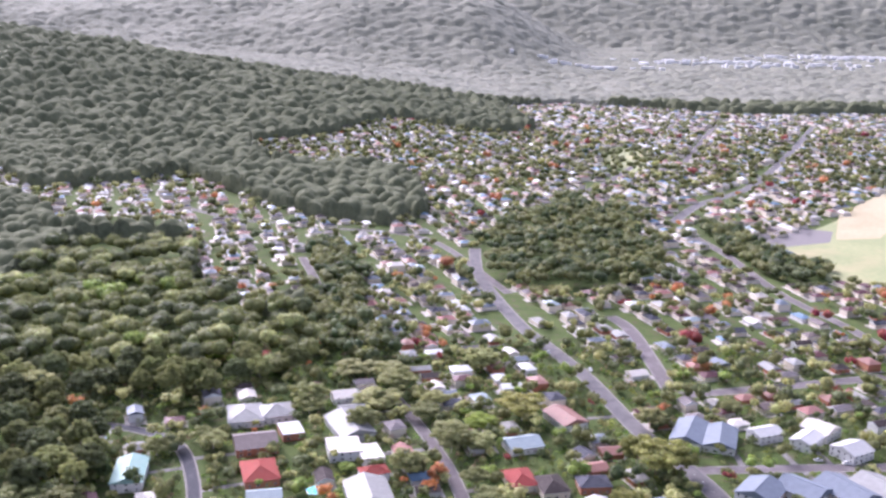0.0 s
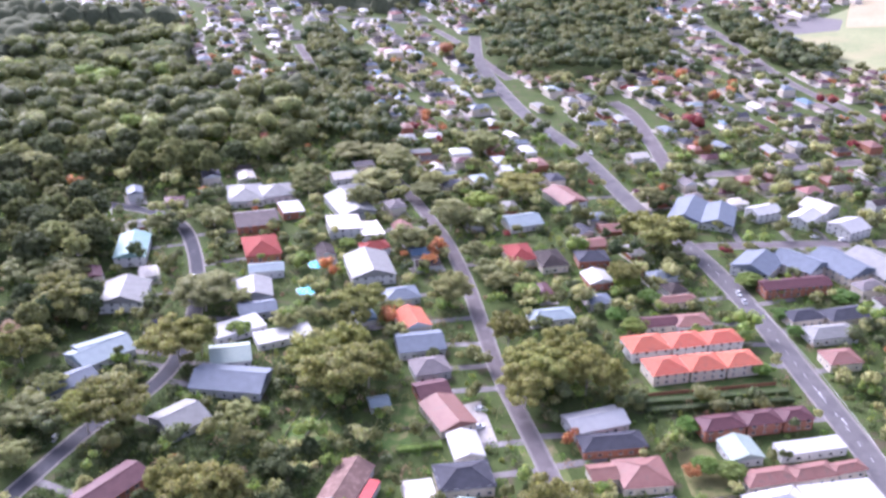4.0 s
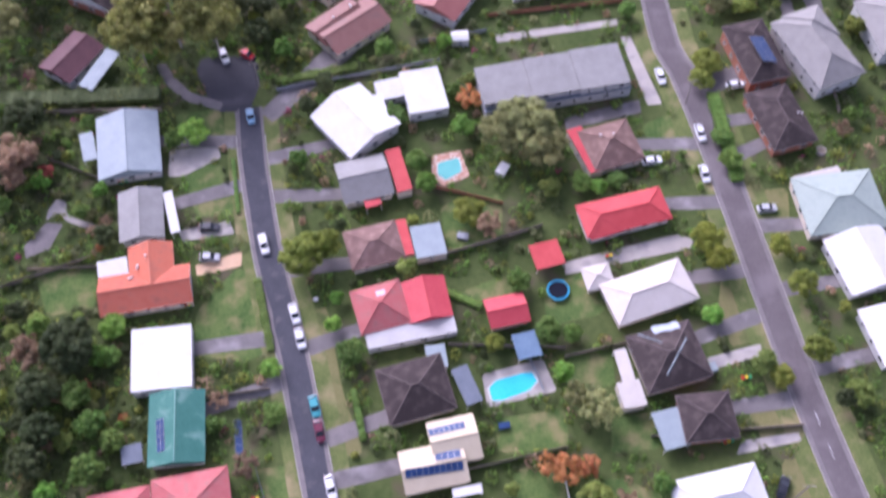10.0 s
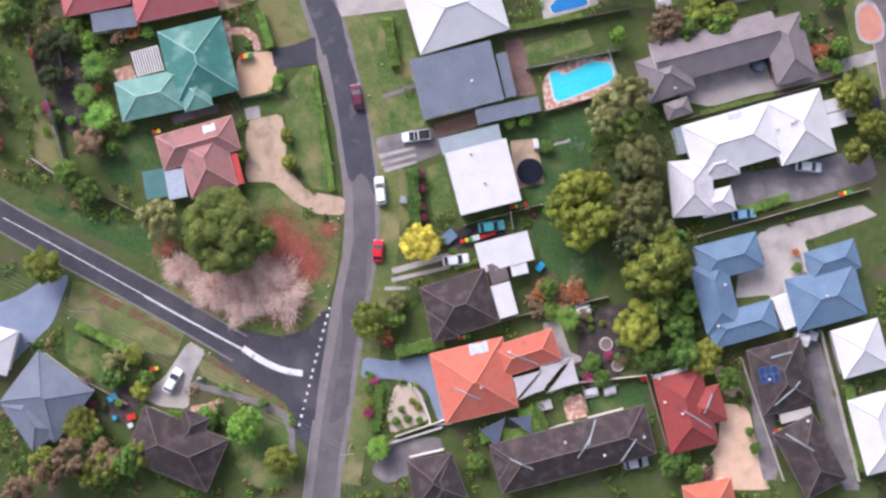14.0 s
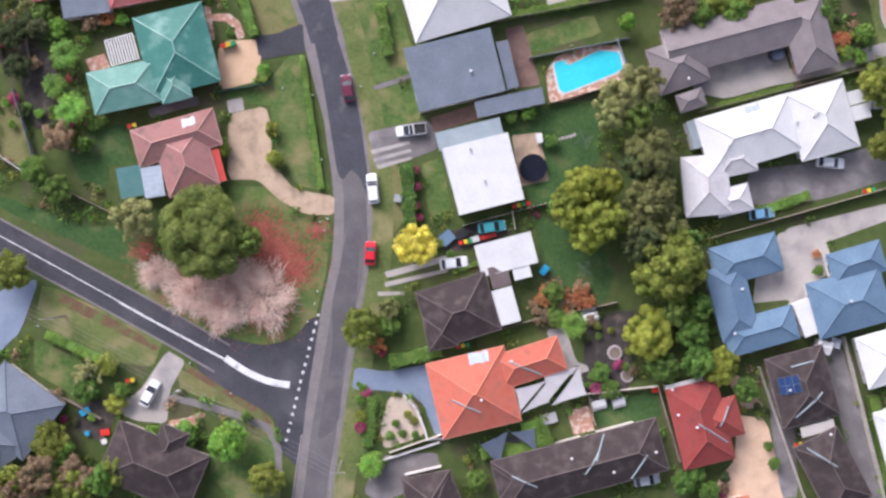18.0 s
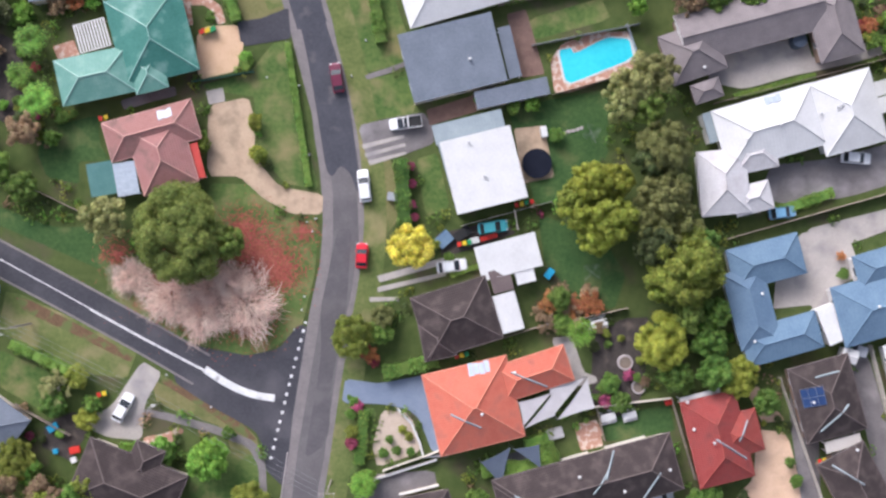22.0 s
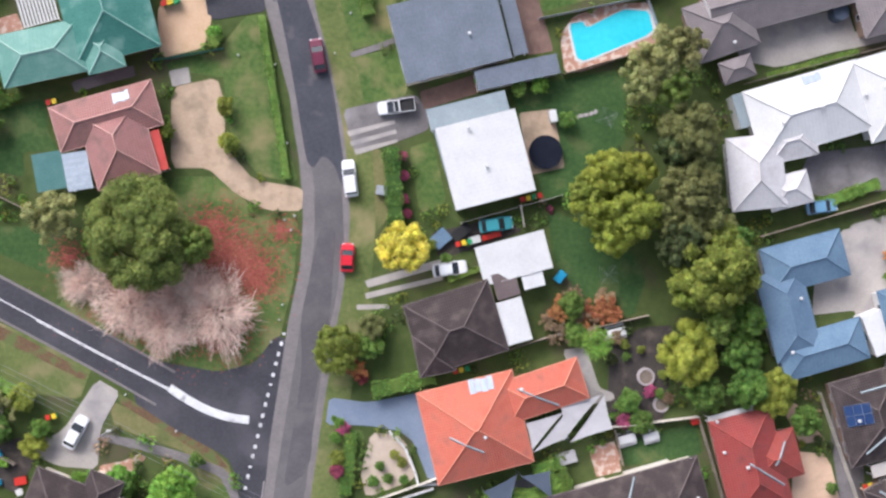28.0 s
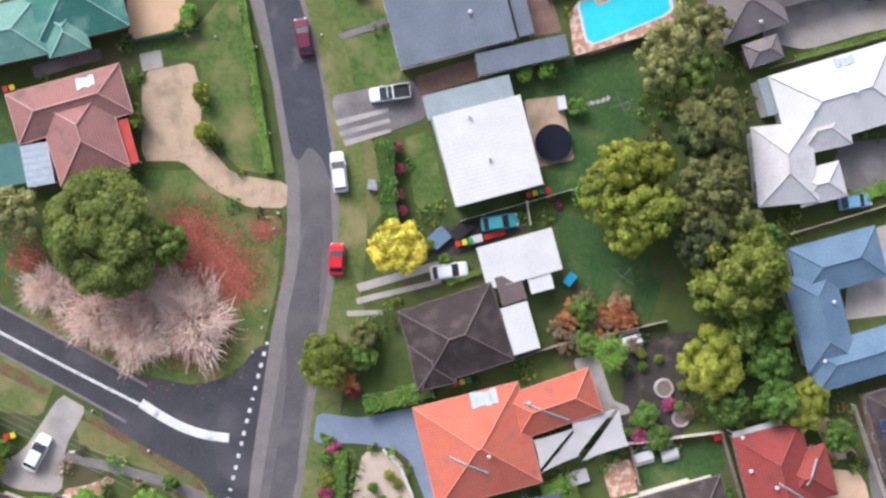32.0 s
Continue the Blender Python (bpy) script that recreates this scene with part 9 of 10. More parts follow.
yard_box("small aluminium dinghy", 7.9, 107.3, 1.5, 2.4, 0.8, 80, fence_grey)
yard_box("dark blue garden cover", 15.3, 64.6, 2.2, 1.2, 0.8, 10, solar_blue)
round_planter(25.6, -13.2, 1.2)
round_planter(31.9, -18.3, 1.2)
round_planter(33.9, -22.1, 1.1)
round_planter(90, 129.4, 1.2)
stepping_stone(21.4, 16.9)
stepping_stone(22.1, 17)
stepping_stone(22.7, 17.2)
stepping_stone(23.4, 17.3)
stepping_stone(24, 17.5)
stepping_stone(24.7, 17.6)
stepping_stone(25.4, 17.8)
stepping_stone(26, 18)
slab('dark mulch of the back garden', mulch, (27.1, -14), (31.8, -11.5), (36.1, -11.4), (34.4, -24.5), (29.1, -27.4), (26.4, -24.3))
slab('rust coloured play mat paving', brick_path, (24.4, -27.6), (27.3, -27), (28.3, -29.5), (25.1, -30.3))
slab('brown bark garden bed', mulch, (-64.5, 32.6), (-60.4, 33), (-60, 29.7), (-61.5, 22.8), (-63.8, 23.3))
slab('sandy patch round the trampoline', drive_sand, (15.5, 18.1), (20.2, 18.5), (21.6, 10.5), (16.7, 9.6))
slab('concrete strips of a driveway', concrete, (-6, -4.1), (4.3, -1.5), (4.5, -2.5), (-5.6, -5.1))
slab('concrete strip of a driveway', concrete, (-6, -5.8), (4.5, -3.7), (4.6, -4.3), (-5.9, -6.6))
slab('concrete garden path', concrete, (-7.2, -7.3), (-2.8, -7.4), (-2.7, -8), (-7.2, -8))
slab('garden path to the grey house', concrete_dark, (-7.2, 26.7), (-3.5, 27.8), (0.1, 29.1), (0.3, 28.5), (-3.2, 27), (-6.9, 26))
slab('concrete footpath beside the corner garden', asphalt_worn, (-41.7, -23.5), (-37.1, -24.5), (-30.7, -26.5), (-25.2, -28.9), (-23.6, -32.5), (-23.5, -39), (-24.6, -39), (-24.7, -32.9), (-26.1, -29.8), (-31.2, -27.6), (-37.6, -25.6), (-41.9, -24.4))
slab('pale concrete terrace beside the orange-roofed house', concrete, (20.5, -14.3), (23.8, -13.9), (25.5, -19.6), (27.4, -20.4), (27.6, -21.3), (24.1, -21.9), (22.7, -19.5))
slab('brown earth yard beside the pink house', brick_path, (-54.4, 31.9), (-51.2, 32.8), (-50.3, 30.5), (-53.5, 29.6))
leaf_patch((-23.8, -0.8), 5.5, 5200)
leaf_patch((-26.3, 3.6), 4.5, 1500)
leaf_patch((-21.1, -3.1), 4.5, 2600)
leaf_patch((-32.1, -7.4), 7, 4200)
leaf_patch((-38.5, -5.2), 6, 3000)
leaf_patch((-17, 3.1), 2.2, 500)
leaf_patch((-45.3, 0), 3.5, 700)
leaf_patch((-25.1, -10.7), 5, 1500)
tree('bush', -4.6, -29.1, 0.8, 1)
tree('bush', -3.6, -30.8, 0.8, 1)
tree('olive', -1.7, -28.7, 0.8, 1)
tree('olive', -2.6, -27.6, 0.7, 1)
tree('bush', -5.6, -31.1, 0.9, 1)
tree('bush', -1.4, -31, 0.8, 1)
tree('magenta', -1.8, 8.6, 0.8, 1.6)
tree('magenta', -0.3, 9.9, 0.8, 1.6)
tree('magenta', -0.5, 12.5, 0.8, 1.6)
tree('magenta', -0.4, 6.7, 0.8, 1.6)
tree('magenta', 0, 4.8, 0.7, 1.4)
tree('orange', -7.3, -15.9, 1.5, 2)
tree('brown', 23.7, -10.6, 2.4, 1.6)
tree('brown', 19.9, -11.9, 1.9, 2)
tree('orange', 26.5, -8.8, 1.9, 2)
tree('bush', 22.2, -12.1, 1.7, 2)
tree('bush', 21.8, -8.2, 2, 3)
tree('orange', 70.6, 32.8, 1.5, 2)
tree('bush', 71.4, 30.5, 1.5, 2)
tree('bush', 29.1, -21.4, 1.9, 2)
tree('bush', 30.9, -24.3, 1.9, 2)
tree('magenta', 28.6, -24.2, 1.3, 1.5)
tree('brown', -43, 35.7, 0.9, 1.6)
tree('bright', -47.9, 38.1, 1.3, 2)
tree('bright', -58.4, 36.8, 1.8, 2.5)
tree('bush', -60.5, 39.5, 2, 3)
tree('dark', -64.6, 30.3, 2.4, 4)
tree('dark', -65.3, 35.8, 2.4, 4)
tree('brown', -52.8, 38, 1.8, 3)
tree('bush', 4.7, -26.4, 1.1, 2)
tree('bush', 8.6, -38.5, 1.9, 3)
tree('bush', 44.5, -38.5, 2, 3)
tree('bush', 46.8, -41.3, 1.9, 3)
tree('bush', 57.8, -37.1, 1.1, 2)
tree('bush', 56.9, -34.2, 0.9, 2)
tree('orange', 65.8, -2.6, 0.8, 1)
tree('bush', 66, -5.4, 1.1, 1.2)
tree('bright', 10.4, 22.2, 1.1, 2)
tree('bush', 15.5, 21.2, 1.3, 2.4)
tree('bright', 18.3, 21.6, 1.3, 2.4)
tree('bush', 21.9, 16.9, 1.3, 2)
tree('olive', 29, -13.7, 0.8, 1.2)
tree('brown', 27.8, -12.8, 1.1, 1.6)
tree('bush', 33.6, -20.6, 0.8, 1.2)
tree('magenta', 29.9, -20.7, 0.6, 0.8)
tree('magenta', 28.6, -22.2, 0.9, 1.3)
tree('bush', 29.2, -15.4, 0.7, 1)
tree('magenta', 32.2, -20.2, 1, 1.5)
tree('bright', 30, -21.3, 0.9, 1.4)
tree('olive', 31.2, -14.5, 0.7, 1)
tree('brown', 34.8, -21.2, 1, 1.5)
tree('dark', 27, -15.6, 1, 1.5)
tree('olive', 34.1, -18, 0.8, 1.1)
tree('bush', 25.5, -25, 0.7, 1)
tree('bush', 27.5, -23.5, 0.8, 1.2)
tree('dark', 28.2, -25.3, 0.8, 1.2)
tree('bush', 25.7, -27, 0.5, 0.8)
tree('olive', -58.9, 25.8, 0.7, 1)
tree('bright', -64, 24.2, 0.9, 1.3)
tree('magenta', -65.3, 30.5, 0.5, 0.8)
tree('brown', -65.2, 23.9, 1, 1.5)
tree('bright', -66.2, 21.5, 0.8, 1.2)
tree('bright', -66.9, 25, 0.9, 1.4)
tree('magenta', -65.8, 25.6, 1.1, 1.6)
tree('bright', -61.6, 23.1, 0.9, 1.3)
tree('bright', -58.9, 30.8, 0.7, 1.1)
tree('bush', -51.2, 21.5, 0.7, 1.1)
tree('magenta', -56.8, 21.3, 0.7, 1.1)
tree('bush', -58.6, 23.3, 0.8, 1.1)
tree('bush', -59.5, 23.6, 0.9, 1.4)
tree('brown', -55.4, 16.8, 0.5, 0.8)
tree('olive', -56.1, 18.3, 0.9, 1.3)
tree('olive', -59.6, 22.6, 0.7, 1.1)
tree('bush', 45.5, -16.5, 0.9, 1.3)
tree('bush', 48.5, -14.6, 0.5, 0.8)
tree('bush', 47.2, -14.8, 1, 1.4)
tree('bright', 48.4, -15, 0.5, 0.8)
tree('brown', 52.2, -18, 0.7, 1.1)
tree('magenta', 52, -18.8, 0.9, 1.4)
tree('olive', 45.6, -16.1, 0.6, 0.9)
tree('bush', 51.8, -21.1, 0.7, 1.1)
tree('dark', 55.4, -27.6, 0.7, 1)
tree('magenta', 54.1, -24.2, 0.9, 1.4)
tree('olive', 53.2, -28.2, 0.5, 0.8)
tree('dark', 57.1, -28.5, 0.6, 0.9)
tree('magenta', -10.4, -29.4, 1.1, 1.6)
tree('bush', -9.8, -23.1, 0.9, 1.4)
tree('olive', -10.3, -27.7, 1.1, 1.6)
tree('bush', -10.6, -22.5, 0.5, 0.8)
tree('magenta', -9.4, -23.8, 1, 1.4)
tree('bush', -10.4, -24.9, 1, 1.5)
tree('bright', -44.3, -29, 1, 1.5)
tree('brown', -42.3, -29.3, 0.8, 1.1)
tree('bush', -45, -29, 0.8, 1.2)
tree('bush', -40.6, -28.9, 0.5, 0.8)
tree('bush', -45, -29.4, 0.7, 1)
tree('brown', -59.6, -22.6, 0.8, 1.2)
tree('olive', -61, -27.6, 0.6, 1)
tree('bush', -58.4, -27.6, 0.5, 0.8)
tree('bright', -54.4, -26.8, 0.8, 1.2)
tree('magenta', -58.9, -27, 0.8, 1.1)
tree('dark', -57.1, -27.5, 0.7, 1)
tree('magenta', 74.7, 34.4, 0.8, 1.3)
tree('dark', 72.1, 36.4, 0.6, 0.9)
tree('brown', 72.7, 35.1, 1.1, 1.6)
tree('dark', 70, 36.4, 0.7, 1)
tree('dark', 73, 34, 0.9, 1.3)
tree('olive', 72.9, 33.7, 1, 1.5)
tree('magenta', 2.5, -25.7, 0.9, 1.3)
tree('bright', 3.4, -24.5, 0.8, 1.2)
tree('brown', 20.5, -35, 0.7, 1)
tree('brown', 20.2, -35, 0.9, 1.3)
tree('brown', 15.7, -33.7, 0.7, 1.1)
tree('bush', 18.3, -33.5, 0.9, 1.3)
tree('bright', 18.4, -34.6, 1, 1.6)
tree('bright', 45.7, -40.9, 0.9, 1.4)
tree('dark', 49.6, -39.2, 1.1, 1.6)
tree('bright', 44.2, -41.2, 0.6, 0.9)
tree('brown', 49.5, -41.1, 1.1, 1.6)
tree('magenta', 49.1, -41.9, 1, 1.5)
tree('olive', 3, 0.5, 0.9, 1.3)
tree('bush', 8.1, 0.6, 0.6, 0.9)
tree('bush', 5.1, -1.4, 0.9, 1.3)
def clothes_line(x, y, turn):
    """A rotary clothes line: pole, four arms and square rounds of wire."""
    root = thing("clothes_line", "galvanised rotary clothes line on the back lawn", "clothes line", x, y, 0.01, turn)
    v, f = tube([(0, 0, 0), (0, 0, 1.9)], [0.035, 0.03], 8)
    part("pole", mesh("pole", v, f, alloy), root)
    for k in range(4):
        a = math.pi / 2 * k
        v, f = tube([(0, 0, 1.75), (1.6 * math.cos(a), 1.6 * math.sin(a), 1.95)], [0.028, 0.02], 6)
        part("arm", mesh("arm", v, f, alloy), root)
    for r in (0.7, 1.1, 1.55):
        q = [(r * math.cos(math.pi / 2 * k), r * math.sin(math.pi / 2 * k), 1.77 + 0.115 * r) for k in range(5)]
        v, f = tube(q, [0.012] * 5, 4)
        part("wire", mesh("wire", v, f, alloy), root)
    return root


def water_tank(x, y, r, h):
    root = thing("water_tank", "round blue-grey rainwater tank beside the house", "tank", x, y, 0.01)
    v, f = tube([(0, 0, 0), (0, 0, h), (0, 0, h + 0.02)], [r, r, r * 0.96], 24)
    part("body", mesh("body", v, f, sail_navy), root)
    v, f = tube([(0, 0, h + 0.021), (0, 0, h + 0.16), (0, 0, h + 0.2)], [r * 0.95, r * 0.4, 0.1], 24)
    part("lid", mesh("lid", v, f, sail_navy), root)
    return root


clothes_line(27.2, 17.0, 20)
clothes_line(26.8, -4.2, 50)
water_tank(59.6, 30.6, 1.1, 2.0)
tree('orange', 20.0, -8.7, 2.0, 1.8)
tree('brown', 22.3, -7.1, 1.8, 1.6)
tree('orange', 25.2, -9.2, 2.1, 1.7)
tree('brown', 26.5, -7.2, 1.6, 1.5)
tree('orange', 23.2, -11.3, 1.4, 1.4)
tree('orange', 27.5, -9.7, 1.3, 1.5)
tree('brown', 18.7, -10.3, 1.3, 1.3)
tree('crimson', -8.0, -15.4, 1.2, 1.4)
tree('crimson', -6.8, -17.0, 1.1, 1.2)
tree('gum', -54.4, -19.8, 2.7, 3.2)
tree('olive', -51.4, -18.1, 2.0, 2.6)
tree('yellowgreen', -50.3, -24.6, 1.8, 2.2)
tree('brown', -58.0, 18.8, 2.1, 3.0)
tree('bush', -52.9, 21.0, 1.2, 1.8)
tree('dark', -54.2, 18.3, 1.4, 2.2)
tree('dark', -62.8, 37.5, 2.0, 3)
tree('bush', -59.9, 36.2, 1.6, 2.4)
tree('brown', -53.3, 37.4, 1.4, 2.4)
tree('orange', -50.2, 38.3, 1.6, 2.2)
tree('crimson', -56.8, 28.7, 0.9, 1.0)
tree('brown', -62.4, 31.4, 1.2, 1.6)
tree('bush', -59.1, 27.0, 1.1, 0.9)
tree('dark', -64.2, 23.4, 1.2, 2.0)
tree('yellowgreen', -23.8, 15.1, 1.2, 2.0)
tree('yellowgreen', -23.9, 20.0, 1.2, 2.0)
tree('bush', -31.9, 16.1, 1.1, 2.2)
tree('bush', -31.7, 17.9, 0.9, 2.0)
tree('bright', -25.1, 29.7, 1.1, 1.6)
tree('bush', -24.8, 28.8, 0.9, 1.4)
tree('orange', 62.3, 33.0, 1.1, 1.2)
tree('crimson', 69.6, 32.8, 1.2, 1.5)
tree('olive', 70.9, 30.9, 1.2, 1.8)
tree('bright', 73.6, 30.0, 1.4, 1.6)
yard_box("blue plastic toy car", -55.5, -25.9, 1.6, 1.0, 0.7, 30, plastic_blue)
yard_box("red plastic toy truck", -52.3, -29.4, 1.5, 1.0, 0.6, 10, plastic_red)
yard_box("blue plastic toy box", -55.2, -29.5, 0.7, 0.7, 0.6, 0, plastic_blue)
yard_box("white plastic storage box", -52.5, -30.9, 0.8, 0.8, 0.6, 20, trim_white)
tree('olive', 67.8, 197.5, 4.7, 5)
tree('bushgum', 72.3, 171.7, 3.8, 5)
tree('olive', 78.6, 174.3, 3.9, 4.5)
tree('bush', 85.6, 176.8, 3.1, 2.2)
tree('dark', 90.9, 177.9, 3.1, 2.4)
tree('bush', 95.6, 178.9, 2.5, 2)
tree('dark', 102.6, 180.8, 2.8, 2.2)
tree('bush', 107.7, 181.9, 3.2, 2.4)
tree('olive', 66.2, 153.1, 3.7, 5)
tree('olive', 58.4, 204.0, 3.5, 5)
tree('bush', 78.5, 207.5, 2.6, 2)
tree('bush', 85.8, 197.9, 2.3, 1.8)
tree('olive', 100.4, 202.6, 3.0, 3)
tree('olive', 118.3, 201.0, 3.7, 4)
tree('bush', 47.9, 193.4, 2.5, 2)
tree('brown', 44.8, 184.9, 2.4, 2.4)
tree('bush', 37.0, 180.0, 2.4, 2.2)
tree('dark', 25.7, 187.1, 1.8, 2)
tree('bushgum', 55.3, 212.4, 2.3, 3)
# ---- street poles ----
power_pole(-13.7, -35.2, 9.0)
power_pole(-58.6, -10.1, 9.0)
power_pole(64.5, 197, 9.0)
power_pole(60.6, 142.9, 9.0)
power_pole(116.3, 202.6, 9.0)
power_pole(63.9, 188.3, 9.0)
power_pole(-39.3, 148, 9.0)
power_pole(70.3, 50.1, 9.0)
street_lamp(-39.7, -22.8, 7.5)
wires((-75.7, -1.4), (-58.6, -10.1))
wires((-58.6, -10.1), (-13.7, -35.2))
wires((-13.7, -35.2), (-15, -71.6))
verge_post(-24.8, 27.4)
verge_post(-22.1, 26.6)
verge_post(-17.2, 25.3)
verge_post(-16.9, 19.7)
verge_post(-15.9, 14.7)
verge_post(-15.1, 4.9)
verge_post(-16.5, 4.4)
verge_post(-9.2, 26.6)
verge_post(-18.9, 31.8)
verge_post(-17.1, -7)
verge_post(-17.6, -9)
verge_post(-18.8, -12)
verge_post(-38.3, -18.4)
verge_post(-31.7, -23.5)
verge_post(-63, -11.7)
verge_post(-15.2, 4.9)
verge_post(-15.7, 3)
verge_post(-6.9, 32)
# ---- regions of woodland and far streets ----
TOWN_MAIN = [(268.6, 568.5), (346.3, 599.4), (1094.4, 2034.9), (876.5, 2006.4), (566.5, 1965.8), (452.3, 2044.8), (257, 2119.7), (112.4, 2047.3), (162.1, 1715.1), (82.1, 1637.6), (-76.9, 1722.8), (-186.2, 1516.3), (-278.7, 1467.5), (-224.2, 1334.6), (-57.1, 1285.1), (-26, 1191.5), (-10.5, 1036.1), (-49, 981.3), (-125.7, 1014.4), (-180.3, 1066.1), (-313.9, 1242.1), (-365.6, 1181.2), (-468.3, 1137.9), (-552.3, 1261.2), (-543.8, 1148.7), (-449.7, 1075.5), (-377.6, 978.6), (-318.8, 934.5), (-240.1, 939.7), (-215.5, 880.4), (-187.7, 742.7), (-134.9, 690), (-98.4, 718.6), (-97.3, 778.5), (-115.4, 886.6), (-97.4, 908.8), (-61.4, 780.4), (-54.7, 693.9), (-28.3, 646.5), (-18.9, 594.2), (30.8, 606.2), (78.8, 588.6), (130.6, 585.9), (181.5, 581.4)]
WOOD_CLUMP = [(37.5, 896.1), (69.8, 1002), (138.1, 1046.8), (184.6, 972.6), (205, 885.9), (180.7, 793.5), (102.9, 757.9), (55.4, 770.8), (37.2, 819.6)]
WOOD_BELT = [(258.5, 1002.2), (290.9, 974.8), (309.4, 862.7), (334.5, 836.4), (318.4, 792.8), (279, 798.9), (254.1, 878.8)]
WOOD_STRIP = [(86, 990.5), (144.6, 1153.5), (172.5, 1077.7), (213.9, 1038.5), (184.6, 972.6), (138.1, 1046.8)]
WOOD_LINE = [(-112.8, 886.8), (-97.4, 908.8), (-61.4, 780.4), (-50.9, 645.5), (-75.4, 644.4), (-91.8, 733.1)]
WOOD_GAP = [(-115.4, 886.6), (-97.4, 908.8), (-61.4, 780.4), (-54.7, 693.9), (-30, 646.5), (-22, 598), (-70, 598), (-92.9, 692), (-98.4, 718.6), (-97.3, 778.5)]
WOOD_LEFT = [(-469.8, 885.2), (-227.9, 911.3), (-187.7, 742.7), (-134.9, 690), (-92.9, 692), (-74.2, 601.8), (-69.7, 577.9), (-129.3, 553.2), (-121.4, 517), (-149.9, 531.6), (-209.3, 529.4), (-171.4, 476.3), (-151.1, 418.1), (-234.2, 415.7)]
FIELD_A = [(315.9, 930.5), (417.5, 1044.7), (536.3, 1201.8), (692.9, 1250.9), (438.5, 767.7), (357.5, 778.9), (318.4, 792.8), (313.7, 853.5)]
FIELD_B = [(231.9, 1466.2), (273.1, 1524.7), (321.3, 1518.5), (273, 1323.1), (249.4, 1299.9), (223.3, 1358.2)]
TOWN_NEAR = [(-27.8, 595.4), (10.6, 676), (421.4, 779.7), (243, 392.7), (158.9, 385.5), (154.3, 441.9), (116.8, 405.6), (84.9, 381.2), (76.3, 388.6), (31.9, 382.4), (36.6, 464.6), (8.7, 474.1), (-15.5, 522.7)]
TOWN_RIDGE = [(-183.8, 501.1), (-112.8, 553.8), (-73.4, 546.3), (-69.9, 574), (-43.5, 575), (-25, 530.7), (-2.3, 425.3), (7.5, 353.3), (-28.9, 352.4), (-49.9, 380.4), (-77, 342.6), (-112.3, 341.8), (-148.8, 383)]
# ---- driveways of the middle streets ----
for cx, cy, a, hx, hy in list(BUILT):
    if not 60 < cy < 620 or hy < 3.5:
        continue
    near = min(((Vector((cx, cy)) - q).length, w, q) for w, line in ROADS for q in line[::2])
    if not hy + near[1] / 2 + 2 < near[0] < 38:
        continue
    if cx < -60 and 140 < cy < 175:
        continue
    d = (near[2] - Vector((cx, cy))).normalized()
    n = Vector((-d.y, d.x))
    p, q = Vector((cx, cy)) + n * (hx * 0.35) + d * (hy * 0.7), near[2] + n * (hx * 0.35) - d * (near[1] / 2 - 0.2)
    if inside_slab(*((p + q) / 2)) or inside(*((p + q) / 2), 0.5) or (q - p).length < 4:
        continue
    slab("plain concrete driveway from house to street", (concrete_dark, asphalt_worn, concrete_dark)[int(cx) % 3], tuple(p + n * 1.5), tuple(q + n * 1.8), tuple(q - n * 1.8), tuple(p - n * 1.5))

finish_roads()

def within(pts, x, y):
    hit, j = False, len(pts) - 1
    for i in range(len(pts)):
        (xi, yi), (xj, yj) = pts[i], pts[j]
        if (yi > y) != (yj > y) and x < (xj - xi) * (y - yi) / (yj - yi) + xi:
            hit = not hit
        j = i
    return hit


# ---- ground sheet ----
gx = sorted(set([round(v) for v in np.concatenate([[-16000, -6000], np.linspace(-3200, -500, 46), np.linspace(-460, 460, 30), np.linspace(500, 3200, 46), [6000, 16000]])]))
gy = sorted(set([round(v) for v in np.concatenate([[-6000], np.linspace(-400, 700, 16), np.linspace(740, 4900, 110), [5300, 5700, 7000, 11000, 28000]])]))
gv = [(x, y, land(x, y)) for y in gy for x in gx]
gw = len(gx)
gf = [(j * gw + i, j * gw + i + 1, (j + 1) * gw + i + 1, (j + 1) * gw + i) for j in range(len(gy) - 1) for i in range(gw - 1)]
bush_floor = material("bush_floor", (0.085, 0.085, 0.062), (0.13, 0.125, 0.095), scale=0.05, fine=0.4, rough=0.95)
# glossy ground added past the clip end, meant as a bright hazy horizon
glossy_far_ground = material("glossy_far_ground", (0.10, 0.13, 0.15), (0.14, 0.17, 0.19), scale=0.002, fine=0.02, rough=0.3, spec=0.5)
gi = [2 if gv[q[0]][1] >= 5600 else 1 if gv[q[0]][1] > 1150 and not within(TOWN_MAIN, *gv[q[0]][:2]) else 0 for q in gf]
ground = tagged(new("ground", mesh("ground", gv, gf, [ground_mix, bush_floor, glossy_far_ground], gi, smooth=True)), "dark green and brown ground of gardens and bush", "ground", kind="structure")


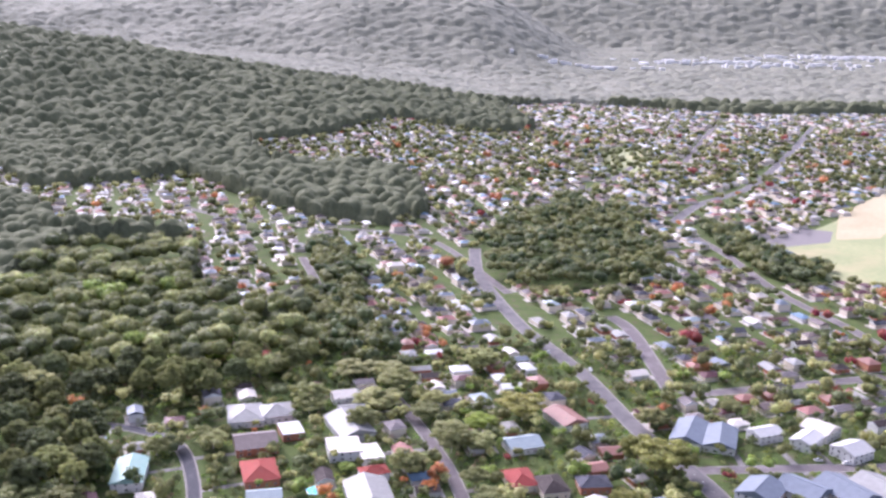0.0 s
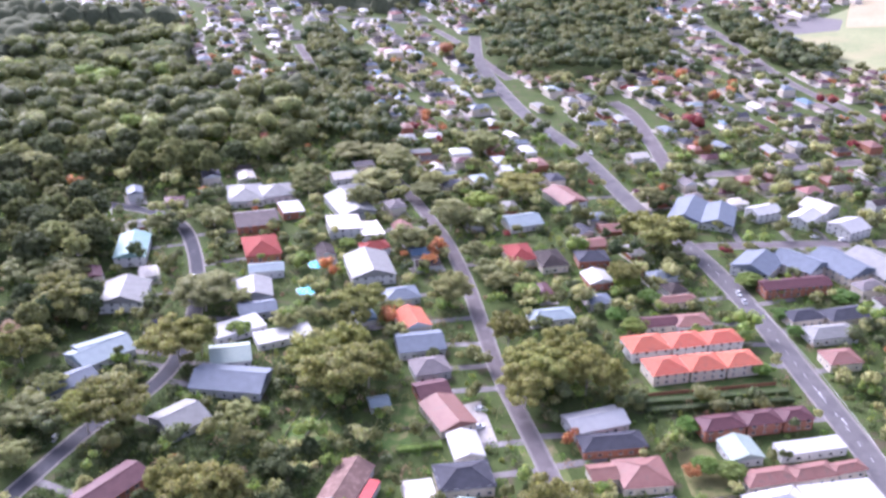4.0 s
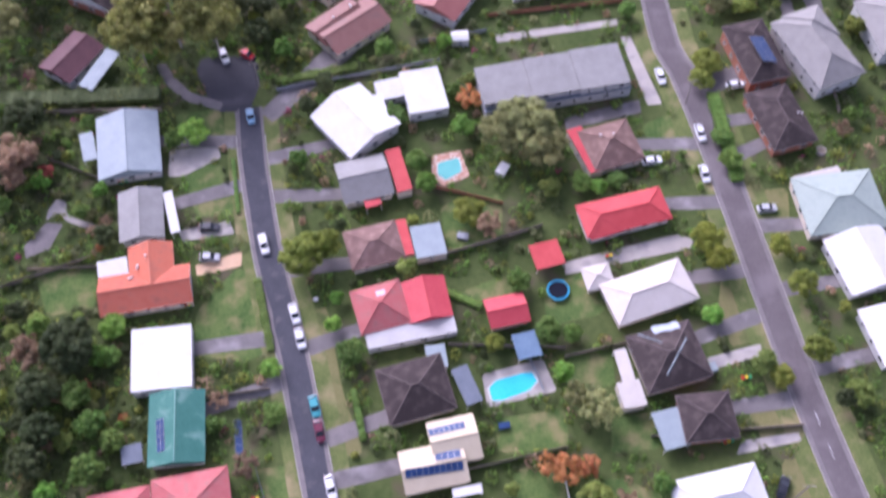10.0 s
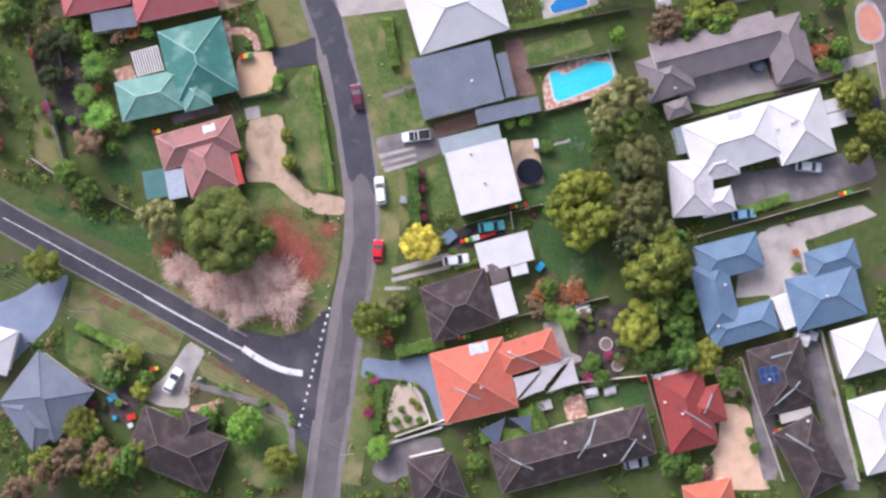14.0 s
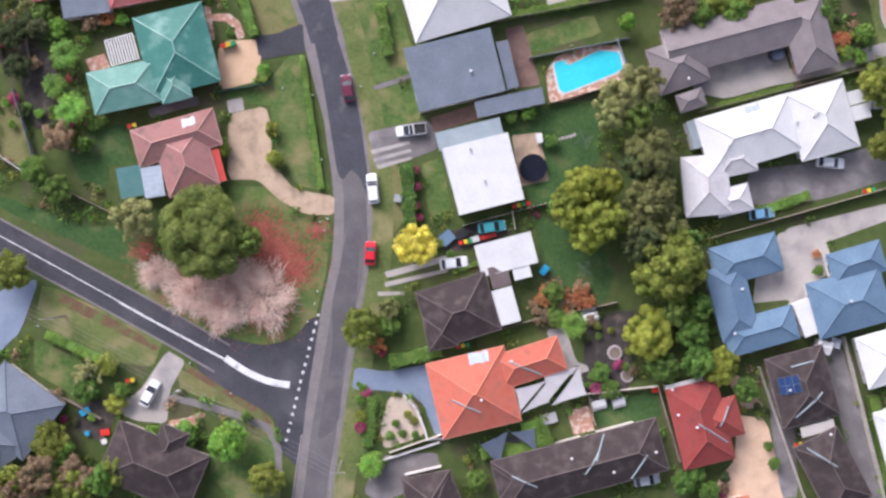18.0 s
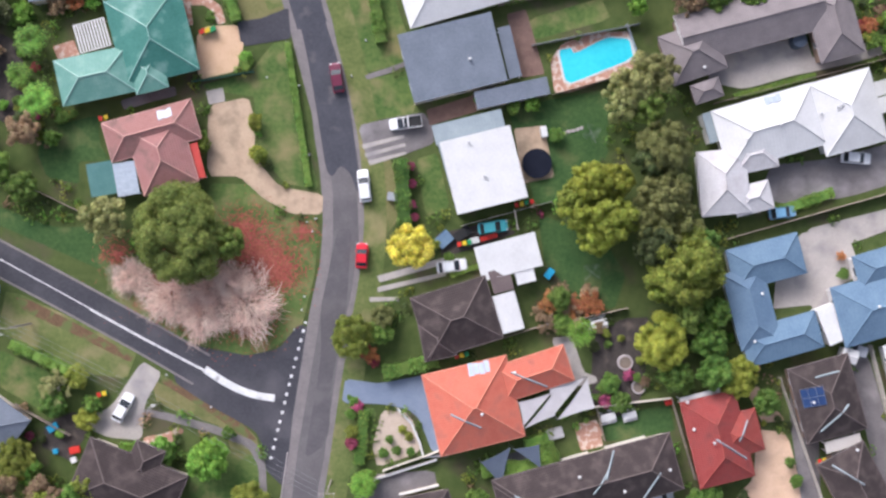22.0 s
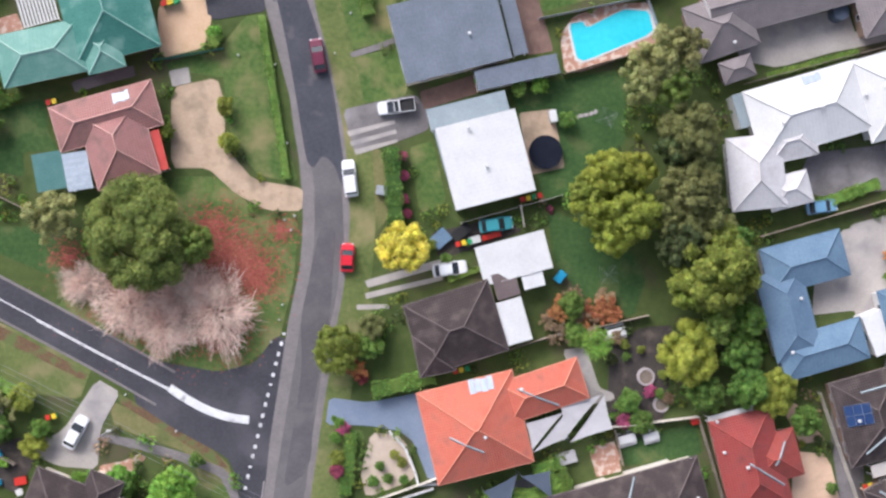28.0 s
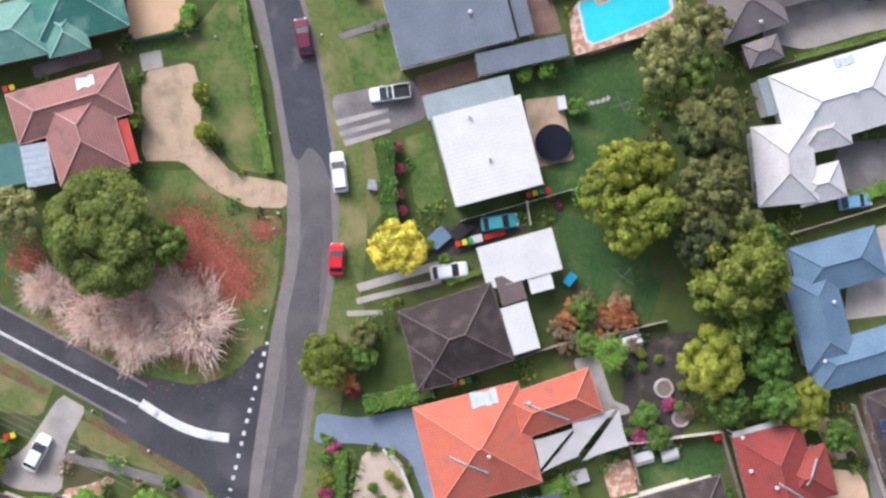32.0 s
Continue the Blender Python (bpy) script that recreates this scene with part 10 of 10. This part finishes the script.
# ---- planting beds of the near gardens, beyond counting ----
def leaf_cloud(places, leafsize, per, rng):
    """Leaf clumps for many plants at once: places are rows of x, y, z, radius, height."""
    a = np.array(places)
    who = np.repeat(np.arange(len(a)), per)
    n = rng.normal(size=(len(who), 3))
    n[:, 2] = np.abs(n[:, 2])
    n /= np.linalg.norm(n, axis=1)[:, None]
    q = a[who]
    wob = rng.uniform(0.7, 1.1, (len(who), 1))
    p = q[:, :3] + n * np.stack([q[:, 3], q[:, 3], q[:, 4]], 1) * wob
    m = n + rng.normal(scale=0.45, size=n.shape)
    m /= np.linalg.norm(m, axis=1)[:, None]
    t = np.cross(m, rng.normal(size=m.shape))
    t /= np.linalg.norm(t, axis=1)[:, None]
    b = np.cross(m, t)
    s = leafsize * rng.uniform(0.6, 1.15, (len(who), 1))
    return np.stack([p - t * s, p - b * s * 0.62, p + t * s, p + b * s * 0.62], 1).reshape(-1, 3)


def quads(name, verts, mat, extra=None, smooth=False):
    """One mesh of loose four-cornered leaf clumps, with triangles of the inner masses besides."""
    v, n = np.asarray(verts), len(verts) // 4
    loops, sizes = np.arange(4 * n), np.full(n, 4)
    if extra:
        tri = np.asarray(extra[1])
        loops, sizes = np.concatenate([loops, tri.ravel() + len(v)]), np.concatenate([sizes, np.full(len(tri), 3)])
        v = np.vstack([v, extra[0]])
    me = bpy.data.meshes.new(name)
    me.vertices.add(len(v))
    me.vertices.foreach_set("co", v.astype(np.float32).ravel())
    me.loops.add(len(loops))
    me.loops.foreach_set("vertex_index", loops.astype(np.int32))
    me.polygons.add(len(sizes))
    me.polygons.foreach_set("loop_start", np.concatenate([[0], np.cumsum(sizes)[:-1]]).astype(np.int32))
    me.polygons.foreach_set("use_smooth", np.full(len(sizes), smooth))
    me.materials.append(mat)
    me.update(calc_edges=True)
    return me


rng = np.random.default_rng(5)
beds = {k: [] for k in ("bush", "bright", "olive", "brown", "dark", "magenta")}
for y in np.arange(-70, 215, 1.75):
    for x in np.arange(-125, 150, 1.75):
        px, py = x + rng.uniform(-0.9, 0.9), y + rng.uniform(-0.9, 0.9)
        if abs(px) > 85 + max(0, py) * 0.32:
            continue
        dense = noise.noise((px / 10, py / 10, 4.0)) + 0.35 * noise.noise((px / 4, py / 4, 7.0))
        wild = 0.7 if px < -18 and py > 115 or px < -54 and py > 35 else 0.35 if px < -30 and py > 35 else 0.15 if py > 140 and px < 10 else 0.0
        if dense < 0.06 - wild:
            continue
        if dense < 0.75 and any(within(p, px, py) for p in LAWNS):
            continue
        r = rng.uniform(0.6, 1.2)
        if inside(px, py, 0.2 + r * 0.6) or near_road(px, py, 2.6 + r) or inside_slab(px, py):
            continue
        tone = noise.noise((px / 3.4, py / 3.4, 12.0)) + rng.uniform(-0.15, 0.15)
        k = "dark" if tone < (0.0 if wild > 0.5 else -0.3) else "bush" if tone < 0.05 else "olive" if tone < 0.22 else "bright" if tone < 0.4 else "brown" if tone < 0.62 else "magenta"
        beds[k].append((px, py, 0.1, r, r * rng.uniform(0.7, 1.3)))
for k, rows in beds.items():
    tagged(new("garden_plants", quads("garden_plants", leaf_cloud(rows, 0.30, 22, rng), LEAVES[k])), "mixed " + k.replace("bush", "green") + " garden plants in beds", "plants", kind="stuff")
beds = {k: [] for k in ("bush", "olive", "brown", "dark", "gum", "bushdark")}
for y in np.arange(50, 640, 4.2):
    for x in np.arange(-260, 330, 4.2):
        px, py = x + rng.uniform(-2.7, 2.7), y + rng.uniform(-2.7, 2.7)
        if abs(px) > 72 + py * 0.45 or noise.noise((px / 16, py / 16, 4.0)) < (-0.35 if py > 190 else -0.12):
            continue
        r = rng.uniform(0.9, 2.7) if py > 190 else rng.uniform(0.7, 1.9)
        if inside(px, py, 0.3 + r * 0.6) or near_road(px, py, 1.0 + r) or inside_slab(px, py) or any(within(p, px, py) for p in LAWNS):
            continue
        beds[rng.choice(list(beds), p=[0.2, 0.14, 0.08, 0.22, 0.08, 0.28])].append((px, py, 0.2, r, r * rng.uniform(0.9, 1.9)))
for k, rows in beds.items():
    tagged(new("garden_plants", quads("garden_plants", leaf_cloud(rows, 0.40, 46, rng), LEAVES[k])), "dense " + k.replace("bush", "green ", 1).replace("green gum", "olive").replace("green dark", "deep green").strip() + " garden plants between the houses", "plants", kind="stuff")

# ---- understory below the gum trees of the gully, its shade put into the leaf colour ----
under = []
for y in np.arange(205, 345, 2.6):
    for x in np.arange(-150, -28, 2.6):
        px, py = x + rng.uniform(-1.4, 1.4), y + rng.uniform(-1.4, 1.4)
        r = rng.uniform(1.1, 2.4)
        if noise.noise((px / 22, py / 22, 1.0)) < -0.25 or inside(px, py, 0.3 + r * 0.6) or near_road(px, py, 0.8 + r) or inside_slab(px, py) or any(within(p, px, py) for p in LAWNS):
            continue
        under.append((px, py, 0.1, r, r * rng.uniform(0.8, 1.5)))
tagged(new("undergrowth", quads("undergrowth", leaf_cloud(under, 0.42, 40, rng), LEAVES["dark"])), "dense undergrowth below the gum trees, dark green with shade in its colour", "undergrowth", kind="stuff")

# ---- overgrown garden slope west of the first street ----
count = 0
for _ in range(1500):
    x, y = rng.uniform(-104, -54), rng.uniform(18, 128)
    r = rng.uniform(0.8, 2.6)
    if count >= 120 or x > -58 and y < 45 or inside(x, y, 0.6 + r * 0.5) or inside_slab(x, y) or near_road(x, y, 3) or any(within(p, x, y) for p in LAWNS):
        continue
    count += 1
    tree(("dark", "bush", "olive", "dark", "bushgum", "brown", "bright", "dark", "round", "orange", "bushdark", "gum", "bush", "crimson")[count % 14], x, y, r, r * rng.uniform(1.3, 2.2))

# ---- small garden trees of the middle streets ----
count = 0
for _ in range(900):
    x, y = rng.uniform(-105, 130), rng.uniform(48, 235)
    if count >= 80 or abs(x) > 62 + y * 0.32 or inside(x, y, 1.2) or near_road(x, y, 2.2) or inside_slab(x, y) or any(within(p, x, y) for p in LAWNS):
        continue
    count += 1
    r = rng.uniform(1.3, 2.9)
    tree(("bush", "olive", "dark", "round", "bush", "brown", "bright")[count % 7], x, y, r, r * rng.uniform(1.7, 2.4))

# ---- woodland beside the suburb: trees one can still tell apart ----
spots = []
for _ in range(5200):
    x, y = rng.uniform(-330, -40), rng.uniform(330, 860)
    if not within(WOOD_LEFT, x, y) or inside(x, y, 4) or near_road(x, y, 3):
        continue
    if all((x - a) ** 2 + (y - b) ** 2 > 12.5 ** 2 for a, b in spots):
        spots.append((x, y))
spots.sort(key=lambda q: q[1])
for n, (x, y) in enumerate(spots[:75]):
    tree(("bushgum", "bushdark", "gum", "bushgum", "bushdark", "bushgum")[n % 6], x, y, rng.uniform(7, 10), rng.uniform(15, 22))
wood_rows = {"gum": [], "bushgum": [], "bushdark": [], "round": []}
for x, y in spots[75:]:
    wood_rows[rng.choice(["gum", "bushgum", "bushdark", "round"], p=[0.12, 0.46, 0.36, 0.06])].append((x, y, -0.5, rng.uniform(6.5, 10.0), rng.uniform(12, 23)))

# ---- far streets: houses in rows ----
FAR_ROOFS = [metal_white, metal_pale, metal_grey, tile_charcoal, tile_brown, tile_pink, tile_grey, metal_slate, metal_cream, metal_brown, metal_rust, metal_grey, metal_slate, metal_maroon, tile_brown, tile_greybrown, metal_blue]
FAR_NAMES = ["white metal", "pale metal", "grey metal", "charcoal tiled", "brown tiled", "pink tiled", "grey tiled", "slate metal", "cream metal", "brown metal", "rust metal", "grey metal", "slate metal", "maroon metal", "brown tiled", "grey-brown tiled", "blue metal"]
ax, ay = Vector((-0.30, 0.954)), Vector((0.954, 0.30))
WOODS = [WOOD_CLUMP, WOOD_BELT, WOOD_STRIP, WOOD_LINE, FIELD_A, FIELD_B]
far_rows, placed, gaps, pads = [], 0, [], []
for i in range(-46, 138):
    for j in range(-96, 100):
        street = j // 2 * 2
        q = ay * (street * 21.0 + (j % 2) * 17.5 + rng.uniform(-3, 3)) + ax * (i * 13.6 + rng.uniform(-2, 2)) + Vector((0, 560))
        x, y = q
        if y < 330 or not (within(TOWN_MAIN, x, y) or within(TOWN_NEAR, x, y) or within(TOWN_RIDGE, x, y)) or any(within(w, x, y) for w in WOODS) or inside(x, y, 7.5) or near_road(x, y, 6.5):
            continue
        if rng.random() < 0.16:
            gaps.append((x, y))
            continue
        gaps += [(x + rng.uniform(-10, 10), y + rng.uniform(-10, 10)) for _ in range(2 if y < 800 else 1)]
        L, W, turn = rng.uniform(9.5, 14), rng.uniform(8, 10.5), math.degrees(math.atan2(ax.y, ax.x)) + rng.choice([0, 90]) + rng.uniform(-6, 6)
        k = int(rng.integers(len(FAR_ROOFS)))
        if x > 100 + 0.06 * y and y < 800 and rng.random() < 0.6:
            k = int(rng.choice([3, 4, 9, 10, 13, 13, 14, 15]))
        pads.append((x, y, turn, L / 2 + rng.uniform(1, 4.5), W / 2 + rng.uniform(0.3, 1.5)))
        h = 2.9 + (rng.random() < 0.25) * 2.2
        kind = "hip" if rng.random() < 0.6 else "gable"
        if y < 1120 and placed < 168:
            placed += 1
            house(FAR_NAMES[k] + " roofed suburban house in a row", (wall_white, wall_cream, brick_red, wall_cream)[k % 4], (x, y, turn, L, W, kind, FAR_ROOFS[k], h), far=True)
        else:
            far_rows.append((x, y, turn, L, W, k, h))
v, f, mi = [], [], []
used = FAR_ROOFS + [wall_cream]
for x, y, turn, L, W, k, h in far_rows:
    z, c, s = land(x, y), math.cos(radians(turn)), math.sin(radians(turn))
    n = len(v)
    hx, hy, up = L / 2, W / 2, 0.2 * W
    loc = [(-hx, -hy, -2), (hx, -hy, -2), (hx, hy, -2), (-hx, hy, -2), (-hx, -hy, h), (hx, -hy, h), (hx, hy, h), (-hx, hy, h), (-hx + hy, 0, h + up), (hx - hy, 0, h + up)]
    v += [(x + a * c - b * s, y + a * s + b * c, z + d) for a, b, d in loc]
    f += [tuple(n + i for i in g) for g in ((0, 1, 5, 4), (1, 2, 6, 5), (2, 3, 7, 6), (3, 0, 4, 7), (4, 5, 9, 8), (6, 7, 8, 9), (5, 6, 9), (7, 4, 8))]
    mi += [len(used) - 1] * 4 + [k] * 4
tagged(new("far_houses", mesh("far_houses", v, f, used, mi)), "countless small roofs of the far suburb", "houses", kind="stuff")


v, f = [], []
for n, (x, y, turn, hx, hy) in enumerate(pads):
    c, s, k = math.cos(radians(turn)), math.sin(radians(turn)), len(v)
    v += [(x + a * c - b * s, y + a * s + b * c, land(x + a * c - b * s, y + a * s + b * c) + d + 0.0005 * (n % 40)) for a, b, d in box_v(-hx, -hy, -0.5, hx, hy, 0.03)]
    f += [tuple(i + k for i in g) for g in BOX_F[1:]]
tagged(new("far_yards", mesh("far_yards", v, f, concrete)), "grey paved yards and drives of the far houses", "paving", kind="stuff")

# ---- far trees ----
ICO2 = ico_template(2)


def far_trees(name, label, rows, mat, fuzz, leafsize, many=3, wide=1.0, flat=0.9, loose=0.42):
    """Crowns of several rough lumps each, with leaf clumps on the nearer ones."""
    shape = ICO2 if fuzz > 60 else ICO
    base, bf = np.array(shape[0]), np.array(shape[1])
    vs, fs, k, lumps = [], [], 0, []
    for x, y, z, r, h in rows:
        for m in range(many):
            ox, oy = rng.normal(scale=loose * r, size=2)
            lr = r * rng.uniform(0.46, 0.72) * wide
            q = base * (lr * (0.8 if fuzz > 12 else 1.0) * rng.uniform(0.88, 1.1, (len(base), 1)))
            q[:, 2] *= flat
            c = np.array([x + ox, y + oy, z + h - lr * flat * 0.94 - rng.uniform(0, 0.2) * h * min(1.0, math.hypot(ox, oy) / r)])
            vs.append(q + c)
            fs.append(bf + k)
            k += len(base)
            lumps.append((*c, lr * 1.06, lr * 0.95))
    v = np.vstack(vs)
    f = np.vstack(fs)
    extra = (v, f)
    cloud = leaf_cloud(lumps, leafsize, fuzz, rng) if fuzz else np.zeros((0, 3))
    tagged(new(name, quads(name, cloud, mat, extra, smooth=True)), label, "trees", kind="stuff")


rows = {"gum": [], "round": [], "dark": [], "orange": [], "bushgum": [], "bushdark": [], "crimson": []}
for x, y in gaps:
    if y < 1700:
        k = rng.choice(["gum", "bushgum", "bushdark", "dark", "orange", "crimson"], p=[0.26, 0.42, 0.2, 0.085, 0.025, 0.01])
        if not inside(x, y, 0.5) and not near_road(x, y, 2):
            big = rng.random() < 0.3
            rows[k].append((x, y, land(x, y) - 0.5, rng.uniform(4.5, 7) if big else rng.uniform(2.4, 4.8), rng.uniform(9, 15) if big else rng.uniform(4.5, 9)))
for k, x, y, r, h in (("orange", 6, 814, 9, 15), ("orange", -90, 655, 6, 13), ("orange", 63, 1101, 9, 13), ("crimson", 169, 655, 8, 9), ("crimson", 279, 698, 6, 11),
                      ("crimson", 297, 644, 7, 12), ("crimson", 322, 1285, 11, 13), ("orange", 468, 1238, 10, 14), ("crimson", 696, 1664, 12, 13), ("crimson", 225, 1549, 10, 12), ("orange", -1.6, 441, 5, 12)):
    rows[k].append((x, y, land(x, y) - 0.5, r, h))
for area, gap, tall in ((WOOD_CLUMP, 11, 18), (WOOD_GAP, 11, 17), (WOOD_BELT, 9.5, 13), (WOOD_STRIP, 10, 14), (WOOD_LINE, 8.5, 14)):
    xs, ys = [p[0] for p in area], [p[1] for p in area]
    for y in np.arange(min(ys), max(ys), gap):
        for x in np.arange(min(xs), max(xs), gap):
            px, py = x + rng.uniform(-3, 3), y + rng.uniform(-3, 3)
            if within(area, px, py) and not near_road(px, py, 2):
                rows[rng.choice(["bushdark", "bushgum", "bushgum", "dark"])].append((px, py, land(px, py) - 0.5, rng.uniform(5.5, 9), tall * rng.uniform(0.7, 1.1)))
for _ in range(2100):
    x, y = rng.uniform(-200, 290), rng.uniform(215, 640)
    if abs(x) > 60 + y * 0.42 or inside(x, y, 1.5) or near_road(x, y, 2.5) or inside_slab(x, y) or any(within(p, x, y) for p in LAWNS):
        continue
    big = rng.random() < 0.22 and not inside(x, y, 4)
    rows[rng.choice(["gum", "round", "bushgum", "bushdark", "orange", "crimson"], p=[0.28, 0.12, 0.345, 0.225, 0.025, 0.005])].append((x, y, -0.4, rng.uniform(4, 6) if big else rng.uniform(1.8, 4.0), rng.uniform(8, 13) if big else rng.uniform(4, 8.5)))
for k, r in wood_rows.items():
    far_trees("woodland", LOOK[k] + "s in dense woodland", r, LEAVES[k], 66, 0.7, 8, loose=0.34)
for k, r in rows.items():
    far_trees("street_trees", LOOK[k] + "s among far houses", r, LEAVES[k], 34, 0.85)

rows = []
y = 1200.0
while y < 2150:
    gap = 10.5 + max(0, y - 700) * 0.0066
    for x in np.arange(-700, 1150, gap):
        px, py = x + rng.uniform(-0.5, 0.5) * gap, y + rng.uniform(-0.5, 0.5) * gap
        if within(TOWN_MAIN, px, py) and rng.random() < 0.5 and not near_road(px, py, 4):
            rows.append((px, py, land(px, py) - 1, gap * rng.uniform(0.34, 0.52), rng.uniform(6.6, 8.5)))
    y += gap * 0.92
far_trees("street_trees", "small dark trees between the farthest houses", rows, LEAVES["bushgum"], 5, 1.6, 2, 1.2, 0.85)


# ---- bushland canopy: crowns grown together over the hills ----
def within_many(pts, X, Y):
    hit, j = np.zeros(X.shape, bool), len(pts) - 1
    for i in range(len(pts)):
        (xi, yi), (xj, yj) = pts[i], pts[j]
        if yi != yj:
            hit ^= ((yi > Y) != (yj > Y)) & (X < (xj - xi) * (Y - yi) / (yj - yi) + xi)
        j = i
    return hit


def canopy(label, y0, y1, mat, grain, crown, swell, relief):
    """A sheet of domed crowns, one beside the other, each with its own height and spread, open where the bush ends."""
    gen = np.random.default_rng(int(y0))
    ys = y0 * np.exp(np.arange(0, math.log(y1 / y0), grain))
    us = np.arange(-0.60, 0.60, grain)
    Y = np.repeat(ys[:, None], len(us), 1)
    X = Y * us[None, :]
    cells, top = [], y0 - 60
    while top < y1 + 80:
        cells.append((top, crown + swell * (top - y0)))
        top += cells[-1][1]
    starts, sizes = np.array([c[0] for c in cells]), np.array([c[1] for c in cells])
    wide = 400
    jx, jy, jh, jr = (gen.uniform(a, b, (len(cells), wide)) for a, b in ((0.1, 0.9), (0.1, 0.9), (0.5, 1.2), (0.5, 0.8)))
    row = np.searchsorted(starts, Y, side="right") - 1
    dome = np.zeros(Y.shape)
    for dj in (-1, 0, 1):
        r = np.clip(row + dj, 0, len(cells) - 1)
        c = sizes[r]
        col = np.floor(X / c).astype(int)
        for di in (-1, 0, 1):
            k = (col + di) % wide
            d2 = ((X - (col + di + jx[r, k]) * c) ** 2 + (Y - starts[r] - jy[r, k] * c) ** 2) / (jr[r, k] * c) ** 2
            dome = np.maximum(dome, relief * c * jh[r, k] * np.sqrt(np.clip(1 - d2, 0, 1)))
    keep = ~(within_many(TOWN_MAIN, X, Y) | within_many(FIELD_A, X, Y) | within_many(FIELD_B, X, Y) | within_many(WOOD_GAP, X, Y) | (within_many(WOOD_LEFT, X, Y) & (X > -330)) | ((Y < 850) & (X > -60)))
    lands = np.array([[land(x, y) for x in r] for r, y in zip(X.tolist(), ys.tolist())])
    keep[0] = keep[-1] = False
    Z = lands + np.where(keep, 5.0 + dome + gen.uniform(-0.4, 0.4, Y.shape), -1.0)
    n, m = Y.shape
    use = keep[:-1, :-1] | keep[1:, :-1] | keep[:-1, 1:] | keep[1:, 1:]
    a = (np.arange(n - 1)[:, None] * m + np.arange(m - 1)[None, :])[use]
    me = bpy.data.meshes.new("woodland")
    V, Q = np.stack([X.ravel(), Y.ravel(), Z.ravel()], 1), np.stack([a, a + 1, a + m + 1, a + m], 1)
    used_v, back = np.unique(Q, return_inverse=True)
    V, Q = V[used_v], back.reshape(Q.shape)
    me.vertices.add(len(V))
    me.vertices.foreach_set("co", V.astype(np.float32).ravel())
    me.loops.add(Q.size)
    me.loops.foreach_set("vertex_index", Q.ravel().astype(np.int32))
    me.polygons.add(len(Q))
    me.polygons.foreach_set("loop_start", np.arange(0, Q.size, 4).astype(np.int32))
    me.polygons.foreach_set("use_smooth", np.full(len(Q), True))
    me.materials.append(mat)
    me.update(calc_edges=True)
    return tagged(new("woodland", me), label, "trees", kind="stuff")


# distance haze is put into these base colours, most in the farther one
bush_canopy_hazed = material("bush_canopy_hazed", (0.082, 0.092, 0.052), (0.152, 0.16, 0.094), scale=0.05, fine=0.3, rough=0.9, bump=0.5, bump_scale=0.5, spec=0.1)
hill_canopy_hazed = material("hill_canopy_hazed", (0.15, 0.155, 0.115), (0.26, 0.256, 0.198), scale=0.006, fine=0.12, rough=0.9, spec=0.1, sheen=0.08)
canopy("dense gum canopy over the first ridge, paled grey-green as by haze", 640, 2100, bush_canopy_hazed, 0.0026, 15.5, 0.004, 0.75)
canopy("far bushland canopy over the hills with haze in its colour", 2060, 4900, hill_canopy_hazed, 0.0030, 21, 0.007, 0.42)

# ---- far pale buildings of the next towns ----
v, f = [], []
for cx, cy, n, sx, sy in ((1000, 3250, 90, 420, 160), (330, 2950, 14, 190, 30), (520, 2960, 8, 120, 25), (1450, 3600, 120, 380, 130)):
    for _ in range(n):
        x, y = cx + rng.normal() * sx * 0.5, cy + rng.normal() * sy * 0.5
        w, d, h = rng.uniform(9, 30), rng.uniform(9, 18), rng.uniform(4, 8) + 13
        k = len(v)
        z = land(x, y)
        v += [(x + a, y + b, z + c) for a, b, c in box_v(-w / 2, -d / 2, -3, w / 2, d / 2, h)]
        f += [tuple(i + k for i in g) for g in BOX_F]
tagged(new("far_buildings", mesh("far_buildings", v, f, metal_white)), "pale roofs of distant towns in haze", "buildings", kind="stuff")
